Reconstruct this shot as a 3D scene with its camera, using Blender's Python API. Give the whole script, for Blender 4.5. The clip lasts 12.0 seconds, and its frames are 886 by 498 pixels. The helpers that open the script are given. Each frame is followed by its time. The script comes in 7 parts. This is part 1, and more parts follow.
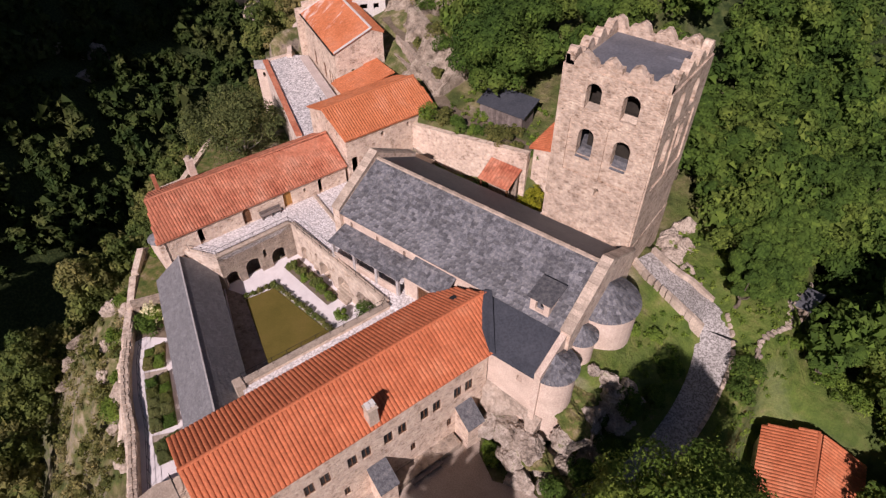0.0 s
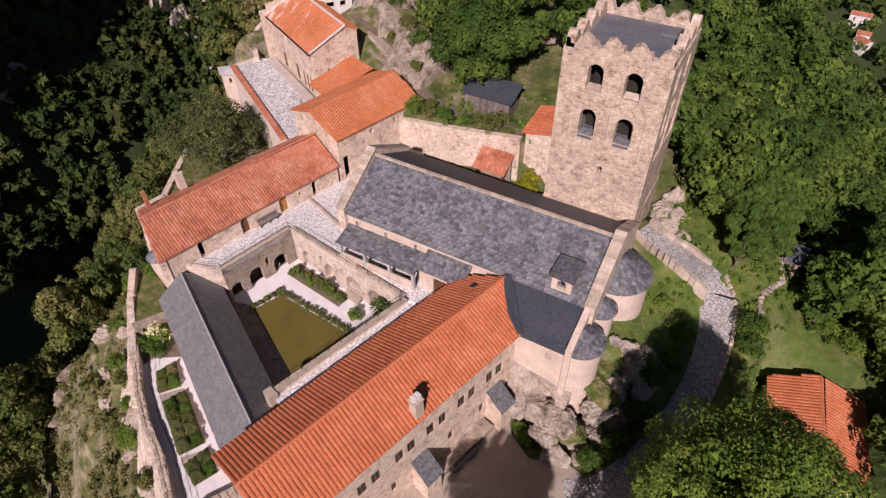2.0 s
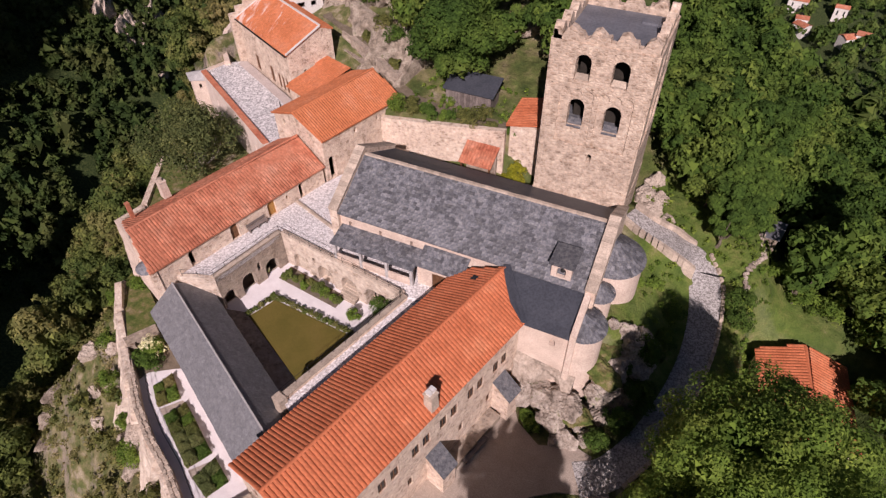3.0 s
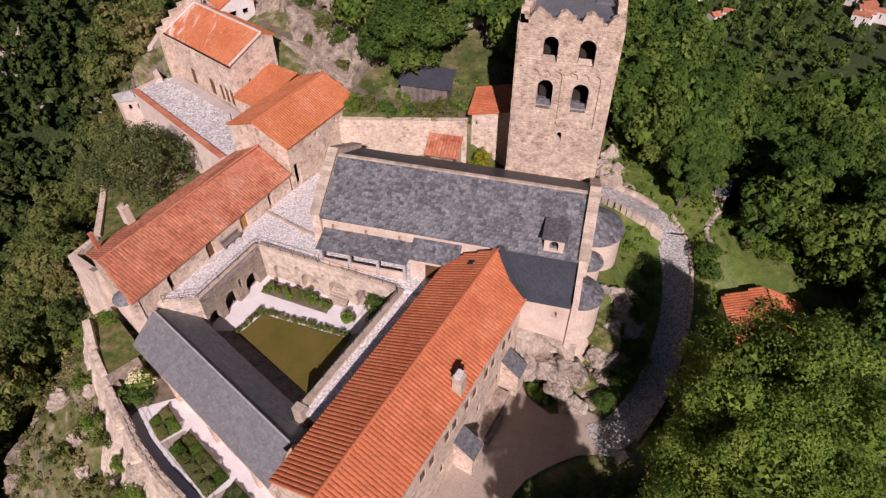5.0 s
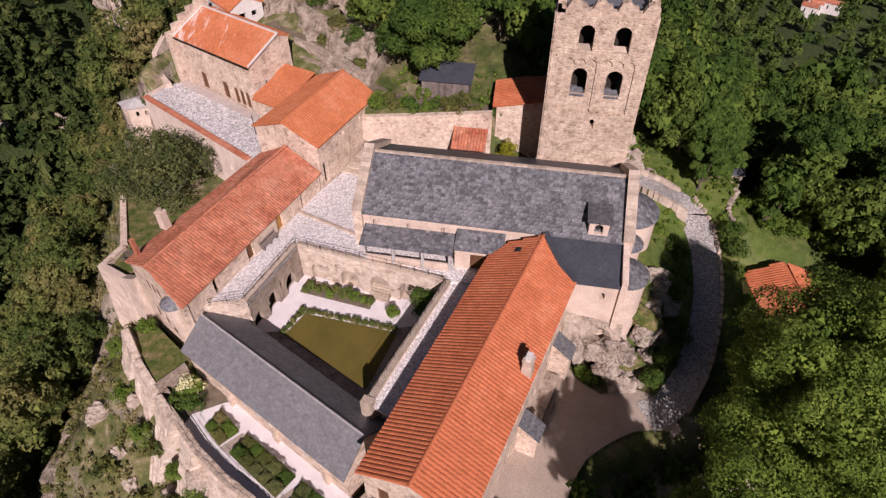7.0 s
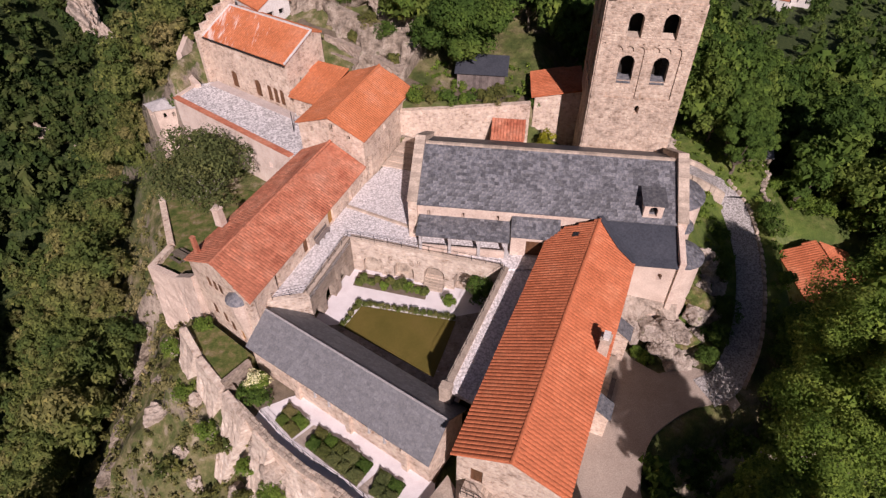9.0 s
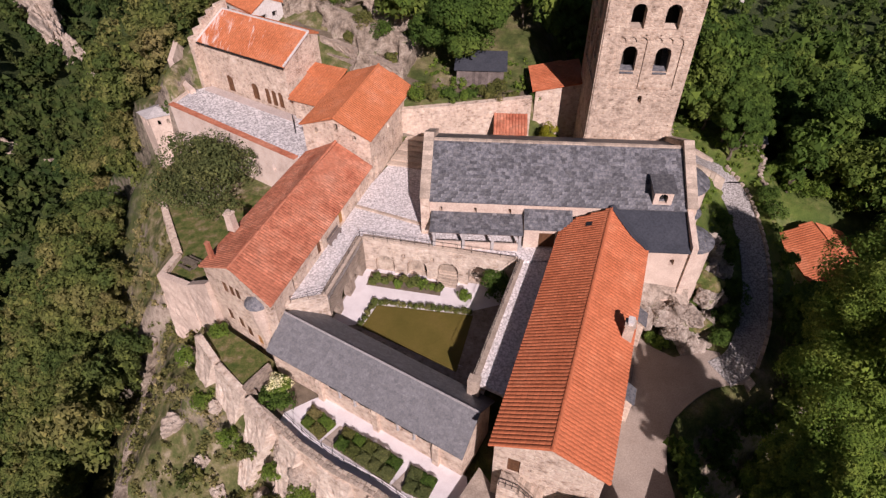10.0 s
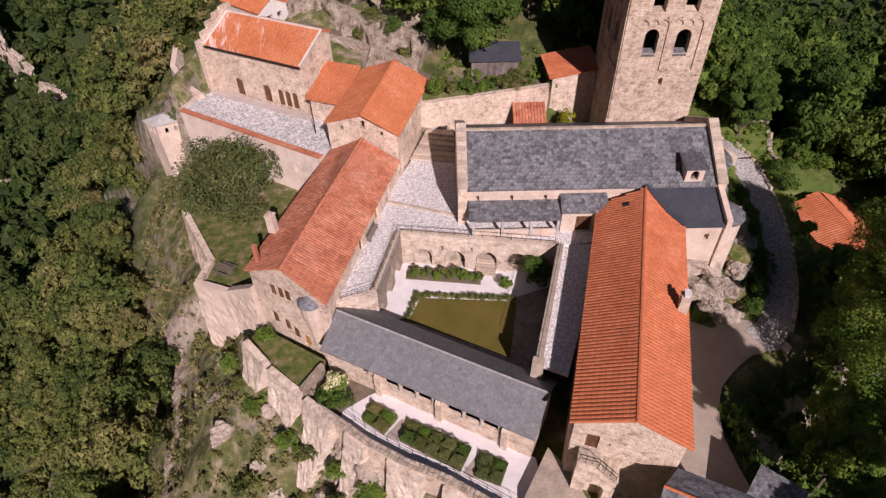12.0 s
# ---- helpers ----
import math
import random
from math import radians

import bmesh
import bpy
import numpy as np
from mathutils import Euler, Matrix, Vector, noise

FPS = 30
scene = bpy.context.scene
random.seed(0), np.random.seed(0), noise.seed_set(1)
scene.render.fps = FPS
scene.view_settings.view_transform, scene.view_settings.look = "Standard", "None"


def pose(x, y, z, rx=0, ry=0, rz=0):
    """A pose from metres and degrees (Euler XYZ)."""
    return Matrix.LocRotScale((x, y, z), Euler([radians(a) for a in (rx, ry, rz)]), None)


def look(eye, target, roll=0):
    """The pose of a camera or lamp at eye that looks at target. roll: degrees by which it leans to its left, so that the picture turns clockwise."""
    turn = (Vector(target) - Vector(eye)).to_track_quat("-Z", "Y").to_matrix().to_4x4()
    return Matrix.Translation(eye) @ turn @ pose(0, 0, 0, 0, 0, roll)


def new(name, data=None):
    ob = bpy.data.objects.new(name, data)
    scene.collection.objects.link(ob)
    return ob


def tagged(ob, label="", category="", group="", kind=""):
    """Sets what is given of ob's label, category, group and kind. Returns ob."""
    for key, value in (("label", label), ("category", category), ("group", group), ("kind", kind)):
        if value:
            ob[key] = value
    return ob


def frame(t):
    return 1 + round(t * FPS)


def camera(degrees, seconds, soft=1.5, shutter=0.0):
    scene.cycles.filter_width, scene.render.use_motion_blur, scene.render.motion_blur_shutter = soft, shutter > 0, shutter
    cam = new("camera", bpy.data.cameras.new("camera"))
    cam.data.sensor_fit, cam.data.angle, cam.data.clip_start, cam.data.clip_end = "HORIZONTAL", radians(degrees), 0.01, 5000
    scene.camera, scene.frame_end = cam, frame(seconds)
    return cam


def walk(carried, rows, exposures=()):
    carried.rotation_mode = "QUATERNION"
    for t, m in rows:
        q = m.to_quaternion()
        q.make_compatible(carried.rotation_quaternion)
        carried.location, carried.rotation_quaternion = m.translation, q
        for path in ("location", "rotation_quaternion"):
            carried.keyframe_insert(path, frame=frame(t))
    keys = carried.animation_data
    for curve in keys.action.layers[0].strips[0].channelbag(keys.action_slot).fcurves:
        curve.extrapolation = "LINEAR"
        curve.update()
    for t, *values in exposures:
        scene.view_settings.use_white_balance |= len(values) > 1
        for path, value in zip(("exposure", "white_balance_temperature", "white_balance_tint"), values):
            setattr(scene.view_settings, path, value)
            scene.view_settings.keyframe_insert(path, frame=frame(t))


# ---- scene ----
cam = camera(72.8, 12.0, 1.35)
PATH = [
    (0, (36.304, -30.598, 47.286), (35.418, -29.44, 45.916), -0.1),
    (0.5, (35.145, -31.535, 47.311), (34.295, -30.356, 45.937), -0.1),
    (1, (34.017, -32.422, 47.278), (33.201, -31.223, 45.9), -0.5),
    (1.5, (32.87, -33.524, 47.34), (32.09, -32.304, 45.961), -0.6),
    (2, (31.678, -34.477, 47.471), (30.942, -33.236, 46.086), -0.9),
    (2.5, (30.436, -35.395, 47.596), (29.751, -34.13, 46.206), -0.8),
    (3, (29.036, -36.403, 47.58), (28.412, -35.109, 46.188), -0.7),
    (5, (22.844, -40.175, 47.252), (22.481, -38.78, 45.866), -0.2),
    (5.5, (21.179, -40.955, 47.138), (20.86, -39.546, 45.755), -0.1),
    (6, (19.496, -41.704, 47.031), (19.205, -40.286, 45.65), -0.1),
    (6.5, (17.921, -42.411, 46.95), (17.646, -40.988, 45.572), -0.2),
    (7, (15.882, -43.029, 46.855), (15.623, -41.604, 45.475), -0.1),
    (9, (8.632, -45.601, 46.521), (8.44, -44.163, 45.144), -0.2),
    (9.5, (6.853, -46.112, 46.444), (6.697, -44.668, 45.069), -0.3),
    (10, (4.99, -46.501, 46.374), (4.874, -45.054, 44.998), -0.6),
    (10.5, (3.133, -46.812, 46.33), (3.047, -45.364, 44.953), -0.7),
    (11, (1.195, -47.132, 46.278), (1.14, -45.684, 44.9), -0.9),
    (11.5, (-0.732, -47.423, 46.248), (-0.757, -45.975, 44.869), -1.0),
    (12, (-2.588, -47.661, 46.194), (-2.588, -46.214, 44.813), -1.1),
]
walk(cam, [(t, look(eye, target, roll)) for t, eye, target, roll in PATH], [(0, -0.03, 6400, 30.5), (12, -0.03, 6400, 30.5)])

# ---------------------------------------------------------------- light
SUN_WAY = Vector((0.42, -1.3, 1.0)).normalized()
world = bpy.data.worlds.new("world")
scene.world = world
world.use_nodes = True
wn = world.node_tree.nodes
sky = wn.new("ShaderNodeTexSky")
sky.sky_type = "NISHITA"
sky.sun_disc = False
sky.sun_elevation = math.asin(SUN_WAY.z)
sky.sun_rotation = math.atan2(SUN_WAY.x, SUN_WAY.y)
sky.altitude = 1000
wn["Background"].inputs["Strength"].default_value = 0.032
world.node_tree.links.new(sky.outputs[0], wn["Background"].inputs["Color"])
sun = new("sun", bpy.data.lights.new("sun", "SUN"))
sun.data.energy, sun.data.angle, sun.data.color = 5.0, radians(0.6), (1.0, 0.93, 0.84)
sun.matrix_world = look(SUN_WAY * 200, (0, 0, 0))


# ---------------------------------------------------------------- materials
def lerp(a, b, k):
    return tuple(x + (y - x) * k for x, y in zip(a, b))


def mat(name, build, rough=0.9, metal=0.0):
    m = bpy.data.materials.new(name)
    m.use_nodes = True
    nt = m.node_tree
    b = nt.nodes["Principled BSDF"]
    b.inputs["Roughness"].default_value, b.inputs["Metallic"].default_value = rough, metal
    b.inputs["Specular IOR Level"].default_value = 0.25
    build(nt, b)
    return m


def tex(nt, kind, scale, detail=4.0, **kw):
    co = nt.nodes.new("ShaderNodeTexCoord")
    n = nt.nodes.new("ShaderNodeTex" + kind)
    n.inputs["Scale"].default_value = scale
    if "Detail" in n.inputs:
        n.inputs["Detail"].default_value = detail
    if kind == "Noise":
        n.inputs["Roughness"].default_value = 0.62
    for k, v in kw.items():
        if k == "feature":
            n.feature = v
        else:
            n.inputs[k].default_value = v
    nt.links.new(co.outputs["Object"], n.inputs["Vector"])
    return n


def ramp(nt, src, stops):
    r = nt.nodes.new("ShaderNodeValToRGB")
    e = r.color_ramp.elements
    while len(e) < len(stops):
        e.new(0.5)
    for el, (p, c) in zip(e, stops):
        el.position, el.color = p, (*c, 1)
    nt.links.new(src, r.inputs[0])
    return r.outputs[0]


def mixc(nt, fac, a, b, mode="MIX"):
    m = nt.nodes.new("ShaderNodeMix")
    m.data_type, m.blend_type = "RGBA", mode
    for sock, v in ((m.inputs[0], fac), (m.inputs[6], a), (m.inputs[7], b)):
        if isinstance(v, (int, float)):
            sock.default_value = v
        elif isinstance(v, tuple):
            sock.default_value = (*v, 1)
        else:
            nt.links.new(v, sock)
    return m.outputs[2]


def bump(nt, b, height, strength=0.5, dist=0.05):
    n = nt.nodes.new("ShaderNodeBump")
    n.inputs["Strength"].default_value, n.inputs["Distance"].default_value = strength, dist
    nt.links.new(height, n.inputs["Height"])
    nt.links.new(n.outputs[0], b.inputs["Normal"])


def stone(c1, c2, c3, joint, size, stain=0.35):
    """Rubble masonry: stones of two sizes with pale joints, under large stains."""
    def f(nt, b):
        v = tex(nt, "Voronoi", size, Randomness=0.9)
        e = tex(nt, "Voronoi", size, feature="DISTANCE_TO_EDGE", Randomness=0.9)
        for n in (v, e):
            mp = nt.nodes.new("ShaderNodeMapping")
            mp.inputs["Scale"].default_value = (1, 1, 1.7)
            src = n.inputs["Vector"].links[0].from_socket
            nt.links.new(src, mp.inputs[0])
            nt.links.new(mp.outputs[0], n.inputs["Vector"])
        sep = nt.nodes.new("ShaderNodeSeparateColor")
        nt.links.new(v.outputs["Color"], sep.inputs[0])
        col = ramp(nt, sep.outputs[0], [(0.0, c1), (0.5, c2), (1.0, c3)])
        big = tex(nt, "Noise", 0.35, 6)
        col = mixc(nt, ramp(nt, big.outputs[0], [(0.38, (0, 0, 0)), (0.68, (stain,) * 3)]), col, tuple(0.5 * x for x in c1))
        mid = tex(nt, "Noise", 0.95, 9)
        col = mixc(nt, 1.0, col, ramp(nt, mid.outputs[0], [(0.33, (0.52, 0.47, 0.42)), (0.46, (0.92, 0.9, 0.88)), (0.6, (1.04, 1.03, 1.02)), (0.72, (1.22, 1.22, 1.22))]), "MULTIPLY")
        fine = tex(nt, "Noise", 2.4, 9)
        col = mixc(nt, 0.6, col, ramp(nt, fine.outputs[0], [(0.3, (0.25, 0.23, 0.2)), (0.7, (0.9, 0.85, 0.8))]), "OVERLAY")
        jm = ramp(nt, e.outputs[0], [(0.02, (1, 1, 1)), (0.09, (0, 0, 0))])
        col = mixc(nt, mixc(nt, 1.0, jm, (0.6, 0.6, 0.6), "MULTIPLY"), col, joint)
        nt.links.new(col, b.inputs["Base Color"])
        h = nt.nodes.new("ShaderNodeMath")
        h.operation = "ADD"
        nt.links.new(ramp(nt, e.outputs[0], [(0.0, (0, 0, 0)), (0.12, (1, 1, 1))]), h.inputs[0])
        nt.links.new(fine.outputs[0], h.inputs[1])
        bump(nt, b, h.outputs[0], 0.6, 0.06)
    return f


def patchy(stops, s1, s2, b_strength=0.4, b_dist=0.03, island=0.0, obj=0.0, mode="OVERLAY"):
    """Colour by two scales of noise, with an own tint for each piece."""
    def f(nt, b):
        n1, n2 = tex(nt, "Noise", s1, 5), tex(nt, "Noise", s2, 8)
        col = ramp(nt, n1.outputs[0], stops)
        col = mixc(nt, 0.5, col, ramp(nt, n2.outputs[0], [(0.28, (0.22, 0.22, 0.22)), (0.72, (0.82, 0.82, 0.82))]), mode)
        if island or obj:
            src = nt.nodes.new("ShaderNodeNewGeometry").outputs["Random Per Island"] if island else nt.nodes.new("ShaderNodeObjectInfo").outputs["Random"]
            amount = island or obj
            col = mixc(nt, 1.0, col, ramp(nt, src, [(0.0, (1 - amount,) * 3), (1.0, (1 + amount * 0.6,) * 3)]), "MULTIPLY")
        nt.links.new(col, b.inputs["Base Color"])
        bump(nt, b, n2.outputs[0], b_strength, b_dist)
    return f


def cobbles(c1, c2, joint, size, moss, gap=0.16, dirt=0.5, share_dark=0.2):
    """Set stones with joints that are clean in places and dark in others."""
    def f(nt, b):
        v = tex(nt, "Voronoi", size, Randomness=1.0)
        e = tex(nt, "Voronoi", size, feature="DISTANCE_TO_EDGE", Randomness=1.0)
        sep = nt.nodes.new("ShaderNodeSeparateColor")
        nt.links.new(v.outputs["Color"], sep.inputs[0])
        col = ramp(nt, sep.outputs[0], [(0.0, c1), (share_dark, lerp(c1, c2, 0.15)), (share_dark + 0.08, lerp(c1, c2, 0.8)), (1.0, c2)])
        big = tex(nt, "Noise", 0.3, 6)
        col = mixc(nt, ramp(nt, big.outputs[0], [(0.45, (0, 0, 0)), (0.68, (dirt,) * 3)]), col, moss)
        worn = tex(nt, "Noise", size * 1.2, 3)
        m = nt.nodes.new("ShaderNodeMath")
        m.operation = "MULTIPLY"
        nt.links.new(ramp(nt, e.outputs[0], [(0.03, (1, 1, 1)), (gap, (0, 0, 0))]), m.inputs[0])
        nt.links.new(ramp(nt, worn.outputs[0], [(0.4, (0.12, 0.12, 0.12)), (0.56, (1, 1, 1))]), m.inputs[1])
        col = mixc(nt, m.outputs[0], col, joint)
        nt.links.new(col, b.inputs["Base Color"])
        bump(nt, b, ramp(nt, e.outputs[0], [(0.0, (0, 0, 0)), (0.25, (1, 1, 1))]), 0.8, 0.08)
    return f


def leafy(c1, c2, c3, tone=0.12):
    """Leaves: tint by stands of several metres and by the single leaf; some light passes through."""
    def f(nt, b):
        n = tex(nt, "Noise", tone, 2)
        isl = nt.nodes.new("ShaderNodeNewGeometry").outputs["Random Per Island"]
        col = ramp(nt, n.outputs[0], [(0.34, c1), (0.5, c2), (0.66, c3)])
        col = mixc(nt, 1.0, col, ramp(nt, isl, [(0.0, (0.66, 0.7, 0.66)), (0.8, (1.1, 1.1, 1.0)), (1.0, (1.5, 1.42, 1.2))]), "MULTIPLY")
        nt.links.new(col, b.inputs["Base Color"])
        tr = nt.nodes.new("ShaderNodeBsdfTranslucent")
        nt.links.new(col, tr.inputs[0])
        mx = nt.nodes.new("ShaderNodeMixShader")
        mx.inputs[0].default_value = 0.3
        out = nt.nodes["Material Output"]
        nt.links.new(b.outputs[0], mx.inputs[1])
        nt.links.new(tr.outputs[0], mx.inputs[2])
        nt.links.new(mx.outputs[0], out.inputs[0])
    return f


def ground_mix(nt, b):
    """Scrubby turf, bare earth, and rock where the land is steep."""
    geo = nt.nodes.new("ShaderNodeNewGeometry")
    sep = nt.nodes.new("ShaderNodeSeparateXYZ")
    nt.links.new(geo.outputs["Normal"], sep.inputs[0])
    n1, n2, n3 = tex(nt, "Noise", 0.12, 6), tex(nt, "Noise", 0.9, 8), tex(nt, "Noise", 6.0, 8)
    turf = ramp(nt, tex(nt, "Noise", 0.28, 8).outputs[0], [(0.32, (0.045, 0.068, 0.017)), (0.46, (0.088, 0.105, 0.03)), (0.56, (0.15, 0.135, 0.06)), (0.7, (0.3, 0.25, 0.175))])
    turf = mixc(nt, 0.6, turf, ramp(nt, n2.outputs[0], [(0.3, (0.2, 0.2, 0.2)), (0.7, (0.8, 0.8, 0.8))]), "OVERLAY")
    rock = ramp(nt, n2.outputs[0], [(0.28, (0.12, 0.1, 0.08)), (0.48, (0.38, 0.31, 0.245)), (0.7, (0.54, 0.455, 0.37))])
    sub = nt.nodes.new("ShaderNodeMath")
    sub.operation = "MULTIPLY_ADD"
    nt.links.new(n2.outputs[0], sub.inputs[0])
    sub.inputs[1].default_value = 0.75
    nt.links.new(sep.outputs[2], sub.inputs[2])
    m = ramp(nt, sub.outputs[0], [(0.8, (1, 1, 1)), (0.96, (0, 0, 0))])
    place = nt.nodes.new("ShaderNodeSeparateXYZ")
    nt.links.new(n1.inputs["Vector"].links[0].from_socket, place.inputs[0])
    dry = nt.nodes.new("ShaderNodeMapRange")
    for i, v in ((1, -6.0), (2, -20.0), (3, 0.0), (4, 0.85)):
        dry.inputs[i].default_value = v
    nt.links.new(place.outputs[0], dry.inputs[0])
    straw = ramp(nt, tex(nt, "Noise", 0.7, 8).outputs[0], [(0.34, (0.06, 0.085, 0.022)), (0.46, (0.12, 0.13, 0.045)), (0.56, (0.22, 0.19, 0.095)), (0.68, (0.42, 0.35, 0.25))])
    turf = mixc(nt, dry.outputs[0], turf, straw)
    lush = nt.nodes.new("ShaderNodeMapRange")
    for i, v in ((1, 25.0), (2, 28.5), (3, 0.0), (4, 0.9)):
        lush.inputs[i].default_value = v
    nt.links.new(place.outputs[0], lush.inputs[0])
    grass = ramp(nt, tex(nt, "Noise", 0.5, 8).outputs[0], [(0.32, (0.05, 0.095, 0.014)), (0.5, (0.1, 0.15, 0.026)), (0.62, (0.155, 0.18, 0.045)), (0.74, (0.26, 0.22, 0.12))])
    north = nt.nodes.new("ShaderNodeMapRange")
    for i, v in ((1, -6.0), (2, -1.0), (3, 0.0), (4, 1.0)):
        north.inputs[i].default_value = v
    nt.links.new(place.outputs[1], north.inputs[0])
    both = nt.nodes.new("ShaderNodeMath")
    both.operation = "MULTIPLY"
    nt.links.new(lush.outputs[0], both.inputs[0])
    nt.links.new(north.outputs[0], both.inputs[1])
    turf = mixc(nt, both.outputs[0], turf, grass)
    soft = nt.nodes.new("ShaderNodeMath")
    soft.operation = "SUBTRACT"
    soft.inputs[0].default_value = 1.0
    nt.links.new(both.outputs[0], soft.inputs[1])
    col = mixc(nt, mixc(nt, 1.0, m, soft.outputs[0], "MULTIPLY"), turf, rock)
    col = mixc(nt, 0.4, col, ramp(nt, n3.outputs[0], [(0.3, (0.2, 0.2, 0.2)), (0.7, (0.8, 0.8, 0.8))]), "OVERLAY")
    co = nt.nodes.new("ShaderNodeTexCoord")
    ln = nt.nodes.new("ShaderNodeVectorMath")
    ln.operation = "LENGTH"
    nt.links.new(co.outputs["Object"], ln.inputs[0])
    mul = nt.nodes.new("ShaderNodeMath")
    mul.operation = "MULTIPLY"
    mul.inputs[1].default_value = 0.01
    nt.links.new(ln.outputs["Value"], mul.inputs[0])
    wood = ramp(nt, n2.outputs[0], [(0.36, (0.02, 0.036, 0.01)), (0.5, (0.045, 0.068, 0.02)), (0.64, (0.09, 0.11, 0.036))])
    wood = mixc(nt, ramp(nt, sub.outputs[0], [(0.66, (0.6, 0.6, 0.6)), (0.78, (0, 0, 0))]), wood, rock)
    col = mixc(nt, ramp(nt, mul.outputs[0], [(0.46, (0, 0, 0)), (0.58, (1, 1, 1))]), col, wood)
    nt.links.new(col, b.inputs["Base Color"])
    bump(nt, b, n2.outputs[0], 0.8, 0.5)


STONE = mat("rubble stone", stone((0.37, 0.278, 0.215), (0.58, 0.455, 0.37), (0.76, 0.625, 0.52), (0.68, 0.56, 0.475), 2.3))
STONE_T = mat("tower stone", stone((0.29, 0.222, 0.17), (0.46, 0.36, 0.285), (0.65, 0.53, 0.435), (0.53, 0.43, 0.35), 2.2, 0.5))
STONE_C = mat("cliff masonry", stone((0.42, 0.34, 0.28), (0.6, 0.5, 0.42), (0.74, 0.635, 0.545), (0.64, 0.545, 0.465), 2.0, 0.5))
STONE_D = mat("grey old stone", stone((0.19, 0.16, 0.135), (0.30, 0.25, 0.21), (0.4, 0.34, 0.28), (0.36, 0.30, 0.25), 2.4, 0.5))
CAP = mat("pale coping stone", patchy([(0.3, (0.36, 0.29, 0.23)), (0.7, (0.56, 0.46, 0.37))], 0.9, 7, 0.5, 0.04, obj=0.25))
WASH = mat("pink lime wash", patchy([(0.3, (0.6, 0.47, 0.4)), (0.5, (0.76, 0.62, 0.53)), (0.7, (0.82, 0.69, 0.6))], 0.5, 7, 0.3, 0.03))
PLASTER = mat("pink lime render", patchy([(0.3, (0.52, 0.405, 0.33)), (0.7, (0.7, 0.565, 0.47))], 0.6, 8, 0.25, 0.02))
def tile_pair(name, stops, s1, s2, amount):
    """The same tile twice: for tiles that are objects and for joined ones."""
    return mat(name, patchy(stops, s1, s2, 0.3, 0.02, obj=amount), 0.85), mat(name + " joined", patchy(stops, s1, s2, 0.3, 0.02, island=amount), 0.85)


TILE, TILE_J = tile_pair("terracotta tile", [(0.3, (0.45, 0.128, 0.054)), (0.55, (0.56, 0.172, 0.078)), (0.75, (0.62, 0.235, 0.12))], 0.4, 5, 0.1)
TILE_NEW, TILE_NEW_J = tile_pair("smooth orange tile", [(0.3, (0.48, 0.15, 0.06)), (0.55, (0.56, 0.188, 0.082)), (0.8, (0.6, 0.26, 0.15))], 0.35, 4, 0.09)
TILE_OLD, TILE_OLD_J = tile_pair("worn terracotta tile", [(0.3, (0.36, 0.108, 0.06)), (0.5, (0.48, 0.178, 0.102)), (0.75, (0.55, 0.26, 0.17))], 0.45, 3, 0.2)
JOINED = {TILE.name: TILE_J, TILE_NEW.name: TILE_NEW_J, TILE_OLD.name: TILE_OLD_J}
SLATE_STOPS = [(0.36, (0.1, 0.102, 0.113)), (0.5, (0.155, 0.158, 0.172)), (0.64, (0.225, 0.222, 0.224))]
SLATE = mat("grey slate", patchy(SLATE_STOPS, 3.2, 9, 0.5, 0.02, island=0.44), 0.6)
SLATE_O = mat("grey slate piece", patchy(SLATE_STOPS, 3.2, 9, 0.5, 0.02, obj=0.44), 0.6)
SLATE_G = mat("even grey slate", patchy([(0.3, (0.15, 0.152, 0.162)), (0.5, (0.19, 0.19, 0.2)), (0.68, (0.23, 0.228, 0.23))], 4.5, 12, 0.5, 0.02, island=0.15), 0.65)
SLABS = mat("pale roof slabs", patchy([(0.3, (0.36, 0.34, 0.33)), (0.7, (0.5, 0.48, 0.47))], 1.2, 7, 0.3, 0.02), 0.8)


def limed(nt, b):
    """Orange tiles with white lime streaks towards the western end of the roof."""
    patchy([(0.3, (0.48, 0.15, 0.06)), (0.55, (0.56, 0.188, 0.082)), (0.8, (0.6, 0.26, 0.15))], 0.35, 4, 0.3, 0.02, island=0.09)(nt, b)
    col = b.inputs["Base Color"].links[0].from_socket
    n = tex(nt, "Noise", 1.0, 6)
    mp = nt.nodes.new("ShaderNodeMapping")
    mp.inputs["Rotation"].default_value = (0, 0, radians(26))
    mp.inputs["Scale"].default_value = (2.4, 0.4, 0.4)
    nt.links.new(n.inputs["Vector"].links[0].from_socket, mp.inputs[0])
    nt.links.new(mp.outputs[0], n.inputs["Vector"])
    sep = nt.nodes.new("ShaderNodeSeparateXYZ")
    nt.links.new(nt.nodes.new("ShaderNodeTexCoord").outputs["Object"], sep.inputs[0])
    k = nt.nodes.new("ShaderNodeMapRange")
    for i, v in ((1, -32.5), (2, -20.0), (3, 0.2), (4, -0.06)):
        k.inputs[i].default_value = v
    nt.links.new(sep.outputs[0], k.inputs[0])
    add = nt.nodes.new("ShaderNodeMath")
    nt.links.new(n.outputs[0], add.inputs[0])
    nt.links.new(k.outputs[0], add.inputs[1])
    nt.links.new(mixc(nt, ramp(nt, add.outputs[0], [(0.64, (0, 0, 0)), (0.76, (0.75,) * 3)]), col, (0.72, 0.62, 0.56)), b.inputs["Base Color"])


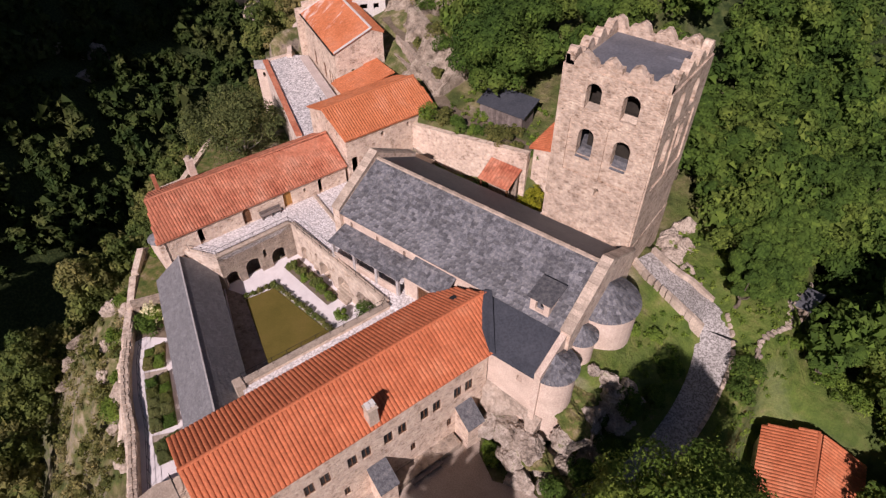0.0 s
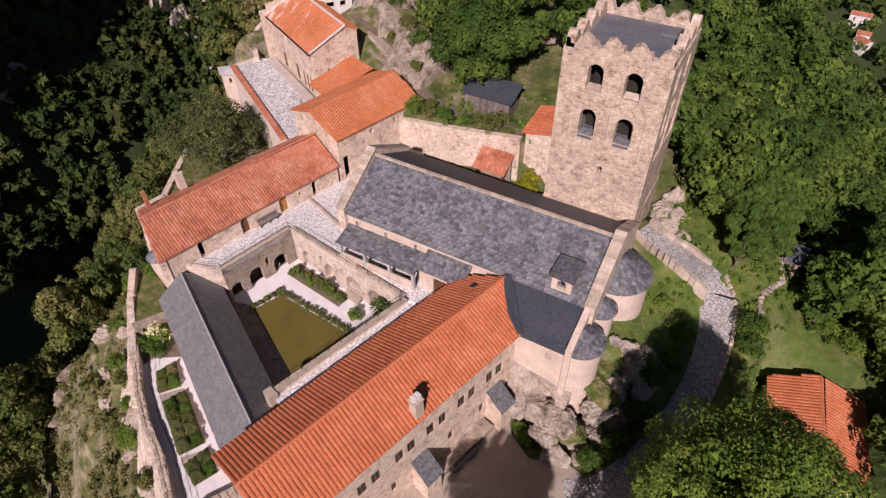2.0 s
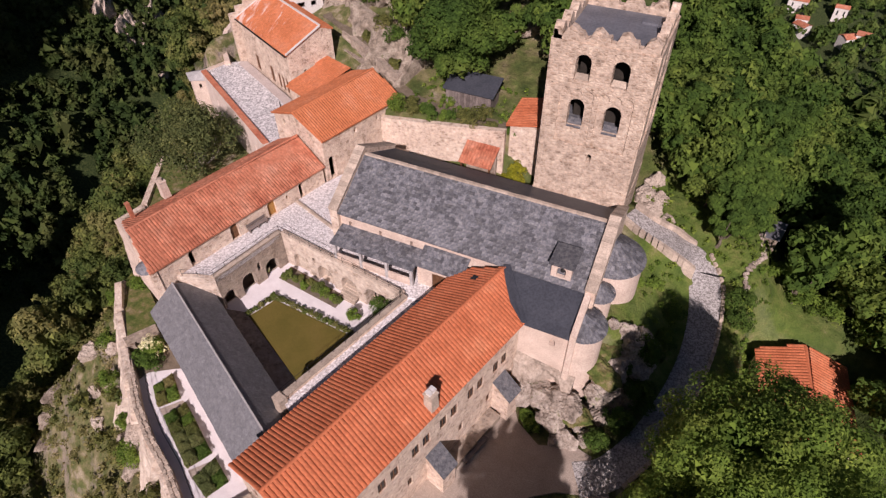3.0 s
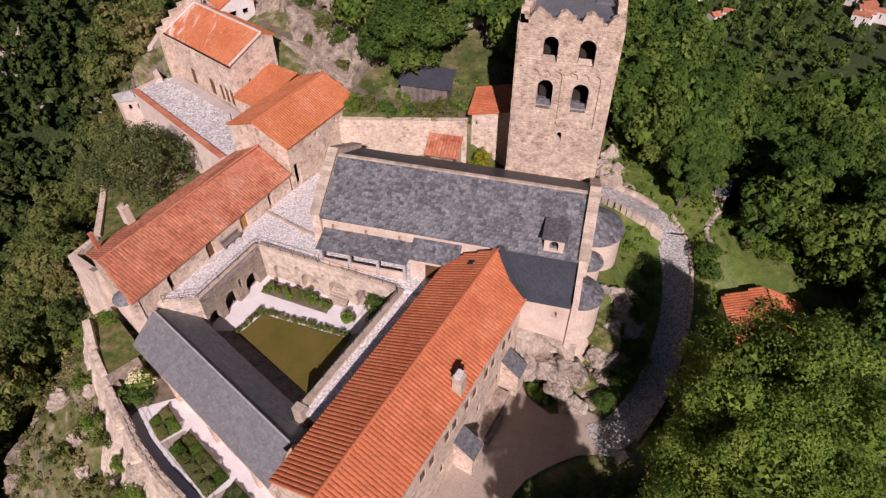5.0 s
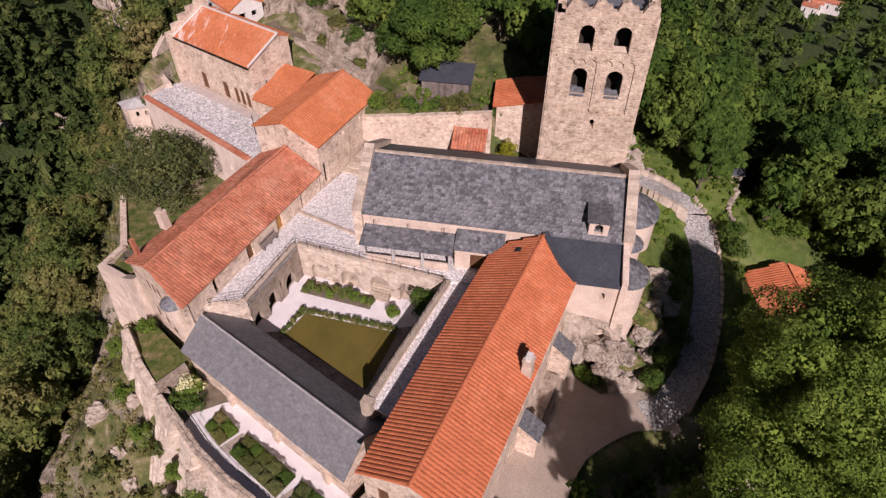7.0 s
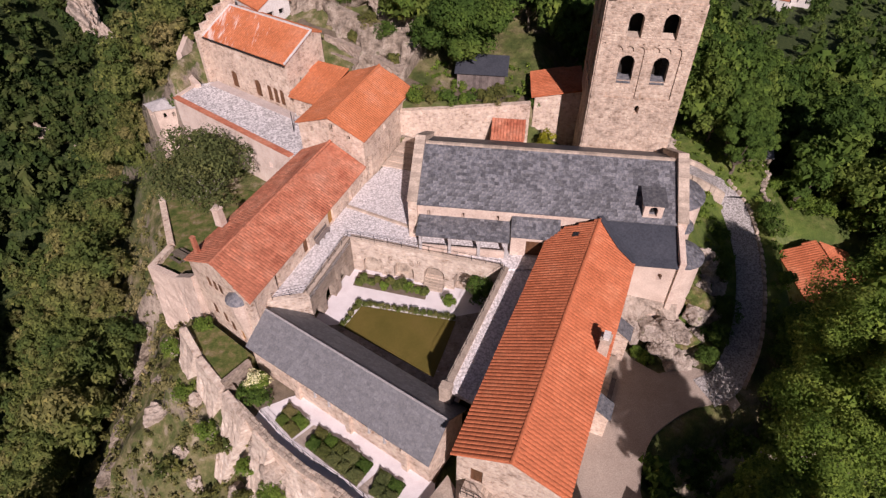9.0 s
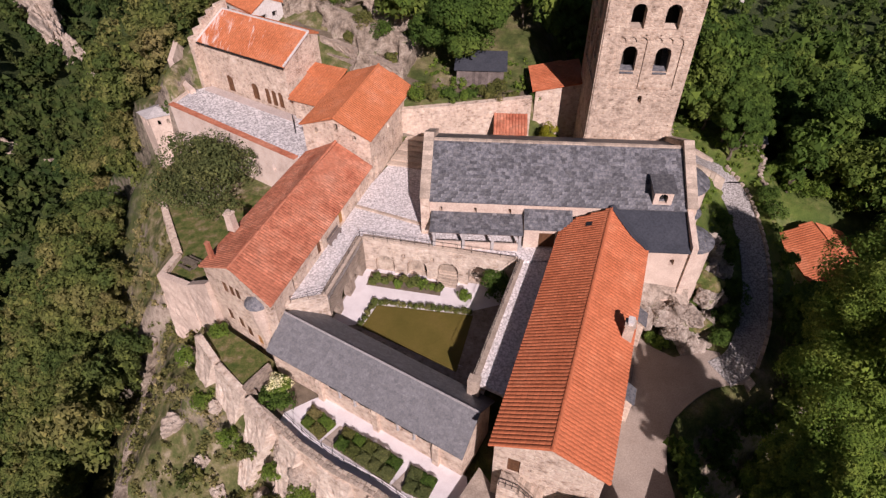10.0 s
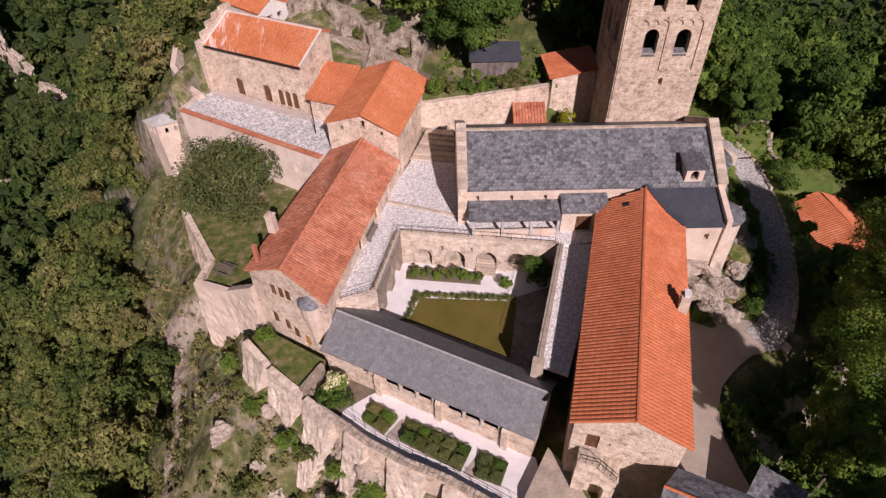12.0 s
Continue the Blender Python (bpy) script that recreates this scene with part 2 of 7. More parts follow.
TILE_LIME = mat("limed orange tile", limed, 0.85)
JOINED[TILE_LIME.name] = TILE_LIME
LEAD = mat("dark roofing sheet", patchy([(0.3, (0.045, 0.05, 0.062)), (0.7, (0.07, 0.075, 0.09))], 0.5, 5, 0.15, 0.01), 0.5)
TOPSHEET = mat("grey roofing sheet", patchy([(0.3, (0.11, 0.115, 0.13)), (0.7, (0.17, 0.175, 0.195))], 0.4, 5, 0.15, 0.01), 0.5)
COBBLE = mat("pale cobbles", cobbles((0.13, 0.12, 0.12), (0.86, 0.825, 0.82), (0.46, 0.43, 0.42), 3.1, (0.62, 0.575, 0.56), 0.13, 0.3, 0.2))
COBBLE_T = mat("speckled cobbles", cobbles((0.07, 0.068, 0.07), (0.86, 0.83, 0.825), (0.35, 0.335, 0.33), 2.7, (0.6, 0.57, 0.56), 0.14, 0.3, 0.33))
COBBLE_G = mat("lane cobbles", cobbles((0.14, 0.13, 0.125), (0.56, 0.53, 0.51), (0.2, 0.185, 0.17), 3.8, (0.36, 0.33, 0.295), 0.18, 0.5, 0.25))
GRAVEL = mat("white gravel", patchy([(0.3, (0.68, 0.63, 0.63)), (0.7, (0.82, 0.775, 0.775))], 0.8, 16, 0.3, 0.02))
GRAVEL_P = mat("pinkish gravel", patchy([(0.3, (0.44, 0.37, 0.335)), (0.7, (0.56, 0.485, 0.45))], 0.6, 12, 0.35, 0.03))
YARD = mat("sandy yard", patchy([(0.3, (0.31, 0.25, 0.205)), (0.7, (0.42, 0.35, 0.29))], 0.25, 10, 0.3, 0.03))
LAWN = mat("mown dry lawn", patchy([(0.3, (0.105, 0.088, 0.016)), (0.5, (0.135, 0.105, 0.022)), (0.75, (0.16, 0.115, 0.03))], 0.25, 20, 0.5, 0.04))
TURF = mat("green turf", patchy([(0.32, (0.05, 0.08, 0.016)), (0.47, (0.1, 0.12, 0.03)), (0.58, (0.17, 0.145, 0.06)), (0.72, (0.28, 0.23, 0.15))], 1.1, 7, 0.7, 0.1))
EARTH = mat("bare earth", patchy([(0.3, (0.12, 0.095, 0.065)), (0.7, (0.23, 0.185, 0.135))], 1.2, 9, 0.5, 0.06))
ROCK = mat("pale rock", patchy([(0.28, (0.17, 0.14, 0.11)), (0.46, (0.42, 0.345, 0.28)), (0.72, (0.6, 0.51, 0.425))], 0.7, 4, 1.0, 0.25))
ROCK_D = mat("grey rock", patchy([(0.3, (0.12, 0.095, 0.07)), (0.46, (0.29, 0.235, 0.18)), (0.62, (0.46, 0.385, 0.31)), (0.74, (0.13, 0.15, 0.05))], 0.9, 5, 1.0, 0.3))
ROCK_M = mat("mossy brown rock", patchy([(0.3, (0.15, 0.12, 0.095)), (0.44, (0.36, 0.3, 0.245)), (0.58, (0.52, 0.445, 0.38)), (0.72, (0.15, 0.17, 0.05))], 1.1, 5, 1.0, 0.3))
GROUND = mat("mountain ground", ground_mix)
WOOD = mat("brown wood", patchy([(0.3, (0.11, 0.05, 0.025)), (0.7, (0.2, 0.1, 0.05))], 2, 12, 0.3, 0.02, obj=0.2), 0.7)
WOOD_G = mat("weathered grey wood", patchy([(0.3, (0.13, 0.105, 0.095)), (0.7, (0.24, 0.2, 0.18))], 1.5, 10, 0.4, 0.02, obj=0.3), 0.85)
OCHRE = mat("ochre painted wood", patchy([(0.3, (0.34, 0.17, 0.045)), (0.7, (0.42, 0.22, 0.065))], 2, 10, 0.1, 0.01), 0.6)
IRON = mat("dark iron", patchy([(0.3, (0.02, 0.02, 0.022)), (0.7, (0.05, 0.05, 0.05))], 3, 14, 0.1, 0.01), 0.5, 0.6)
# near-black colour that carries the shade inside the buildings
INNER_SHADE = mat("painted interior shade", patchy([(0.3, (0.02, 0.017, 0.014)), (0.7, (0.045, 0.038, 0.03))], 1, 5, 0.1, 0.01))
BARK = mat("bark", patchy([(0.3, (0.09, 0.07, 0.05)), (0.7, (0.2, 0.17, 0.13))], 2, 12, 0.7, 0.05))
BARK_P = mat("pale bark", patchy([(0.3, (0.3, 0.27, 0.23)), (0.7, (0.5, 0.46, 0.4))], 2, 12, 0.5, 0.03))
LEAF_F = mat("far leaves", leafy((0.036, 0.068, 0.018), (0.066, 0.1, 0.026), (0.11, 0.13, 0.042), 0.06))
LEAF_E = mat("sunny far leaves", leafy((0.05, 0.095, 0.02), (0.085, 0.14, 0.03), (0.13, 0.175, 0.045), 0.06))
LEAF = mat("oak leaves", leafy((0.045, 0.092, 0.017), (0.085, 0.148, 0.026), (0.145, 0.2, 0.04)))
LEAF_N = mat("fresh leaves", leafy((0.09, 0.16, 0.025), (0.15, 0.228, 0.037), (0.215, 0.28, 0.053), 0.3))
LEAF_W = mat("olive leaves", leafy((0.075, 0.115, 0.03), (0.14, 0.17, 0.046), (0.23, 0.215, 0.08), 0.12))
LEAF_B = mat("grey-green leaves", leafy((0.09, 0.115, 0.042), (0.125, 0.15, 0.055), (0.17, 0.185, 0.07), 0.3))
LEAF_Y = mat("yellow-green leaves", leafy((0.22, 0.23, 0.014), (0.3, 0.29, 0.022), (0.36, 0.33, 0.035), 0.6))
LEAF_S = mat("scrub leaves", leafy((0.08, 0.105, 0.028), (0.16, 0.165, 0.05), (0.27, 0.23, 0.1), 0.14))
LEAF_G = mat("dry grassy scrub", leafy((0.12, 0.14, 0.042), (0.22, 0.21, 0.08), (0.36, 0.305, 0.16), 0.25))
FLOWER = mat("cream blossom", patchy([(0.3, (0.6, 0.55, 0.22)), (0.7, (0.8, 0.76, 0.5))], 2, 9, 0.2, 0.02))
RED = mat("red leaves", leafy((0.30, 0.05, 0.03), (0.36, 0.07, 0.03), (0.3, 0.1, 0.04), 0.5))
PAINT = mat("white painted wall", patchy([(0.3, (0.6, 0.56, 0.52)), (0.7, (0.74, 0.70, 0.66))], 0.6, 5, 0.1, 0.01))
GLASS = mat("dark window glass", patchy([(0.3, (0.02, 0.022, 0.025)), (0.7, (0.03, 0.033, 0.036))], 1, 3, 0.02, 0.002), 0.08)


# ---------------------------------------------------------------- mesh tools
def link_mesh(name, bm, m, parent=None, label="", smooth=False):
    me = bpy.data.meshes.new(name)
    bmesh.ops.recalc_face_normals(bm, faces=bm.faces)
    bm.to_mesh(me)
    bm.free()
    me.materials.append(m)
    if smooth:
        me.polygons.foreach_set("use_smooth", [True] * len(me.polygons))
    ob = new(name, me)
    if parent:
        ob.parent = parent
    if label:
        ob["label"] = label
    return ob


def part(name, bm, m, parent, label="", smooth=False):
    return link_mesh(name, bm, m, parent, label, smooth)


def share(name, me, parent, m4):
    ob = new(name, me)
    ob.parent = parent
    ob.matrix_basis = m4
    return ob


def thing(name, label, category, group="", kind=""):
    return tagged(new(name), label, category, group, kind)


def structure(name, bm, m, label, category, smooth=False):
    return tagged(link_mesh(name, bm, m, None, "", smooth), label, category, "", "structure")


def box(bm, x0, y0, z0, x1, y1, z1, m4=None, taper=0.0):
    c = ((x0 + x1) / 2, (y0 + y1) / 2)
    def v(x, y, z):
        k = 1 - taper if z == z1 else 1
        p = Vector((c[0] + (x - c[0]) * k, c[1] + (y - c[1]) * k, z))
        return bm.verts.new(m4 @ p if m4 else p)
    q = [v(x, y, z) for z in (z0, z1) for x, y in ((x0, y0), (x1, y0), (x1, y1), (x0, y1))]
    for f in ((3, 2, 1, 0), (4, 5, 6, 7), (0, 1, 5, 4), (1, 2, 6, 5), (2, 3, 7, 6), (3, 0, 4, 7)):
        bm.faces.new([q[i] for i in f])
    return bm


def one_box(*a, **k):
    return box(bmesh.new(), *a, **k)


def prism(bm, pts, z0, z1):
    """An upright prism over the corners pts; z0 and z1 may be numbers or functions of (x, y)."""
    lo = [bm.verts.new((x, y, z0(x, y) if callable(z0) else z0)) for x, y in pts]
    hi = [bm.verts.new((x, y, z1(x, y) if callable(z1) else z1)) for x, y in pts]
    n = len(pts)
    bm.faces.new(hi)
    bm.faces.new(lo[::-1])
    for i in range(n):
        bm.faces.new((lo[i], lo[(i + 1) % n], hi[(i + 1) % n], hi[i]))
    return bm


def slab(bm, corners, thick):
    """A sheet through 3D corners, thickened downwards."""
    hi = [bm.verts.new(c) for c in corners]
    lo = [bm.verts.new((c[0], c[1], c[2] - thick)) for c in corners]
    n = len(corners)
    bm.faces.new(hi)
    bm.faces.new(lo[::-1])
    for i in range(n):
        bm.faces.new((lo[i], lo[(i + 1) % n], hi[(i + 1) % n], hi[i]))
    return bm


def arch(s, z, w, h, steps=8, round_top=True):
    """The outline of an opening that stands at s, z: upright sides and a round head."""
    if not round_top:
        return [(s - w / 2, z), (s + w / 2, z), (s + w / 2, z + h), (s - w / 2, z + h)]
    r = w / 2
    return [(s - r, z), (s + r, z)] + [(s + r * math.cos(a), z + h - r + r * math.sin(a)) for a in (math.pi * i / steps for i in range(steps + 1))]


def wall(bm, a, b, outline, holes=(), thick=0.6):
    """A standing wall from a to b (its outer face is to the right of that way), of the outline (s, z), with openings right through."""
    a, b = Vector((*a, 0)), Vector((*b, 0))
    way = (b - a).normalized()
    inward = Vector((-way.y, way.x, 0)) * thick
    tmp = bmesh.new()
    edges = []
    for loop in (outline, *holes):
        vs = [tmp.verts.new((s, z, 0)) for s, z in loop]
        edges += [tmp.edges.new((vs[i], vs[(i + 1) % len(vs)])) for i in range(len(vs))]
    bmesh.ops.triangle_fill(tmp, use_beauty=True, use_dissolve=False, edges=edges, normal=(0, 0, 1))
    tmp.verts.index_update()
    front = [bm.verts.new(a + way * v.co.x + Vector((0, 0, v.co.y))) for v in tmp.verts]
    back = [bm.verts.new(v.co + inward) for v in front]
    for f in tmp.faces:
        i = [v.index for v in f.verts]
        bm.faces.new([front[k] for k in i])
        bm.faces.new([back[k] for k in reversed(i)])
    for e in tmp.edges:
        if len(e.link_faces) == 1:
            i, j = e.verts[0].index, e.verts[1].index
            bm.faces.new((front[i], front[j], back[j], back[i]))
    tmp.free()
    return bm


def tube(bm, pts, radii, sides=6):
    """A tapered round bar through pts."""
    rings = []
    for i, p in enumerate(pts):
        p = Vector(p)
        d = (Vector(pts[min(i + 1, len(pts) - 1)]) - Vector(pts[max(i - 1, 0)])).normalized()
        q = d.to_track_quat("Z", "Y")
        rings.append([bm.verts.new(p + q @ Vector((radii[i] * math.cos(t), radii[i] * math.sin(t), 0))) for t in (2 * math.pi * k / sides for k in range(sides))])
    for r0, r1 in zip(rings, rings[1:]):
        for k in range(sides):
            bm.faces.new((r0[k], r0[(k + 1) % sides], r1[(k + 1) % sides], r1[k]))
    bm.faces.new(rings[0][::-1])
    bm.faces.new(rings[-1])
    return bm


def dist(a, b):
    return math.hypot(a[0] - b[0], a[1] - b[1])


# ---------------------------------------------------------------- roofs
def tile_shape(long, width):
    """One barrel tile: a half round, wider at its lower end, with a lip."""
    co, faces = [], []
    for x, r, lift in ((-0.03, 0.5 * width * 0.97, 0.013), (long, 0.5 * width * 0.93, 0.004)):
        co += [(x, r * math.cos(t), lift + 0.52 * r * math.sin(t)) for t in (math.pi * k / 4 for k in range(5))]
    faces = [(k, k + 5, k + 6, k + 1) for k in range(4)] + [(0, 1, 2, 3, 4)]
    return co, faces


def tile_mesh(long, width, m, name="tile"):
    me = bpy.data.meshes.new(name)
    co, faces = tile_shape(long, width)
    me.from_pydata(co, [], faces)
    me.materials.append(m)
    return me


def tiled_slope(roof, e0, e1, r0, r1, m, width=0.42, step=0.5, single=0):
    """Barrel tiles in rows from the eave e0-e1 up to the ridge r0-r1 (the four corners lie in one plane). The first ones are parts of their own."""
    e0, e1, r0, r1 = (Vector(p) for p in (e0, e1, r0, r1))
    way = (e1 - e0).normalized()
    up = (r0 - e0) - way * (r0 - e0).dot(way)
    slope = up.length
    up.normalize()
    nor = way.cross(up)
    if nor.z < 0:
        nor = -nor
    turn = Matrix((up, nor.cross(up), nor)).transposed().to_4x4()
    total = (e1 - e0).length
    s0, s1 = (r0 - e0).dot(way), (r1 - e0).dot(way)
    lo, hi = min(0, s0), max(total, s1)
    n = max(1, round((hi - lo) / width))
    rows = max(1, round(slope / step))
    long, wide = slope / rows, (hi - lo) / n
    me = tile_mesh(long, wide, m)
    shape, sf = tile_shape(long, wide)
    co, faces, made = [], [], 0
    rj = random.Random(n)
    for i in range(n):
        s = lo + (i + 0.5) * (hi - lo) / n
        t0, t1 = 0.0, 1.0
        if s0 > 1e-3 and s < s0:
            t1 = min(t1, s / s0)
        if s0 < -1e-3 and s < 0:
            t0 = max(t0, s / s0)
        if s1 < total - 1e-3 and s > s1:
            t1 = min(t1, (total - s) / (total - s1))
        if s1 > total + 1e-3 and s > total:
            t0 = max(t0, (s - total) / (s1 - total))
        for j in range(rows):
            k = j / rows
            if k + 0.5 / rows < t0 or k + 0.5 / rows > t1:
                continue
            p = e0 + way * (s + rj.uniform(-0.012, 0.012)) + up * (k * slope) + nor * (0.02 + rj.uniform(0, 0.005))
            m4 = Matrix.Translation(p) @ turn
            if made < single:
                share("tile", me, roof, m4)
            else:
                base = len(co)
                co += [m4 @ Vector(v) for v in shape]
                faces += [tuple(base + q for q in f) for f in sf]
            made += 1
    if faces:
        jm = bpy.data.meshes.new("tiling")
        jm.from_pydata(co, [], faces)
        jm.materials.append(JOINED[m.name])
        o = new("tiling", jm)
        o.parent = roof
        o["kind"] = "stuff"


def ridge_caps(roof, a, b, m, size=0.34, step=0.45):
    a, b = Vector(a), Vector(b)
    n = max(1, round((b - a).length / step))
    me = tile_mesh(step * 1.06, size, m, "ridge_tile")
    way = (b - a).normalized()
    side = Vector((0, 0, 1)).cross(way).normalized()
    for i in range(n):
        share("ridge_tile", me, roof, Matrix.Translation(a + (b - a) * (i / n) + Vector((0, 0, 0.03))) @ Matrix((way, side, way.cross(side))).transposed().to_4x4())


def slate_slope(roof, e0, e1, r0, r1, rng, w=0.46, course=0.34, single=0, m_j=None, m_o=None):
    """Courses of slates, each lapping the one below, uneven in width and tilt; the first ones are parts of their own."""
    e0, e1, r0, r1 = (Vector(p) for p in (e0, e1, r0, r1))
    rows = max(2, round(((r0 + r1) / 2 - (e0 + e1) / 2).length / course))
    joined = bmesh.new()
    made = 0
    shared = {}
    for j in range(rows):
        k = j / rows
        a, b = e0.lerp(r0, k), e1.lerp(r1, k)
        a2, b2 = e0.lerp(r0, min(1, k + 1.25 / rows)), e1.lerp(r1, min(1, k + 1.25 / rows))
        long = (b - a).length
        x = -rng.random() * w
        nor = (b - a).cross(a2 - a).normalized()
        nor = nor if nor.z > 0 else -nor
        while x < long:
            ww = w * rng.uniform(0.65, 1.45)
            f0, f1 = max(0, x / long), min(1, (x + ww - 0.012) / long)
            x += ww
            if f1 - f0 < 0.05 / long:
                continue
            lift = rng.uniform(0.008, 0.022)
            drop = (a - a2) * rng.uniform(-0.02, 0.1)
            p = [a.lerp(b, f0) + drop + nor * lift, a.lerp(b, f1) + drop + nor * lift * rng.uniform(0.8, 1.2), a2.lerp(b2, f1) + nor * 0.004, a2.lerp(b2, f0) + nor * 0.004]
            low = [q - nor * 0.02 for q in p[:2]]
            if made < single:
                bm = bmesh.new()
                vs, ls = [bm.verts.new(q - p[0]) for q in p], [bm.verts.new(q - p[0]) for q in low]
            else:
                bm = joined
                vs, ls = [bm.verts.new(q) for q in p], [bm.verts.new(q) for q in low]
            bm.faces.new(vs)
            bm.faces.new((ls[0], ls[1], vs[1], vs[0]))
            bm.faces.new((ls[0], vs[0], vs[3]))
            bm.faces.new((ls[1], vs[2], vs[1]))
            if made < single:
                o = part("slate", bm, m_o or SLATE_O, roof)
                o.location = p[0]
            made += 1
    o = part("slating", joined, m_j or SLATE, roof)
    o["kind"] = "stuff"


def gable_house(name, label, r0, r1, e0, e1, w0, w1, base, m_wall, kind="tile", m_roof=TILE, holes=None, over=0.35, rng=None, tile_w=0.42, single=0, caps=True, m_slate=SLATE, thick=0.55):
    """A long house: ridge r0-r1, eaves e0-e1 on its right and w0-w1 on its left, walls with gables and openings, roof with its pieces."""
    holes = holes or {}
    house = thing(name, label, "building")
    cen = Vector([sum(p[i] for p in (e0, e1, w0, w1)) / 4 for i in range(2)])
    along = (Vector(e1[:2]) - Vector(e0[:2])).normalized()
    side = Vector((along.y, -along.x))
    def inset(p):
        d = Vector(p[:2]) - cen
        return tuple(Vector(p[:2]) - along * math.copysign(over * 0.6, d.dot(along)) - side * math.copysign(over, d.dot(side)))
    c = {"e0": inset(e0), "e1": inset(e1), "w0": inset(w0), "w1": inset(w1)}
    pitch = abs(r0[2] - e0[2]) / max(0.1, abs((Vector(r0[:2]) - Vector(e0[:2])).dot(side)))
    top_e, top_w = e0[2] + pitch * over - 0.14, w0[2] + pitch * over - 0.14
    for key, a, b, za, zb, rp in (("east", "e0", "e1", top_e, top_e, None), ("north", "e1", "w1", top_e, top_w, r1), ("west", "w1", "w0", top_w, top_w, None), ("south", "w0", "e0", top_w, top_e, r0)):
        long = dist(c[a], c[b])
        outline = [(0, base), (long, base), (long, zb)]
        if rp:
            d = (Vector(c[b]) - Vector(c[a])).normalized()
            outline.append(((Vector(rp[:2]) - Vector(c[a])).dot(d), rp[2] - 0.16))
        outline.append((0, za))
        bm = wall(bmesh.new(), c[a], c[b], outline, holes.get(key, ()), thick)
        part("wall", bm, m_wall, house)
    part("floor", prism(bmesh.new(), [lerp(c[k], (*cen,), 0.12) for k in ("e0", "e1", "w1", "w0")], base, base + 0.1), INNER_SHADE, house)
    roof = part("roof", slab(slab(bmesh.new(), [e0, e1, r1, r0], 0.14), [r0, r1, w1, w0], 0.14), m_roof if kind == "tile" else SLATE, house)
    if kind == "tile":
        tiled_slope(roof, e0, e1, r0, r1, m_roof, tile_w, single=single)
        tiled_slope(roof, w0, w1, r0, r1, m_roof, tile_w, single=single)
        if caps:
            ridge_caps(roof, r0, r1, m_roof)
    else:
        slate_slope(roof, e0, e1, r0, r1, rng, single=single, m_j=m_slate)
        slate_slope(roof, w0, w1, r0, r1, rng, m_j=m_slate)
    return house, roof, c


def wall_frame(a, b, s, z, depth=0.0):
    """A pose on a wall from a to b: x along the wall, y inwards, z up."""
    way = (Vector(b) - Vector(a)).normalized()
    p = Vector(a) + way * s + Vector((-way.y, way.x)) * depth
    return pose(p.x, p.y, z, 0, 0, math.degrees(math.atan2(way.y, way.x)))


def boarded_door(parent, a, b, s, z, w, h, m=WOOD, depth=0.25, name="door", boards=4):
    """A boarded leaf set back in its opening."""
    f = wall_frame(a, b, s, z, depth)
    d = part(name, one_box(-w / 2, 0.03, 0, w / 2, 0.09, h, f), m, parent)
    for i in range(boards):
        x0 = -w / 2 + i * w / boards
        part("plank", one_box(x0 + 0.012, 0, 0.01, x0 + w / boards - 0.012, 0.03, h - 0.01, f), m, d)
    return d


def glazed_window(parent, a, b, s, z, w, h, m=WOOD, depth=0.35):
    """A dark pane behind a wooden frame, with a sloping sill."""
    f = wall_frame(a, b, s, z, depth)
    win = part("window", one_box(-w / 2, 0.05, 0, w / 2, 0.08, h, f), GLASS, parent)
    bm = bmesh.new()
    for x0, x1, z0, z1 in ((-w / 2, -w / 2 + 0.07, 0, h), (w / 2 - 0.07, w / 2, 0, h), (-0.035, 0.035, 0, h), (-w / 2 + 0.07, w / 2 - 0.07, h - 0.07, h), (-w / 2 + 0.07, w / 2 - 0.07, 0, 0.07)):
        box(bm, x0, 0, z0, x1, 0.045, z1, f)
    part("frame", bm, m, win)
    return win


def railing(name, label, pts, height=1.0, step=1.4):
    """Thin iron posts with two rails and slim bars."""
    r = thing(name, label, "railing")
    for a, b in zip(pts, pts[1:]):
        n = max(1, round((Vector(b) - Vector(a)).length / step))
        for i in range(n + (b == pts[-1])):
            p = Vector(lerp(a, b, i / n))
            part("post", tube(bmesh.new(), [p, p + Vector((0, 0, height))], [0.022, 0.022], 5), IRON, r)
        for k in (0.45, 0.97):
            part("rail", tube(bmesh.new(), [Vector(a) + Vector((0, 0, height * k)), Vector(b) + Vector((0, 0, height * k))], [0.02, 0.02], 5), IRON, r)
    return r


# ---------------------------------------------------------------- land
def smooth(a, b, v):
    t = np.clip((v - a) / (b - a), 0, 1)
    return t * t * (3 - 2 * t)


def softpos(v, k=2.0):
    return np.where(v > 12 * k, v, k * np.log1p(np.exp(np.clip(v, -12 * k, 12 * k) / k)))


def wave(x, y):
    """Smooth uneven relief from crossed waves."""
    s = 0
    for i, (f, g, p) in enumerate(((0.9, 0.4, 0.3), (-0.5, 1.1, 1.7), (1.7, -0.8, 2.9), (0.6, 2.1, 4.2), (-2.3, 1.3, 0.8), (2.9, 2.4, 5.1))):
        s = s + np.sin(f * x + g * y + p + 0.7 * np.sin(0.37 * g * x - 0.41 * f * y + i)) / (1 + 0.45 * i)
    return s / 2.4


LANE = [(25.9, 15.9, 5.6), (28.5, 15.0, 5.0), (31.2, 15.0, 4.0), (33.6, 15.2, 2.6), (35.2, 13.2, 1.3), (35.9, 9.5, 0.2), (35.9, 5.0, -0.7), (35.2, 0.5, -1.6), (33.7, -4.5, -2.3), (31.4, -8.8, -2.8), (29.0, -10.5, -3.0)]
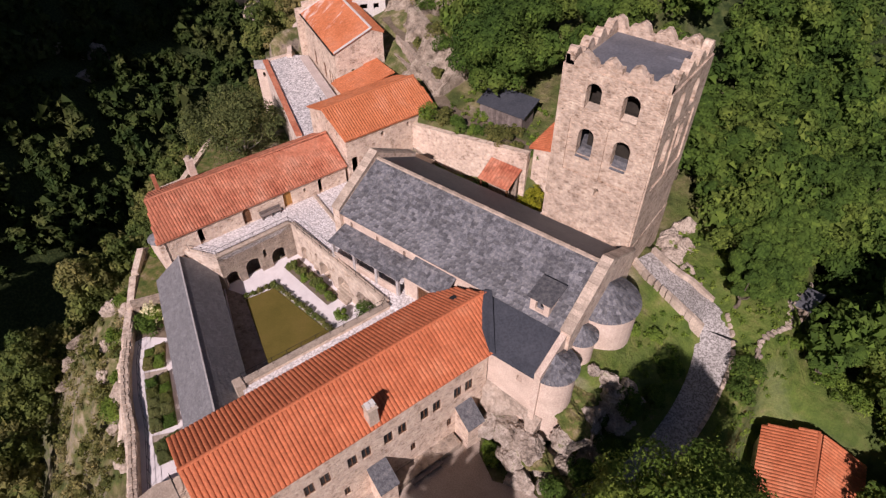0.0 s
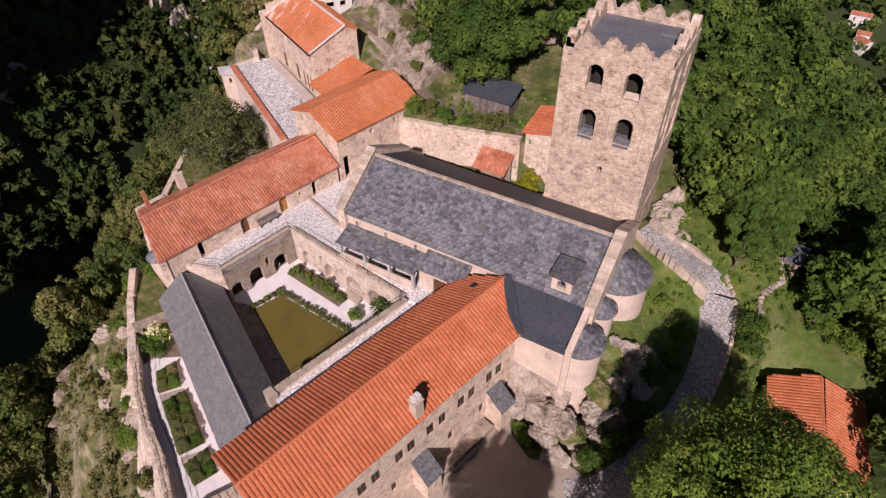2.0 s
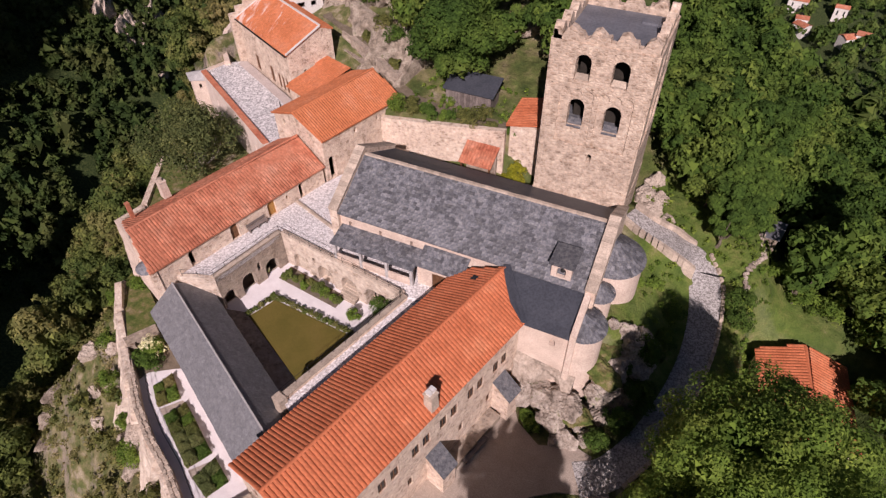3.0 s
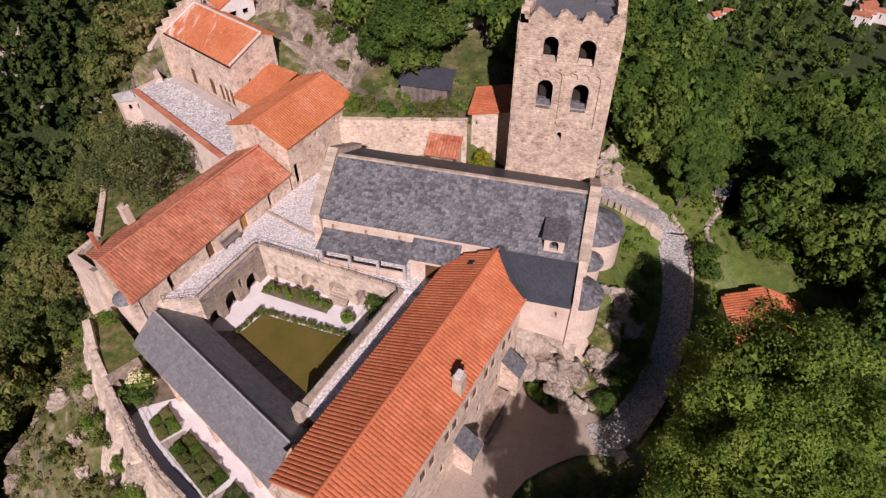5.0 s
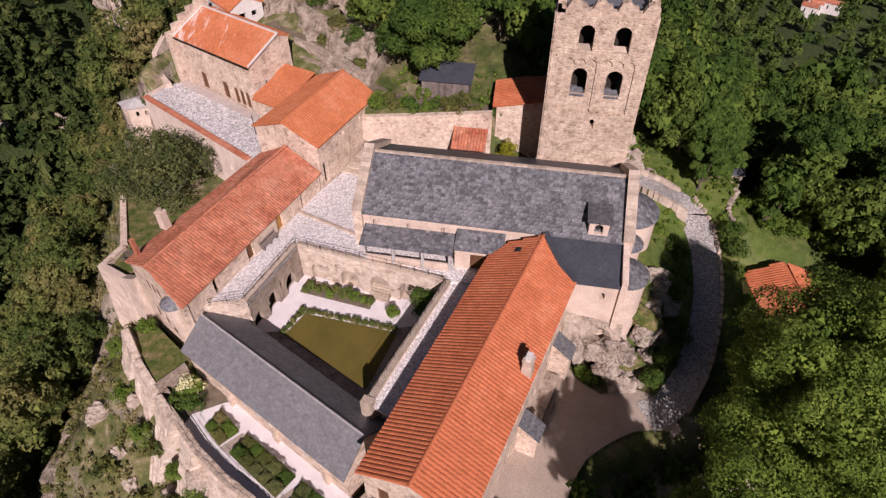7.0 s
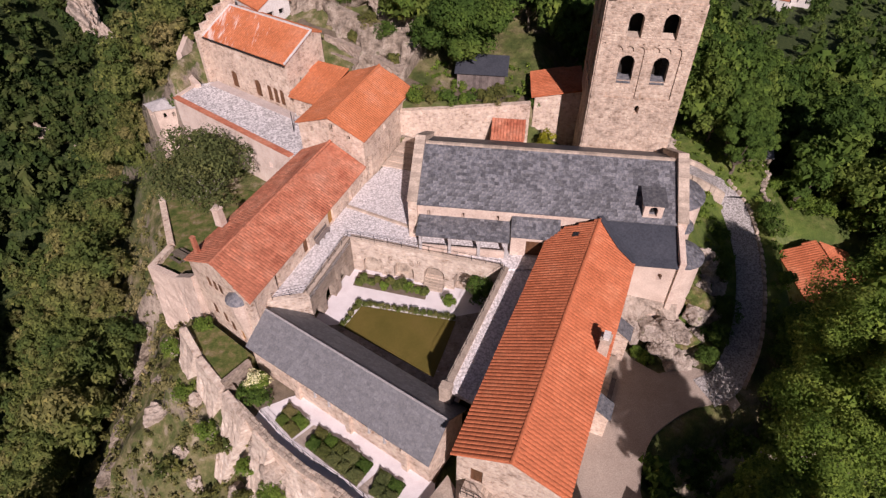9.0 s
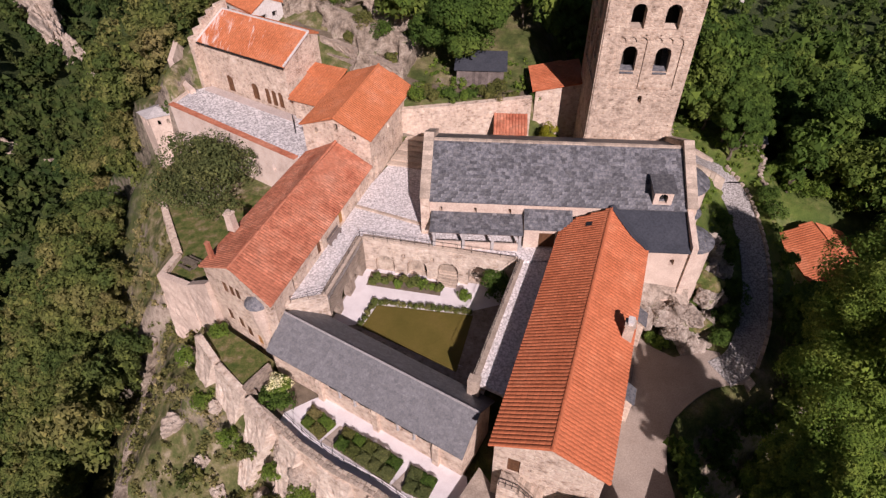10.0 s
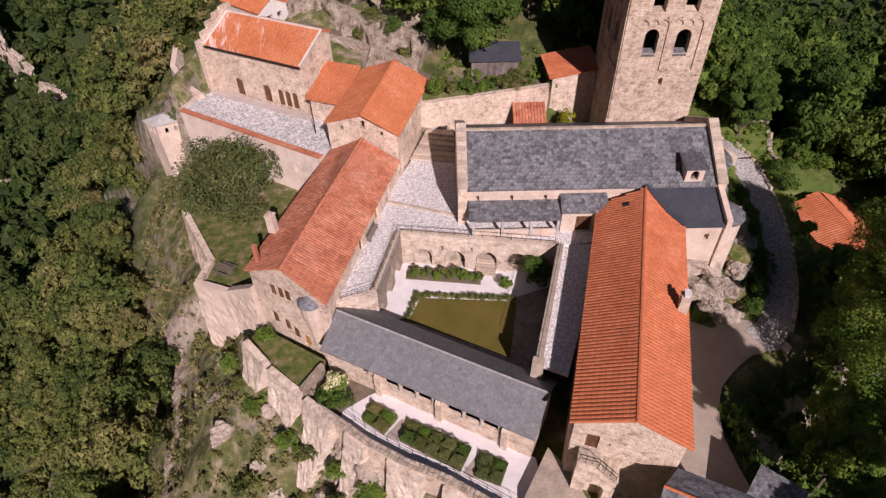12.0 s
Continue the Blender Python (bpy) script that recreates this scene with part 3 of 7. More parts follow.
LANE_W = [1.1, 1.3, 1.7, 1.75, 1.65, 1.45, 1.35, 1.35, 1.4, 1.5, 1.6]


def near_lane(x, y):
    """Distance to the middle of the lane, and the lane's height there."""
    best, high = np.full(np.shape(x), 1e9), np.zeros(np.shape(x))
    for (x0, y0, z0), (x1, y1, z1) in zip(LANE, LANE[1:]):
        k = np.clip(((x - x0) * (x1 - x0) + (y - y0) * (y1 - y0)) / ((x1 - x0) ** 2 + (y1 - y0) ** 2), 0, 1)
        d = np.hypot(x - x0 - k * (x1 - x0), y - y0 - k * (y1 - y0))
        high = np.where(d < best, z0 + k * (z1 - z0), high)
        best = np.minimum(best, d)
    return best, high


def gorge_side(x, y):
    """Metres beyond the edge of the rock, towards the gorge."""
    edge_w = np.where(y > 24, np.minimum(-36.8 + 0.3 * (y - 24), -18), np.where(y > 0, -25.5 - 0.47 * y, -25.5 - 0.22 * y))
    d_w = (edge_w - x) / np.where(y > 0, 1.2, 1.03)
    d_s = (-(x + 14) * 0.47 - (y + 18.9) * 0.883) * (1 - smooth(3, 9, x)) - 30 * smooth(3, 9, x)
    return np.maximum(d_w, d_s)


def land(x, y):
    x, y = np.asarray(x, float), np.asarray(y, float)
    # the shelf of the church, stepping down to the cloister and the yard
    h = -3.2 + 7.3 * smooth(-2.5, 0.5, y - 0.25 * np.clip(x - 24, 0, 6))
    # the hill behind the retaining wall
    left = 1 - smooth(11, 17, x)
    h = h + 5.2 * smooth(17.4, 18.4, y - 0.06 * x) * left
    h = h + 0.30 * np.clip(y - 23, 0, 40) * (1 - smooth(15, 45, x)) - 0.45 * np.clip(y - 60, 0, 600)
    h = h + 2.0 * smooth(24, 33, y) * (1 - smooth(-4, 6, np.abs(x + 12) - 10))
    # shelf of the upper terrace
    k = smooth(-37, -34, x) * (1 - smooth(-14, -12, x)) * smooth(8, 11, y) * (1 - smooth(19, 24, y + 0.45 * (x + 19)))
    s2 = -(x + 35.2) * 0.498 - (y - 20.3) * 0.868
    k = k * (1 - smooth(-1.2, -0.4, s2))
    h = h * (1 - k) + 5.2 * k
    # the low strip west of the long house
    s1 = -(x + 20.5) * 0.964 + (y + 8.7) * 0.264
    k = smooth(-1.2, -0.2, s1) * smooth(-1.0, -0.2, s2)
    h = h * (1 - k) + np.minimum(h, 0.6) * k
    # east: down to the lane and the falling woods
    side = np.clip(-2.4 + 0.27 * (y + 3), -3.2, 4.5)
    e = smooth(27.5, 33.5, x)
    h = h * (1 - e) + np.minimum(side, h + 2) * e
    h = h - 5.4 * smooth(38.5, 44.5, x) - 0.14 * np.clip(x - 44, 0, 40) - 0.42 * np.clip(x - 84, 0, 500)
    h = h - 0.25 * np.clip(y - 18, 0, 60) * smooth(25, 45, x)
    d, high = near_lane(x, y)
    k = 1 - smooth(1.6, 3.6, d)
    h = h * (1 - k) + (high - 0.12) * k
    # the plot cut into the bank for the house below the lane
    k = smooth(39.6, 42.2, x) * (1 - smooth(53, 56, x)) * smooth(-1.5, 1.5, y) * (1 - smooth(13.2, 15.6, y))
    h = h * (1 - k) + np.minimum(h, -7.6) * k
    # the edge of the yard
    s = np.minimum((x - 24) * 0.51 - (y + 16.7) * 0.86, x - 22.3 + 0.16 * (y + 17))
    h = h - 1.7 * np.minimum(softpos(s, 0.4), 7)
    h = h - 1.0 * softpos(-y - 40, 2) * (1 - smooth(17, 24, x))
    # the gorge in the west and south-west
    d = gorge_side(x, y)
    cliff = 0.8 * softpos(d, 0.8) + 0.6 * softpos(d - 6, 1.0) + 2.5 * smooth(0, 3, d) * (1 + 0.5 * wave(x * 0.3, y * 0.3)) + 2.2 * softpos(d - 40, 3) * (1 - smooth(25, 70, y))
    h = np.where(d > -6, h - cliff, h)
    far = -175 + 0.78 * np.clip(-x - 0.35 * y - 215, 0, 900) + 14 * wave(x * 0.013, y * 0.013) + 5 * wave(x * 0.045, y * 0.045)
    low = -185 + 8 * wave(x * 0.02, y * 0.02)
    h = np.maximum(np.maximum(h, low), np.where(x < -60, far, -400))
    # the mountain that shades the gorge
    u = 0.868 * x + 0.28 * y
    peak = -52 + 90 * (1 - smooth(-160, -145, u)) * smooth(-205, -200, u) + 407 * (1 - smooth(-246, -239, u)) - 34 * smooth(-239, -236, u) * (1 - smooth(-208, -203, u))
    tall = np.minimum(-190 + 2.4 * np.clip(-62 - y, 0, 900), peak) - 5 * softpos(x + 78, 4) + 16 * wave(x * 0.02, y * 0.02)
    h = np.maximum(h, np.where(x < -50, tall, -400))
    h = np.maximum(h, -250 + 10 * wave(x * 0.01, y * 0.01) + 0.25 * np.clip(y - 500, 0, 900))
    # roughness, more of it on the steep parts
    rough = smooth(-2, 8, d) + smooth(44, 60, x) + 0.5 * smooth(24, 34, y)
    h = h + np.clip(rough, 0, 1.5) * (0.8 * wave(x * 0.33, y * 0.33) + 0.4 * wave(x * 0.9 + 3, y * 0.9))
    return h + 0.06 * wave(x * 1.4, y * 1.4) * smooth(-4, 4, d + np.clip(x - 27, 0, 50))


def axis(lo, hi, c0, c1, fine, grow=1.045):
    v = [c0]
    while v[-1] < c1:
        v.append(v[-1] + fine)
    s = fine
    while v[-1] < hi:
        s *= grow
        v.append(v[-1] + s)
    w, s = [c0], fine
    while w[-1] > lo:
        s *= grow
        w.append(w[-1] - s)
    return np.array(w[:0:-1] + v)


def build_land():
    xs, ys = axis(-1800, 1800, -46, 50, 0.7, 1.06), axis(-900, 2200, -42, 42, 0.7, 1.06)
    gx, gy = np.meshgrid(xs, ys)
    gz = land(gx, gy)
    nx, ny = len(xs), len(ys)
    co = np.stack([gx, gy, gz], -1).reshape(-1, 3)
    i = (np.arange(ny - 1)[:, None] * nx + np.arange(nx - 1)[None]).ravel()
    quads = np.stack([i, i + 1, i + nx + 1, i + nx], -1)
    ob = quad_mesh("ground", co, quads, GROUND, smooth_it=True)
    tagged(ob, "steep mountain ground of scrubby turf, earth and rock", "ground", "", "structure")


def quad_mesh(name, co, quads, m, smooth_it=False):
    me = bpy.data.meshes.new(name)
    me.vertices.add(len(co))
    me.vertices.foreach_set("co", np.ascontiguousarray(co, dtype=np.float32).ravel())
    me.loops.add(quads.size)
    me.loops.foreach_set("vertex_index", np.ascontiguousarray(quads, dtype=np.int32).ravel())
    me.polygons.add(len(quads))
    me.polygons.foreach_set("loop_start", np.arange(0, quads.size, quads.shape[1], dtype=np.int32))
    me.polygons.foreach_set("loop_total", np.full(len(quads), quads.shape[1], dtype=np.int32))
    if smooth_it:
        me.polygons.foreach_set("use_smooth", np.ones(len(quads), dtype=bool))
    me.update()
    me.validate()
    me.materials.append(m)
    return new(name, me)


build_land()

# ---------------------------------------------------------------- floors, terraces and walls of the precinct
GARTH_N = ((-7.0, -1.3), (8.9, -3.7))
GARTH_W = ((-8.9, -9.6), (-7.0, -1.3))
GARTH_E = ((9.0, -3.7), (5.0, -17.8))
bm = prism(bmesh.new(), [(-12.6, -10.9), (-8.9, -9.6), (-7.0, -1.3), (9.0, -3.7), (13.9, -3.0), (14.2, 0.4), (-1.0, 0.4), (-1.0, 16.5), (-4.2, 16.5), (-7.6, 7.9)], 3.9, 4.4)
structure("terrace_floor", bm, COBBLE, "pale worn cobbled terrace before the church", "paving")
bm = prism(bmesh.new(), [(9.0, -3.7), (5.0, -17.8), (7.6, -19.0), (13.6, -3.2)], 3.8, 4.25)
structure("gallery_roof_walk", bm, COBBLE, "grey stone walkway over the eastern cloister gallery", "paving")
bm = prism(bmesh.new(), [(-9.5, -9.7), (-7.4, -1.0), (9.3, -3.4), (5.5, -18.3)], -0.6, -0.06)
structure("cloister_floor", bm, GRAVEL, "pale gravel walk round the cloister lawn", "paving")
bm = prism(bmesh.new(), [(-6.1, -9.45), (-5.0, -6.5), (4.8, -7.25), (3.5, -14.1)], -0.3, 0.03)
structure("cloister_lawn", bm, LAWN, "dry mown ochre-green lawn in the cloister", "lawn")
# walk darkened to carry the south gallery's shadow in its colour
bm = prism(bmesh.new(), [(-9.2, -9.7), (-5.9, -8.9), (3.5, -13.3), (4.6, -13.6), (5.3, -17.9)], -0.4, -0.03)
structure("garth_walk", bm, STONE_D, "worn stone walk between gallery and lawn, its shade painted dark", "paving")
# dark strip laid over the gravel where the eastern gallery's shade falls
bm = prism(bmesh.new(), [(4.7, -6.6), (3.55, -13.2), (4.6, -13.62), (5.3, -17.6), (8.6, -5.2), (6.6, -5.9)], -0.4, -0.034)
structure("east_walk", bm, STONE_D, "worn stone walk beside the eastern gallery, its shade painted dark", "paving")
bm = prism(bmesh.new(), [(-12.75, -10.98), (-8.86, -9.62), (-9.0, -9.2), (-12.9, -10.5)], -0.5, 4.52)
structure("terrace_end_wall", bm, STONE_C, "pale rubble wall under the end of the terrace", "wall")
# west gallery wall with its arches
g = thing("west_gallery_wall", "old grey rubble wall with round arches under a terrace", "wall", "", "structure")
L = dist(*GARTH_W)
hs = [arch(0.95, -0.1, 1.5, 2.0), arch(3.4, -0.1, 1.75, 2.4), arch(6.45, -0.1, 1.75, 2.2), arch(4.95, 1.7, 0.45, 1.1)]
part("masonry", wall(bmesh.new(), *GARTH_W, [(0, -0.5), (L, -0.5), (L, 4.55), (0, 4.55)], hs, 0.7), STONE_D, g)
part("back_wall", wall(bmesh.new(), (-12.2, -9.2), (-10.4, -1.0), [(0, -0.5), (8.4, -0.5), (8.4, 3.9), (0, 3.9)], (), 0.3), STONE_D, g)
part("parapet_coping", prism(bmesh.new(), [(-8.9, -9.6), (-7.0, -1.3), (-7.45, -1.2), (-9.35, -9.5)], 4.5, 4.66), CAP, g)
# north wall of the cloister, with blind and open arches
g = thing("north_cloister_wall", "rubble retaining wall with low arches and a stair", "wall", "", "structure")
L = dist(*GARTH_N)
hs = [arch(2.2, -0.1, 2.1, 2.45), arch(5.7, -0.1, 2.2, 2.55), arch(9.05, -0.1, 2.2, 2.75), arch(12.25, -0.1, 2.1, 2.95), arch(4.3, 2.3, 0.4, 0.7), arch(7.4, 2.5, 0.35, 0.6)]
part("masonry", wall(bmesh.new(), *GARTH_N, [(0, -0.5), (L, -0.5), (L, 4.38), (0, 4.38)], hs, 1.35), STONE_C, g)
part("back_wall", wall(bmesh.new(), (-6.82, 0.62), (9.13, -1.78), [(0, -0.5), (16.1, -0.5), (16.1, 3.9), (0, 3.9)], (), 0.3), STONE_C, g)
nf = wall_frame(*GARTH_N, 9.05, 0)
for i in range(6):
    part("step", one_box(-1.05, -0.8 + 0.27 * i, -0.3, 1.05, 1.36, 0.17 + 0.17 * i, nf), CAP, g)
part("coping", wall(bmesh.new(), (-7.0, -1.35), (8.9, -3.75), [(0, 4.36), (16.08, 4.36), (16.08, 4.64), (0, 4.64)], (), 0.5), CAP, g)
# east gallery
g = thing("east_gallery_wall", "rubble wall of the eastern gallery with a pale coping", "wall", "", "structure")
L = dist(*GARTH_E)
hs = [arch(1.6 + 2.35 * i, -0.1, 1.5, 2.5) for i in range(6)]
part("masonry", wall(bmesh.new(), *GARTH_E, [(0, -0.5), (L, -0.5), (L, 4.7), (0, 4.7)], hs, 0.5), STONE, g)
part("coping", wall(bmesh.new(), (8.96, -3.72), (4.96, -17.82), [(0, 4.7), (14.66, 4.7), (14.66, 4.84), (0, 4.84)], (), 0.62), CAP, g)
part("pier", prism(bmesh.new(), [(4.8, -17.6), (5.75, -17.8), (5.55, -18.55), (4.6, -18.3)], -0.4, 4.95), CAP, g)
railing("terrace_railing", "thin dark iron railing along the terrace edge", [(-12.1, -10.6, 4.4), (-9.1, -9.4, 4.5), (-7.2, -1.35, 4.5), (8.7, -3.6, 4.5), (8.9, -4.2, 4.5)])
railing("walk_railing", "thin dark iron railing along the gallery walk", [(9.1, -4.4, 4.7), (5.2, -17.6, 4.7)])
steps = thing("terrace_steps", "broad worn stone steps at the end of the terrace", "stair", "", "structure")
for i in range(6):
    y0 = 11.2 + 0.85 * i
    part("step", prism(bmesh.new(), [(-6.3 + 0.4 * (y0 - 11.2), y0 + 0.5), (-1.0, y0 - 0.3), (-1.0, 16.6), (-4.3, 16.6)], 4.3, 4.57 + 0.17 * i), CAP, steps)
# low wall between the two levels of paving
bm = wall(bmesh.new(), (-8.6, 3.6), (-1.0, 1.0), [(0, 4.3), (8.05, 4.3), (8.05, 4.62), (0, 4.62)], (), 0.3)
structure("paving_kerb", bm, CAP, "low pale stone kerb across the cobbles", "kerb")


def ribbon(pts, widths, lift=0.0, thick=0.4):
    """A strip of paving that follows pts."""
    bm = bmesh.new()
    rows = []
    for i, p in enumerate(pts):
        d = (Vector(pts[min(i + 1, len(pts) - 1)][:2]) - Vector(pts[max(i - 1, 0)][:2])).normalized()
        n = Vector((-d.y, d.x))
        c = Vector(p[:2])
        rows.append([bm.verts.new((*(c + n * widths[i] * k), p[2] + lift - (0.03 if abs(k) == 1 else 0))) for k in (-1, -0.5, 0, 0.5, 1)])
    for a, b_ in zip(rows, rows[1:]):
        for k in range(4):
            bm.faces.new((a[k], b_[k], b_[k + 1], a[k + 1]))
    got = bmesh.ops.extrude_face_region(bm, geom=bm.faces[:])
    bmesh.ops.translate(bm, verts=[v for v in got["geom"] if isinstance(v, bmesh.types.BMVert)], vec=(0, 0, -thick))
    return bm


def finer(pts, vals, n=5):
    """Smooth points between the given ones."""
    out, ov = [], []
    for i in range(len(pts) - 1):
        p = [Vector(pts[min(max(i + k, 0), len(pts) - 1)]) for k in (-1, 0, 1, 2)]
        for j in range(n):
            t = j / n
            out.append(tuple(0.5 * (2 * p[1] + (p[2] - p[0]) * t + (2 * p[0] - 5 * p[1] + 4 * p[2] - p[3]) * t * t + (3 * p[1] - p[0] - 3 * p[2] + p[3]) * t ** 3)))
            ov.append(vals[i] + (vals[i + 1] - vals[i]) * t)
    return out + [pts[-1]], ov + [vals[-1]]


structure("lane", ribbon(*finer(LANE, LANE_W), lift=0.06), COBBLE_G, "worn cobbled lane curving down to the yard", "road")
lp, lw = finer(LANE[3:10], LANE_W[3:10])
g = thing("lane_kerb", "low rough stone edging along the lane", "kerb", "", "structure")
kr = random.Random(9)
for i, (a, b_) in enumerate(zip(lp, lp[1:])):
    d = (Vector(b_[:2]) - Vector(a[:2])).normalized()
    c = Vector(a[:2]) + Vector((-d.y, d.x)) * (lw[i] + 0.15)
    L = dist(a, b_)
    f = pose(c.x, c.y, a[2] - 0.3, 0, 0, math.degrees(math.atan2(d.y, d.x)))
    part("stone", one_box(0.02, -0.18, 0, L - 0.04, 0.18, kr.uniform(0.42, 0.62), f, taper=0.12), CAP, g)
structure("drain_bar", one_box(-2.1, -0.1, 0, 2.1, 0.1, 0.1, pose(34.9, 14.3, 1.75, 0, 6, 12)), IRON, "dark drain bar laid across the lane", "drain")
g = thing("lane_parapet", "low stone parapet beside the lane", "wall", "", "structure")
up, uw = finer(LANE[:4], LANE_W[:4])
for sgn in (-1, 1):
    for i, (a, b_) in enumerate(zip(up, up[1:])):
        d = (Vector(b_[:2]) - Vector(a[:2])).normalized()
        n = Vector((-d.y, d.x)) * sgn
        q = [(Vector(a[:2]) + n * uw[i], a[2]), (Vector(b_[:2]) + n * uw[i + 1], b_[2]), (Vector(b_[:2]) + n * (uw[i + 1] + 0.45), b_[2]), (Vector(a[:2]) + n * (uw[i] + 0.45), a[2])]
        part("stretch", slab(bmesh.new(), [(*v, z + 0.55) for v, z in q], 1.6), CAP, g)
YARD_PTS = [(12.5, -33), (23.8, -33), (22.2, -23.2), (22.0, -21.0), (22.3, -19.1), (23.0, -17.0), (23.7, -15.7), (24.8, -14.6), (26.2, -13.4), (27.8, -12.3), (29.5, -11.7), (31.1, -11.5), (31.4, -12.2), (32.2, -11.4), (31.0, -8.2), (28.3, -7.6), (25.0, -8.8), (22.6, -7.4), (20.9, -4.6), (13.6, -27.5)]
structure("yard", prism(bmesh.new(), YARD_PTS, -4.0, -2.98), YARD, "sandy yard beside the long wing", "yard")

# garden below the south gallery
GAR = [(-11.9, -18.3), (-12.1, -19.3), (-9.2, -21.5), (-5.9, -23.4), (-2.4, -24.95), (0.2, -26.5), (3.4, -28.4), (5.2, -25.3), (4.9, -23.2), (-8.6, -16.2), (-9.7, -16.8)]
structure("garden_path", prism(bmesh.new(), GAR, -2.6, -1.8), GRAVEL, "bright white gravel path round the herb beds", "path")
sw = [(-14.9, -17.4), (-12.1, -19.3), (-9.2, -21.5), (-5.9, -23.4), (-2.4, -24.95), (0.2, -26.5), (3.4, -28.4)]
g = thing("garden_wall", "rough pale stone wall along the cliff edge of the garden", "wall", "", "structure")
for i, (a, b) in enumerate(zip(sw, sw[1:])):
    L = dist(a, b)
    part("masonry", wall(bmesh.new(), a, b, [(-0.12, -4.2), (L + 0.12, -4.2), (L + 0.12, -0.95), (-0.12, -0.95)], (), -0.75), STONE, g)
rr = random.Random(5)
for a, b in zip(sw, sw[1:]):
    L = dist(a, b)
    f = wall_frame(a, b, 0, -0.95)
    x = 0.0
    while x < L - 0.1:
        w = rr.uniform(0.28, 0.5)
        y0 = -0.74
        while y0 < -0.1:
            d = rr.uniform(0.3, 0.42)
            part("stone", one_box(x, y0, 0, x + w - 0.04, min(y0 + d - 0.04, -0.02), rr.uniform(0.06, 0.16), f, taper=0.15), CAP, g)
            y0 += d
        x += w

railing("garden_railing", "thin dark iron railing along the garden path", [(x + 0.42, y + 0.62, -1.8) for x, y in sw[1:]])
# ---------------------------------------------------------------- church
rng = random.Random(11)
church = thing("church", "romanesque stone church with a grey slate roof", "church")
CS = ((-0.5, 0.3), (25.5, 0.3))
hs = [arch(1.55 + 3.47 * i, 7.05, 0.34, 0.75) for i in range(3)] + [arch(11.6, 4.4, 1.35, 1.75, round_top=False)]
part("wall", wall(bmesh.new(), *CS, [(0, 2.5), (26, 2.5), (26, 8.75), (0, 8.75)], hs, 0.9), PLASTER, church, "pale rendered south wall")
part("wall", wall(bmesh.new(), (25.5, 11.5), (-0.5, 11.5), [(0, 2.5), (26, 2.5), (26, 8.85), (0, 8.85)], (), 0.9), STONE, church)
part("floor", prism(bmesh.new(), [(0.2, 1.0), (24.8, 1.0), (24.8, 10.8), (0.2, 10.8)], 4.0, 4.3), INNER_SHADE, church)
boarded_door(church, *CS, 11.6, 4.4, 1.35, 1.75)
for x, way in ((-0.95, 1), (25.05, 1)):
    prof = [(0, 2.5), (12.1, 2.5), (12.1, 9.35), (6.1, 12.75), (0, 9.1)]
    g = part("gable_wall", wall(bmesh.new(), (x + 0.9, -0.15), (x + 0.9, 11.95), prof, (), 0.9), STONE, church)
    for (y0, z0), (y1, z1) in (((-0.2, 9.1), (5.95, 12.75)), ((12.0, 9.35), (5.95, 12.75))):
        n = 14
        for i in range(n):
            a, b = lerp((y0, z0), (y1, z1), i / n), lerp((y0, z0), (y1, z1), (i + 0.94) / n)
            bm = bmesh.new()
            slab(bm, [(x - 0.06, a[0], a[1] + 0.16), (x + 0.96, a[0], a[1] + 0.16), (x + 0.96, b[0], b[1] + 0.16), (x - 0.06, b[0], b[1] + 0.16)], 0.17)
            part("coping_stone", bm, CAP, g)
roof = part("roof", slab(slab(bmesh.new(), [(-0.05, -0.1, 8.80), (25.05, -0.1, 8.80), (25.05, 5.9, 12.1), (-0.05, 5.9, 12.1)], 0.15), [(-0.05, 5.9, 12.1), (25.05, 5.9, 12.1), (25.05, 11.8, 9.02), (-0.05, 11.8, 9.02)], 0.15), SLATE, church)
slate_slope(roof, (0, -0.12, 8.80), (25.0, -0.12, 8.80), (0, 5.9, 12.1), (25.0, 5.9, 12.1), rng, w=0.5, course=0.38, single=300)
# north slates take the dark sheet colour, that side's shade painted in
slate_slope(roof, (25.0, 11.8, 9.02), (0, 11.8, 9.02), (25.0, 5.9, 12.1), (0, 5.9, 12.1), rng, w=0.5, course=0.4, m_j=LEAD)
for i in range(42):
    part("ridge_stone", one_box(0.02 + i * 0.596, 5.74, 12.02, 0.596 * (i + 1), 6.06, 12.2 + rng.uniform(0, 0.03)), CAP, roof)
# bell housing on the roof
bell = part("bell_housing", wall(bmesh.new(), (21.75, 0.35), (23.55, 0.35), [(0, 8.7), (1.8, 8.7), (1.8, 10.6), (0, 10.6)], [arch(0.9, 9.25, 0.8, 1.1)], 0.35), PLASTER, church, "small rendered bell housing with an arch")
for y0, y1, x0, x1 in ((0.7, 2.6, 21.75, 22.0), (0.7, 2.6, 23.3, 23.55), (2.6, 2.85, 21.75, 23.55)):
    part("side", one_box(x0, y0, 8.9, x1, y1, 10.5), PLASTER, bell)
part("cover", slab(bmesh.new(), [(21.5, 0.1, 10.72), (23.8, 0.1, 10.72), (23.8, 2.75, 11.0), (21.5, 2.75, 11.0)], 0.12), SLATE_O, bell)
part("bell", tube(bmesh.new(), [(22.65, 1.1, 9.35), (22.65, 1.1, 9.55), (22.65, 1.1, 9.9)], [0.28, 0.2, 0.1], 10), IRON, bell)


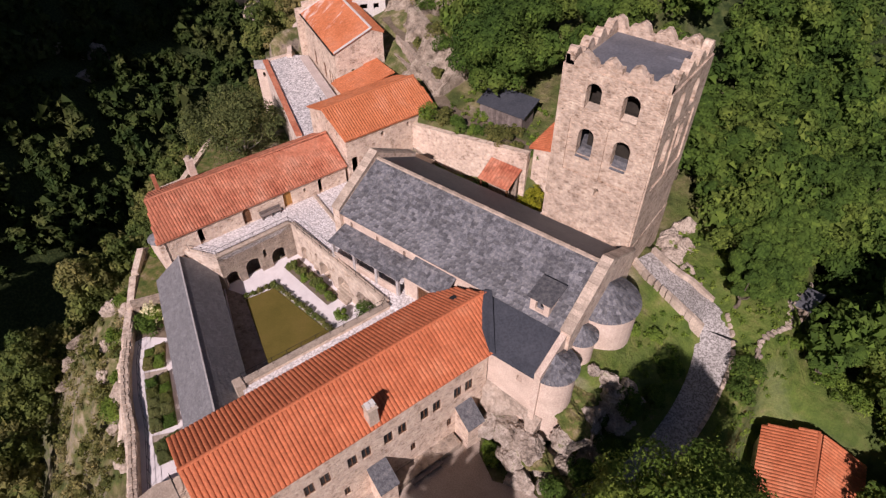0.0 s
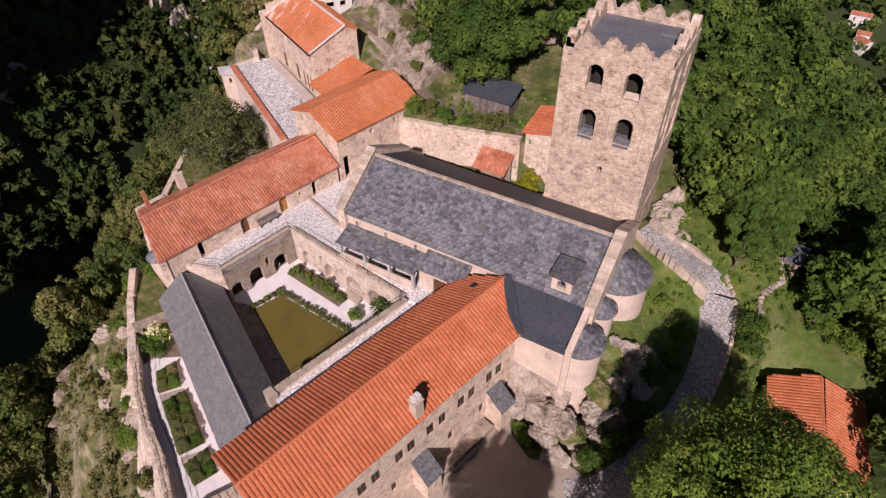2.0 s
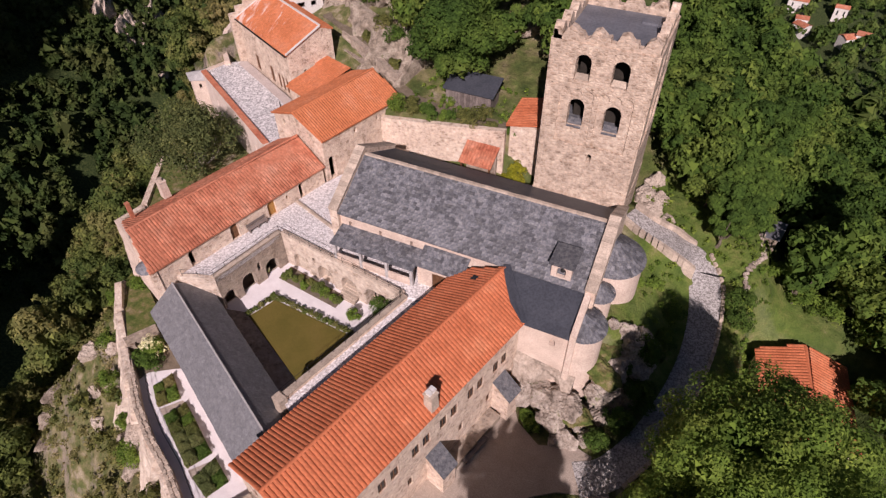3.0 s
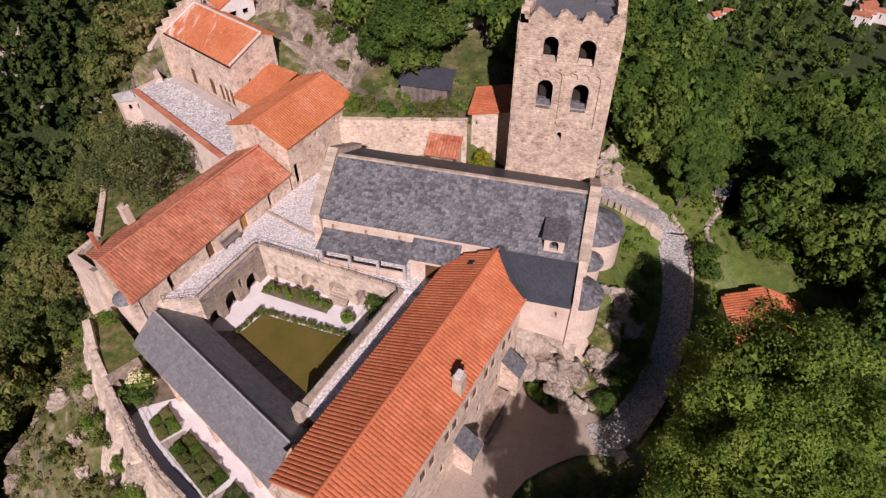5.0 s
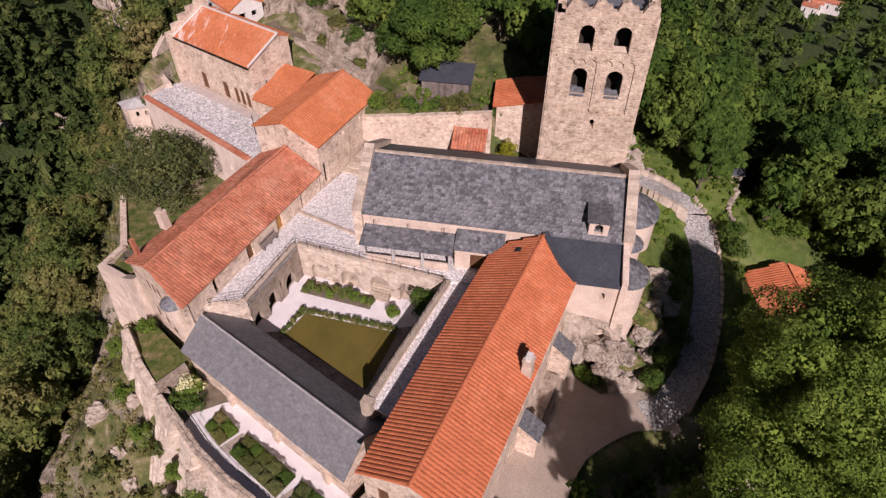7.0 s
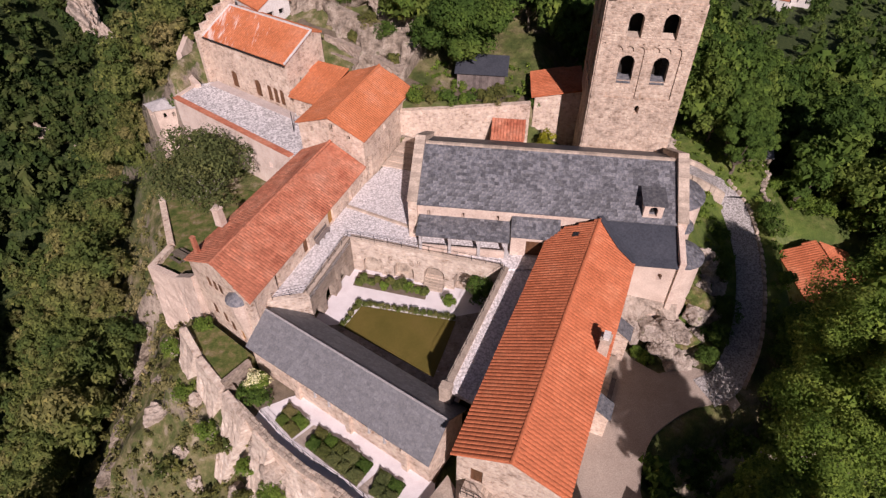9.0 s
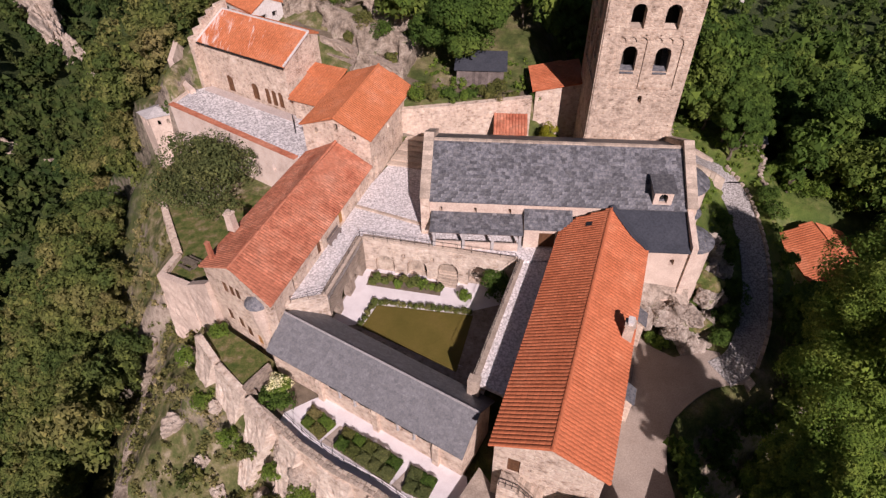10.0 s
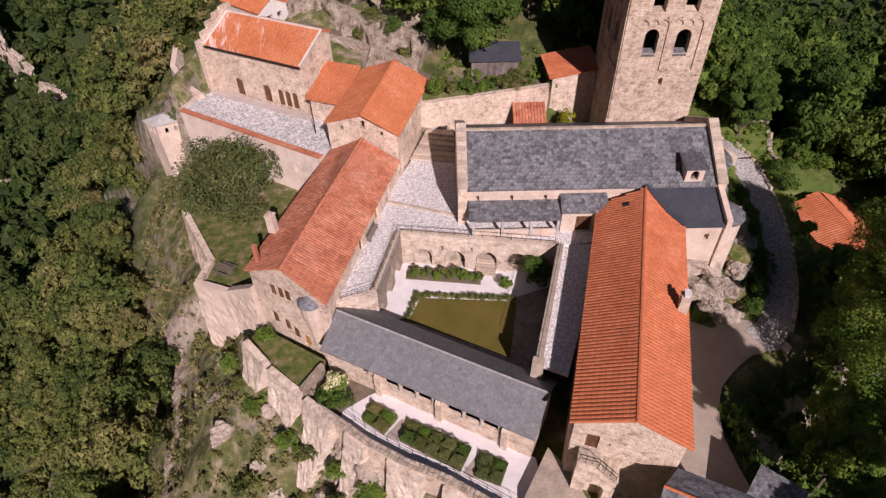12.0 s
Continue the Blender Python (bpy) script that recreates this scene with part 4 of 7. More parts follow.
def apse(cx, cy, r, z0, ze, zt, label):
    """A half-round apse with a coned slate roof of courses."""
    a = part("apse", bmesh.new(), PLASTER, church, label)
    bm = bmesh.new()
    n = 18
    ring = lambda rad, z: [bm.verts.new((cx + rad * math.cos(t), cy + rad * math.sin(t), z)) for t in (math.pi * (k / n - 0.5) for k in range(n + 1))]
    lo, hi = ring(r * 1.03, z0), ring(r, ze)
    for k in range(n):
        bm.faces.new((lo[k], lo[k + 1], hi[k + 1], hi[k]))
    bm.to_mesh(a.data)
    bm.free()
    rows = max(3, round(r / 0.32))
    joined = bmesh.new()
    for j in range(rows):
        r0, r1 = (r + 0.22) * (1 - j / rows), (r + 0.22) * (1 - min(1, (j + 1.2) / rows))
        q0, q1 = ze + (zt - ze) * (j / rows), ze + (zt - ze) * min(1, (j + 1.2) / rows)
        m = max(5, round(math.pi * r0 / 0.42))
        for k in range(m):
            t0, t1 = math.pi * (k / m - 0.5), math.pi * ((k + 0.96) / m - 0.5)
            l = rng.uniform(0.02, 0.05)
            vs = [joined.verts.new((cx + rr_ * math.cos(t), cy + rr_ * math.sin(t), z)) for rr_, t, z in ((r0, t0, q0 + l), (r0, t1, q0 + l), (r1, t1, q1), (r1, t0, q1))]
            joined.faces.new(vs)
            us = [joined.verts.new((v.co.x, v.co.y, v.co.z - 0.05)) for v in vs[:2]]
            joined.faces.new((us[0], us[1], vs[1], vs[0]))
    part("apse_roof", joined, SLATE, a)["kind"] = "stuff"
    return a


apse(25.9, 6.6, 3.0, -1.0, 7.7, 9.6, "broad rendered main apse")
apse(25.9, 2.3, 1.35, -1.0, 6.9, 8.0, "small rendered side apse")
apse(25.6, -1.75, 2.0, -2.0, 6.7, 8.0, "round rendered chapel apse")
# chapel on the south side
CH = ((20.6, -3.75), (25.6, -3.75))
ch = part("chapel", wall(bmesh.new(), *CH, [(0, -1.5), (5.0, -1.5), (5.0, 6.75), (0, 6.75)], [arch(3.1, 4.9, 0.5, 0.8)], 0.8), PLASTER, church, "rendered side chapel under dark sheet roofing")
part("chapel_end", wall(bmesh.new(), (25.65, -4.05), (25.65, 0.3), [(0, -1.5), (4.3, -1.5), (4.3, 9.0), (0, 7.5)], (), 0.55), PLASTER, ch)
part("chapel_roof", slab(bmesh.new(), [(20.6, -4.05, 6.85), (25.1, -4.05, 6.85), (25.1, 0.28, 8.55), (17.9, 0.28, 8.55), (18.6, -1.6, 7.8)], 0.12), LEAD, ch)

# ---------------------------------------------------------------- bell tower
tower = thing("bell_tower", "square stone bell tower with arched openings and battlements", "tower")
T = [(16.4, 11.75), (25.3, 11.75), (25.3, 20.6), (16.4, 20.6)]
for k in range(4):
    a, b = T[k], T[(k + 1) % 4]
    L = dist(a, b)
    hs = [arch(2.95, 21.65, 1.35, 2.45), arch(6.2, 21.65, 1.45, 2.45), arch(2.9, 17.2, 1.45, 2.65), arch(6.2, 17.2, 1.5, 2.6)]
    if k == 0:
        hs.append(arch(4.85, 13.6, 0.42, 0.95))
    else:
        hs = [arch(L - 2.9, 21.65, 1.35, 2.45), arch(L - 6.1, 21.65, 1.4, 2.45), arch(L - 2.9, 17.2, 1.4, 2.6), arch(L - 6.1, 17.2, 1.4, 2.6)]
    # battlements: broken, stepped merlons
    top, n = [], 4
    pitch = L / n
    for i in range(n):
        s0 = i * pitch
        j = lambda: rng.uniform(-0.08, 0.08)
        top += [(s0 + 0.02, 25.75 + j()), (s0 + 0.28 + j(), 25.8), (s0 + 0.45 + j(), 25.35), (s0 + pitch * 0.36, 25.35 + j()), (s0 + pitch * 0.42, 25.65), (s0 + pitch * 0.52 + j(), 26.05 + j()), (s0 + pitch * 0.68 + j(), 26.3), (s0 + pitch * 0.82, 26.2 + j()), (s0 + pitch * 0.92, 25.95)]
    top = [(min(max(s, 0.0), L), z) for s, z in top]
    outline = [(0, 4), (L, 4), (L, 25.8)] + top[::-1]
    clean = []
    for q in outline:
        if not clean or dist(q, clean[-1]) > 0.02:
            clean.append(q)
    # two sunk panels under rows of small blind arches
    core = part("wall", wall(bmesh.new(), a, b, clean, hs, 0.75), STONE_T, tower)
    # raised skin round the sunk panels
    skin = [[], []]
    for i, s0 in enumerate((1.25, 4.75)):
        w = 3.1
        loop = [(s0, 15.3), (s0 + w, 15.3)]
        for c in range(2, -1, -1):
            m = s0 + (c + 0.5) * w / 3
            loop += [(m + 0.5 * math.cos(t), 20.35 + 0.5 * math.sin(t)) for t in (math.pi * q / 6 for q in range(7))]
        skin[i] = loop
    up = [h for h in hs if h[0][1] > 20 or h[0][1] < 15]
    put = [arch(s1 + 0.15 * ((i * 7 + j * 3) % 3 - 1), z1, 0.15, 0.15, round_top=False) for j, z1 in enumerate((11.0, 13.1, 14.6, 20.95, 24.4)) for i, s1 in enumerate((0.6, 2.3, 3.9, 5.6, 7.4, 8.3)) if (i + j) % 4]
    part("facing", wall(bmesh.new(), a, b, [(-0.02, 9.2), (L + 0.02, 9.2), (L + 0.02, 25.0), (-0.02, 25.0)], skin + up + put, -0.16), STONE_T, tower)
    part("plinth", wall(bmesh.new(), a, b, [(-0.1, 3), (L + 0.1, 3), (L + 0.1, 9.25), (-0.1, 9.25)], (), -0.22), STONE_T, tower)
part("flat_roof", prism(bmesh.new(), [(17.1, 12.4), (24.6, 12.4), (24.6, 19.9), (17.1, 19.9)], 24.6, 24.95), TOPSHEET, tower, "flat grey sheeted roof")
for x, y in ((16.42, 11.77), (24.53, 11.77), (24.53, 19.83), (16.42, 19.83)):
    part("corner_merlon", one_box(x, y, 24.3, x + 0.75, y + 0.75, 25.95, taper=0.12), STONE_T, tower)
part("hatch", one_box(22.6, 17.6, 24.95, 24.0, 18.9, 25.15), TOPSHEET, tower)
part("floor", one_box(17.1, 12.4, 21.0, 24.6, 19.9, 21.35), INNER_SHADE, tower)
part("floor", one_box(17.1, 12.4, 16.4, 24.6, 19.9, 16.9), SLATE, tower)
for s in (2.9, 6.2):
    for z in (17.2, 21.65):
        part("sill", slab(bmesh.new(), [(16.4 + s - 0.68, 11.62, z - 0.12), (16.4 + s + 0.68, 11.62, z - 0.12), (16.4 + s + 0.68, 12.5, z + 0.3), (16.4 + s - 0.68, 12.5, z + 0.3)], 0.1), SLATE if z < 20 else CAP, tower)
# dark block added inside to deepen the shade behind the openings
part("inner_core", one_box(18.6, 14.0, 4, 23.1, 18.4, 24.6), INNER_SHADE, tower)
part("lead_flashing", one_box(16.2, 11.38, 9.0, 25.5, 11.5, 9.22), CAP, tower)

# ---------------------------------------------------------------- porch along the church
porch = thing("porch", "open timber porch with a grey slate roof", "porch")
part("roof", slab(bmesh.new(), [(0.1, -2.25, 6.62), (9.35, -2.25, 6.62), (9.35, 0.28, 7.2), (0.1, 0.28, 7.2)], 0.12), SLATE, porch)
slate_slope(porch, (0.08, -2.3, 6.62), (9.38, -2.3, 6.62), (0.08, 0.28, 7.2), (9.38, 0.28, 7.2), rng)
for x in (0.55, 3.5, 6.4, 9.1):
    part("post", one_box(x - 0.15, -2.25, 4.4, x + 0.15, -1.95, 6.55, taper=0.1), SLABS, porch, "pale stone post")
part("beam", one_box(0.2, -2.14, 6.38, 9.3, -1.94, 6.55), WOOD, porch)
for x in (0.7, 3.65, 6.55):
    part("low_wall", one_box(x, -2.2, 4.4, x + 2.55, -2.0, 5.3), PLASTER, porch)
part("bench", one_box(1.0, -0.35, 4.75, 8.8, 0.25, 4.85), WOOD_G, porch)
porch2 = thing("door_porch", "slate-roofed porch over the wooden church door", "porch")
part("roof", slab(bmesh.new(), [(9.45, -1.75, 7.0), (14.2, -1.75, 7.0), (14.2, 0.28, 7.95), (9.45, 0.28, 7.95)], 0.12), SLATE, porch2)
slate_slope(porch2, (9.43, -1.8, 7.0), (14.2, -1.8, 7.0), (9.43, 0.28, 7.95), (14.2, 0.28, 7.95), rng)
part("side_wall", one_box(9.5, -1.6, 4.4, 9.8, 0.25, 6.95), PLASTER, porch2)
part("front_wall", wall(bmesh.new(), (9.8, -1.55), (13.6, -1.55), [(0, 4.4), (3.8, 4.4), (3.8, 6.85), (0, 6.85)], [arch(2.0, 4.45, 1.6, 1.95, round_top=False)], 0.3), PLASTER, porch2)
boarded_door(porch2, (9.8, -1.55), (13.6, -1.55), 2.0, 4.45, 1.6, 1.95, depth=0.15)

# ---------------------------------------------------------------- dormitory wing
def win(s, z, w, h, round_top=False):
    return arch(s, z, w, h, round_top=round_top)


UP = (6.7, 8.05, 10.4, 11.65, 13.7, 15.05, 17.25, 18.5, 20.7, 21.9)
LOW = (9.5, 15.95, 19.8)
hol = {"east": [win(s, 2.95, 0.85, 1.5) for s in UP] + [win(s, -0.7, 0.55, 1.2) for s in LOW] + [win(1.6, 2.95, 0.85, 1.5), win(3.2, 2.95, 0.85, 1.5)],
       "south": [win(1.55, 3.62, 0.95, 1.9), win(2.75, 4.5, 0.25, 0.3)]}
dorm, droof, dc = gable_house("dormitory_wing", "long stone wing with an orange clay barrel-tile roof", (10.55, -26.2, 9.0), (17.75, -0.35, 9.0), (14.6, -27.3, 6.85), (21.1, -3.9, 6.85), (6.4, -24.9, 6.85), (13.25, -0.35, 6.85), -4.0, STONE, m_roof=TILE, holes=hol, single=150, tile_w=0.345)
for s in UP + (1.6, 3.2):
    glazed_window(dorm, dc["e0"], dc["e1"], s, 2.95, 0.85, 1.5, depth=0.1)
for s in LOW:
    glazed_window(dorm, dc["e0"], dc["e1"], s, -0.7, 0.55, 1.2, depth=0.1)
boarded_door(dorm, dc["w0"], dc["e0"], 1.55, 3.62, 0.95, 1.9, depth=0.12)
# chimney
def chimney(parent, x, y, z0, z1, w, m=CAP, pots=True, turn=0):
    f = pose(x, y, 0, 0, 0, turn)
    c = part("chimney", one_box(-w / 2, -w / 2, z0, w / 2, w / 2, z1, f, taper=0.12), m, parent)
    part("collar", one_box(-w * 0.52, -w * 0.52, z1, w * 0.52, w * 0.52, z1 + 0.14, f), m, c)
    if pots:
        for i in (-1, 1):
            part("cowl", box(one_box(i * w * 0.24 - 0.13, -0.2, z1 + 0.14, i * w * 0.24 + 0.13, 0.2, z1 + 0.42, f, taper=0.2), i * w * 0.24 - 0.18, -0.26, z1 + 0.42, i * w * 0.24 + 0.18, 0.26, z1 + 0.5, f), PAINT, c)
    return c


chimney(dorm, 17.45, -14.75, 7.0, 8.85, 0.85, turn=75)
part("valley_flashing", slab(bmesh.new(), [(17.6, -0.3, 9.2), (18.3, -1.6, 8.8), (19.4, -3.15, 8.04), (20.85, -4.15, 7.2), (21.35, -4.0, 7.05), (18.1, 0.2, 9.0)], 0.1), LEAD, droof)
part("skylight", slab(bmesh.new(), [(15.2, -2.2, 8.2), (15.75, -2.35, 8.42), (15.9, -1.8, 8.42), (15.35, -1.65, 8.2)], 0.1), GLASS, droof)
# buttresses and ledge on the yard side
ev = (Vector(dc["e1"]) - Vector(dc["e0"])).normalized()
ang = math.degrees(math.atan2(ev.y, ev.x))
for s, top in ((12.3, 1.2), (21.3, 1.6)):
    p = Vector(dc["e0"]) + ev * s
    f = pose(p.x, p.y, 0, 0, 0, ang)
    b = part("buttress", slab(bmesh.new(), [f @ Vector(q) for q in ((-0.8, -1.8, top - 1.2), (0.8, -1.8, top - 1.2), (0.8, 0, top), (-0.8, 0, top))], 4.5), STONE, dorm)
    part("buttress_roof", slab(bmesh.new(), [f @ Vector(q) for q in ((-0.92, -2.0, top - 1.22), (0.92, -2.0, top - 1.22), (0.92, -0.02, top + 0.12), (-0.92, -0.02, top + 0.12))], 0.1), SLATE_O, b)
f = pose(*dc["e0"], 0, 0, 0, ang)
part("ledge", one_box(13.4, -1.3, -4, 20.2, 0, -2.2, f), STONE_D, dorm)
bench = thing("garden_bench", "weathered wooden bench along the yard wall", "bench")
part("seat", one_box(14.6, -1.75, -2.6, 17.8, -1.32, -2.52, f), WOOD_G, bench)
for x in (14.8, 16.2, 17.6):
    part("leg", one_box(x - 0.05, -1.7, -3.05, x + 0.05, -1.4, -2.6, f), WOOD_G, bench)

# ---------------------------------------------------------------- south cloister gallery
GS_W = [(s, 0.1, 1.42, 1.35) for s in (7.0, 8.65, 10.3)] + [(s, 0.1, 1.42, 1.35) for s in (13.2, 14.85, 16.5)]
hol = {"east": [arch(s, z, w, h, 6) for s, z, w, h in GS_W] + [arch(4.2, 0.3, 0.7, 0.8), arch(5.05, -1.75, 0.5, 2.4, 4)], "west": [arch(1.6 + 2.3 * i, -0.1, 1.4, 1.9, 6) for i in range(8)]}
gal, groof, gc = gable_house("south_gallery", "long low stone cloister gallery under a grey slate roof", (-12.4, -11.75, 4.5), (5.75, -20.95, 4.5), (-14.0, -14.2, 1.85), (4.5, -23.6, 1.85), (-11.0, -9.0, 2.15), (7.0, -18.3, 2.15), -2.6, STONE, kind="slate", holes=hol, rng=rng, over=0.4, m_slate=SLATE_G, thick=0.26)
gv = (Vector((5.75, -20.95)) - Vector((-12.4, -11.75))).normalized()
for i in range(34):
    a, b = Vector((-12.4, -11.75, 4.55)).lerp(Vector((5.75, -20.95, 4.55)), i / 34), Vector((-12.4, -11.75, 4.55)).lerp(Vector((5.75, -20.95, 4.55)), (i + 0.96) / 34)
    n = Vector((gv.y, -gv.x, 0)) * 0.07
    part("ridge_stone", slab(bmesh.new(), [a + n, b + n, b - n, a - n], 0.1), SLABS, groof)
f = wall_frame(gc["e0"], gc["e1"], 0, 0)
for s in (7.82, 9.48, 14.02, 15.68):
    part("column", tube(bmesh.new(), [f @ Vector((s, -0.02, 0.1)), f @ Vector((s, -0.02, 0.2)), f @ Vector((s, -0.02, 1.0)), f @ Vector((s, -0.02, 1.15))], [0.17, 0.11, 0.1, 0.18], 8), SLABS, gal)
for s in (5.6, 11.75, 17.9):
    part("pilaster", slab(bmesh.new(), [f @ Vector(q) for q in ((s - 0.3, -0.35, 0.9), (s + 0.3, -0.35, 0.9), (s + 0.3, 0, 1.5), (s - 0.3, 0, 1.5))], 3.2), STONE, gal)

# ---------------------------------------------------------------- west wing
hol = {"east": [arch(14.15, 4.4, 1.05, 2.05), arch(9.3, 4.4, 0.95, 2.0), arch(18.3, 4.4, 0.6, 1.9), arch(4.2, 4.4, 0.6, 1.9), arch(16.3, 5.4, 0.3, 0.5)],
       "south": [arch(s, 4.75, 0.62, 1.4, round_top=False) for s in (2.55, 3.45, 4.25)] + [arch(s, z, 0.66, 1.5) for s, z in ((1.8, 0.4), (3.2, 0.0), (4.15, -0.7))] + [arch(5.3, -1.5, 0.9, 1.8)]}
hotel, hroof, hc = gable_house("west_wing", "long stone house with a weathered clay barrel-tile roof", (-16.85, -10.95, 9.15), (-11.35, 9.2, 9.2), (-12.85, -13.15, 6.75), (-7.25, 8.15, 6.75), (-20.9, -8.75, 6.85), (-15.3, 10.4, 6.85), -3.2, STONE, m_roof=TILE_OLD, holes=hol, over=0.3, single=60, tile_w=0.31)
boarded_door(hotel, hc["e0"], hc["e1"], 14.15, 4.4, 1.05, 2.05, OCHRE)
boarded_door(hotel, hc["e0"], hc["e1"], 9.3, 4.4, 0.95, 2.0)
for s in (2.55, 3.45, 4.25):
    boarded_door(hotel, hc["w0"], hc["e0"], s, 4.75, 0.62, 1.4, name="shutter", boards=2, depth=0.06)
for s, z in ((1.8, 0.4), (3.2, 0.0), (4.15, -0.7)):
    boarded_door(hotel, hc["w0"], hc["e0"], s, z, 0.66, 1.5, name="shutter", boards=2, depth=0.06)
boarded_door(hotel, hc["w0"], hc["e0"], 5.3, -1.5, 0.9, 1.8, OCHRE)
chimney(hotel, -18.9, -4.2, 7.6, 9.5, 0.8, PLASTER, False, 75)
part("pot", tube(bmesh.new(), [(-18.9, -4.2, 9.6), (-18.9, -4.2, 9.95)], [0.3, 0.24], 8), CAP, hotel)
chimney(hotel, -19.6, -8.2, 7.0, 9.3, 0.4, TILE_OLD, False, 75)
# round oriel on the corner
f = wall_frame(hc["w0"], hc["e0"], 6.9, 0)
part("oriel", tube(bmesh.new(), [f @ Vector((0, 0.1, z)) for z in (-0.5, 2.5, 4.6, 6.0)], [0.35, 0.7, 1.0, 1.05], 14), PLASTER, hotel, "rounded rendered oriel")
part("oriel_roof", tube(bmesh.new(), [f @ Vector((0, 0.1, z)) for z in (6.0, 6.05, 6.75)], [1.2, 1.2, 0.1], 14), SLATE_O, hotel, "low conical slate cap")
bench = thing("terrace_bench", "plain wooden bench against the stone house", "bench")
f = wall_frame(hc["e0"], hc["e1"], 0, 0)
part("seat", one_box(10.6, -0.55, 4.85, 13.0, -0.1, 4.93, f), WOOD_G, bench)
part("backrest", one_box(10.6, -0.1, 5.0, 13.0, -0.05, 5.35, f), WOOD_G, bench)
for x in (10.75, 11.8, 12.85):
    part("leg", one_box(x - 0.04, -0.5, 4.4, x + 0.04, -0.1, 4.85, f), WOOD_G, bench)

# ---------------------------------------------------------------- upper houses
hol = {"south": [arch(1.7, 9.55, 0.4, 0.8), arch(4.2, 10.2, 0.5, 1.1), arch(6.3, 9.4, 0.45, 0.8)], "east": [arch(0.9, 4.5, 1.2, 2.9), arch(5.0, 8.6, 0.5, 0.7), arch(8.6, 8.6, 0.4, 0.6)]}
h2, r2, c2 = gable_house("upper_house", "stone house with a bright orange tiled roof", (-11.2, 8.85, 12.35), (-8.1, 21.5, 12.35), (-7.15, 8.2, 10.0), (-3.85, 20.6, 9.9), (-15.5, 10.4, 10.5), (-12.3, 23.0, 10.4), 2.0, STONE, m_roof=TILE_NEW, holes=hol, over=0.25, tile_w=0.32)
annex = thing("upper_house_annex", "low stone annex with an orange tiled lean-to roof", "building")
part("wall", prism(bmesh.new(), [(-18.4, 17.9), (-15.0, 16.6), (-13.0, 22.5), (-16.5, 24.0)], 4, 9.3), STONE, annex)
rf = part("roof", slab(bmesh.new(), [(-18.9, 17.6, 9.5), (-14.5, 15.9, 9.5), (-12.4, 22.9, 10.9), (-16.9, 24.4, 10.9)], 0.14), TILE_NEW, annex)
tiled_slope(rf, (-18.9, 17.6, 9.5), (-14.5, 15.9, 9.5), (-16.9, 24.4, 10.9), (-12.4, 22.9, 10.9), TILE_NEW, 0.36)
part("flue", tube(bmesh.new(), [(-17.6, 14.4, 6.6), (-17.6, 14.4, 9.2)], [0.06, 0.06], 6), IRON, annex)
hol = {"east": [arch(s, 6.7, 1.15, 2.35) for s in (4.0, 8.4)] + [arch(s, 6.7, 0.85, 2.2) for s in (10.5, 11.6, 12.7)], "north": [arch(2.2, 9.6, 0.4, 0.6)]}
h3, r3, c3 = gable_house("guest_house", "tall stone house with an orange tiled roof", (-29.9, 30.2, 15.1), (-16.9, 23.8, 15.1), (-32.3, 25.5, 12.8), (-19.2, 19.0, 12.8), (-29.1, 31.8, 14.4), (-16.1, 25.4, 14.4), 4.0, STONE, m_roof=TILE_LIME, holes=hol, over=0.2, tile_w=0.32)
for s in (4.0, 8.4):
    boarded_door(h3, c3["e0"], c3["e1"], s, 6.7, 1.15, 2.35, depth=0.12)
for s in (10.5, 11.6, 12.7):
    boarded_door(h3, c3["e0"], c3["e1"], s, 6.7, 0.85, 2.2, depth=0.12)
for a, b_ in (((-29.9, 30.2, 15.1), (-16.9, 23.8, 15.1)), ((-32.3, 25.5, 12.8), (-29.9, 30.2, 15.1)), ((-19.2, 19.0, 12.8), (-16.9, 23.8, 15.1))):
    a, b_ = Vector(a), Vector(b_)
    n = round((b_ - a).length / 0.5)
    side = (b_ - a).cross(Vector((0, 0, 1))).normalized() * 0.13
    for i in range(n):
        q0, q1 = a.lerp(b_, i / n) + Vector((0, 0, 0.22)), a.lerp(b_, (i + 0.9) / n) + Vector((0, 0, 0.22))
        part("mortar_cap", slab(bmesh.new(), [q0 + side, q1 + side, q1 - side, q0 - side], 0.16), PAINT, r3)
part("gutter", tube(bmesh.new(), [(-32.35, 25.35, 12.72), (-19.2, 18.85, 12.72)], [0.11, 0.11], 6), IRON, h3)
# stepped end wall of the guest house
bm = wall(bmesh.new(), (-30.2, 31.5), (-33.3, 25.2), [(0, 5), (7.0, 5), (7.0, 13.4), (5.9, 13.4), (5.9, 14.2), (4.6, 14.2), (4.6, 15.0), (3.2, 15.0), (3.2, 15.6), (1.8, 15.6), (1.8, 15.9), (0, 15.9)], (), 0.6)
part("stepped_gable", bm, STONE, h3)
hol = {"north": [arch(1.6, 13.4, 1.1, 0.8, round_top=False), arch(3.4, 13.4, 0.8, 0.8, round_top=False)]}
h4, r4, c4 = gable_house("back_house", "small pale house with an orange tiled roof", (-30.4, 36.3, 16.3), (-24.3, 31.4, 16.3), (-32.0, 34.3, 15.0), (-25.9, 29.4, 15.0), (-28.8, 38.3, 15.0), (-22.7, 33.4, 15.0), 8.0, PAINT, m_roof=TILE_NEW, holes=hol, over=0.2, tile_w=0.4)
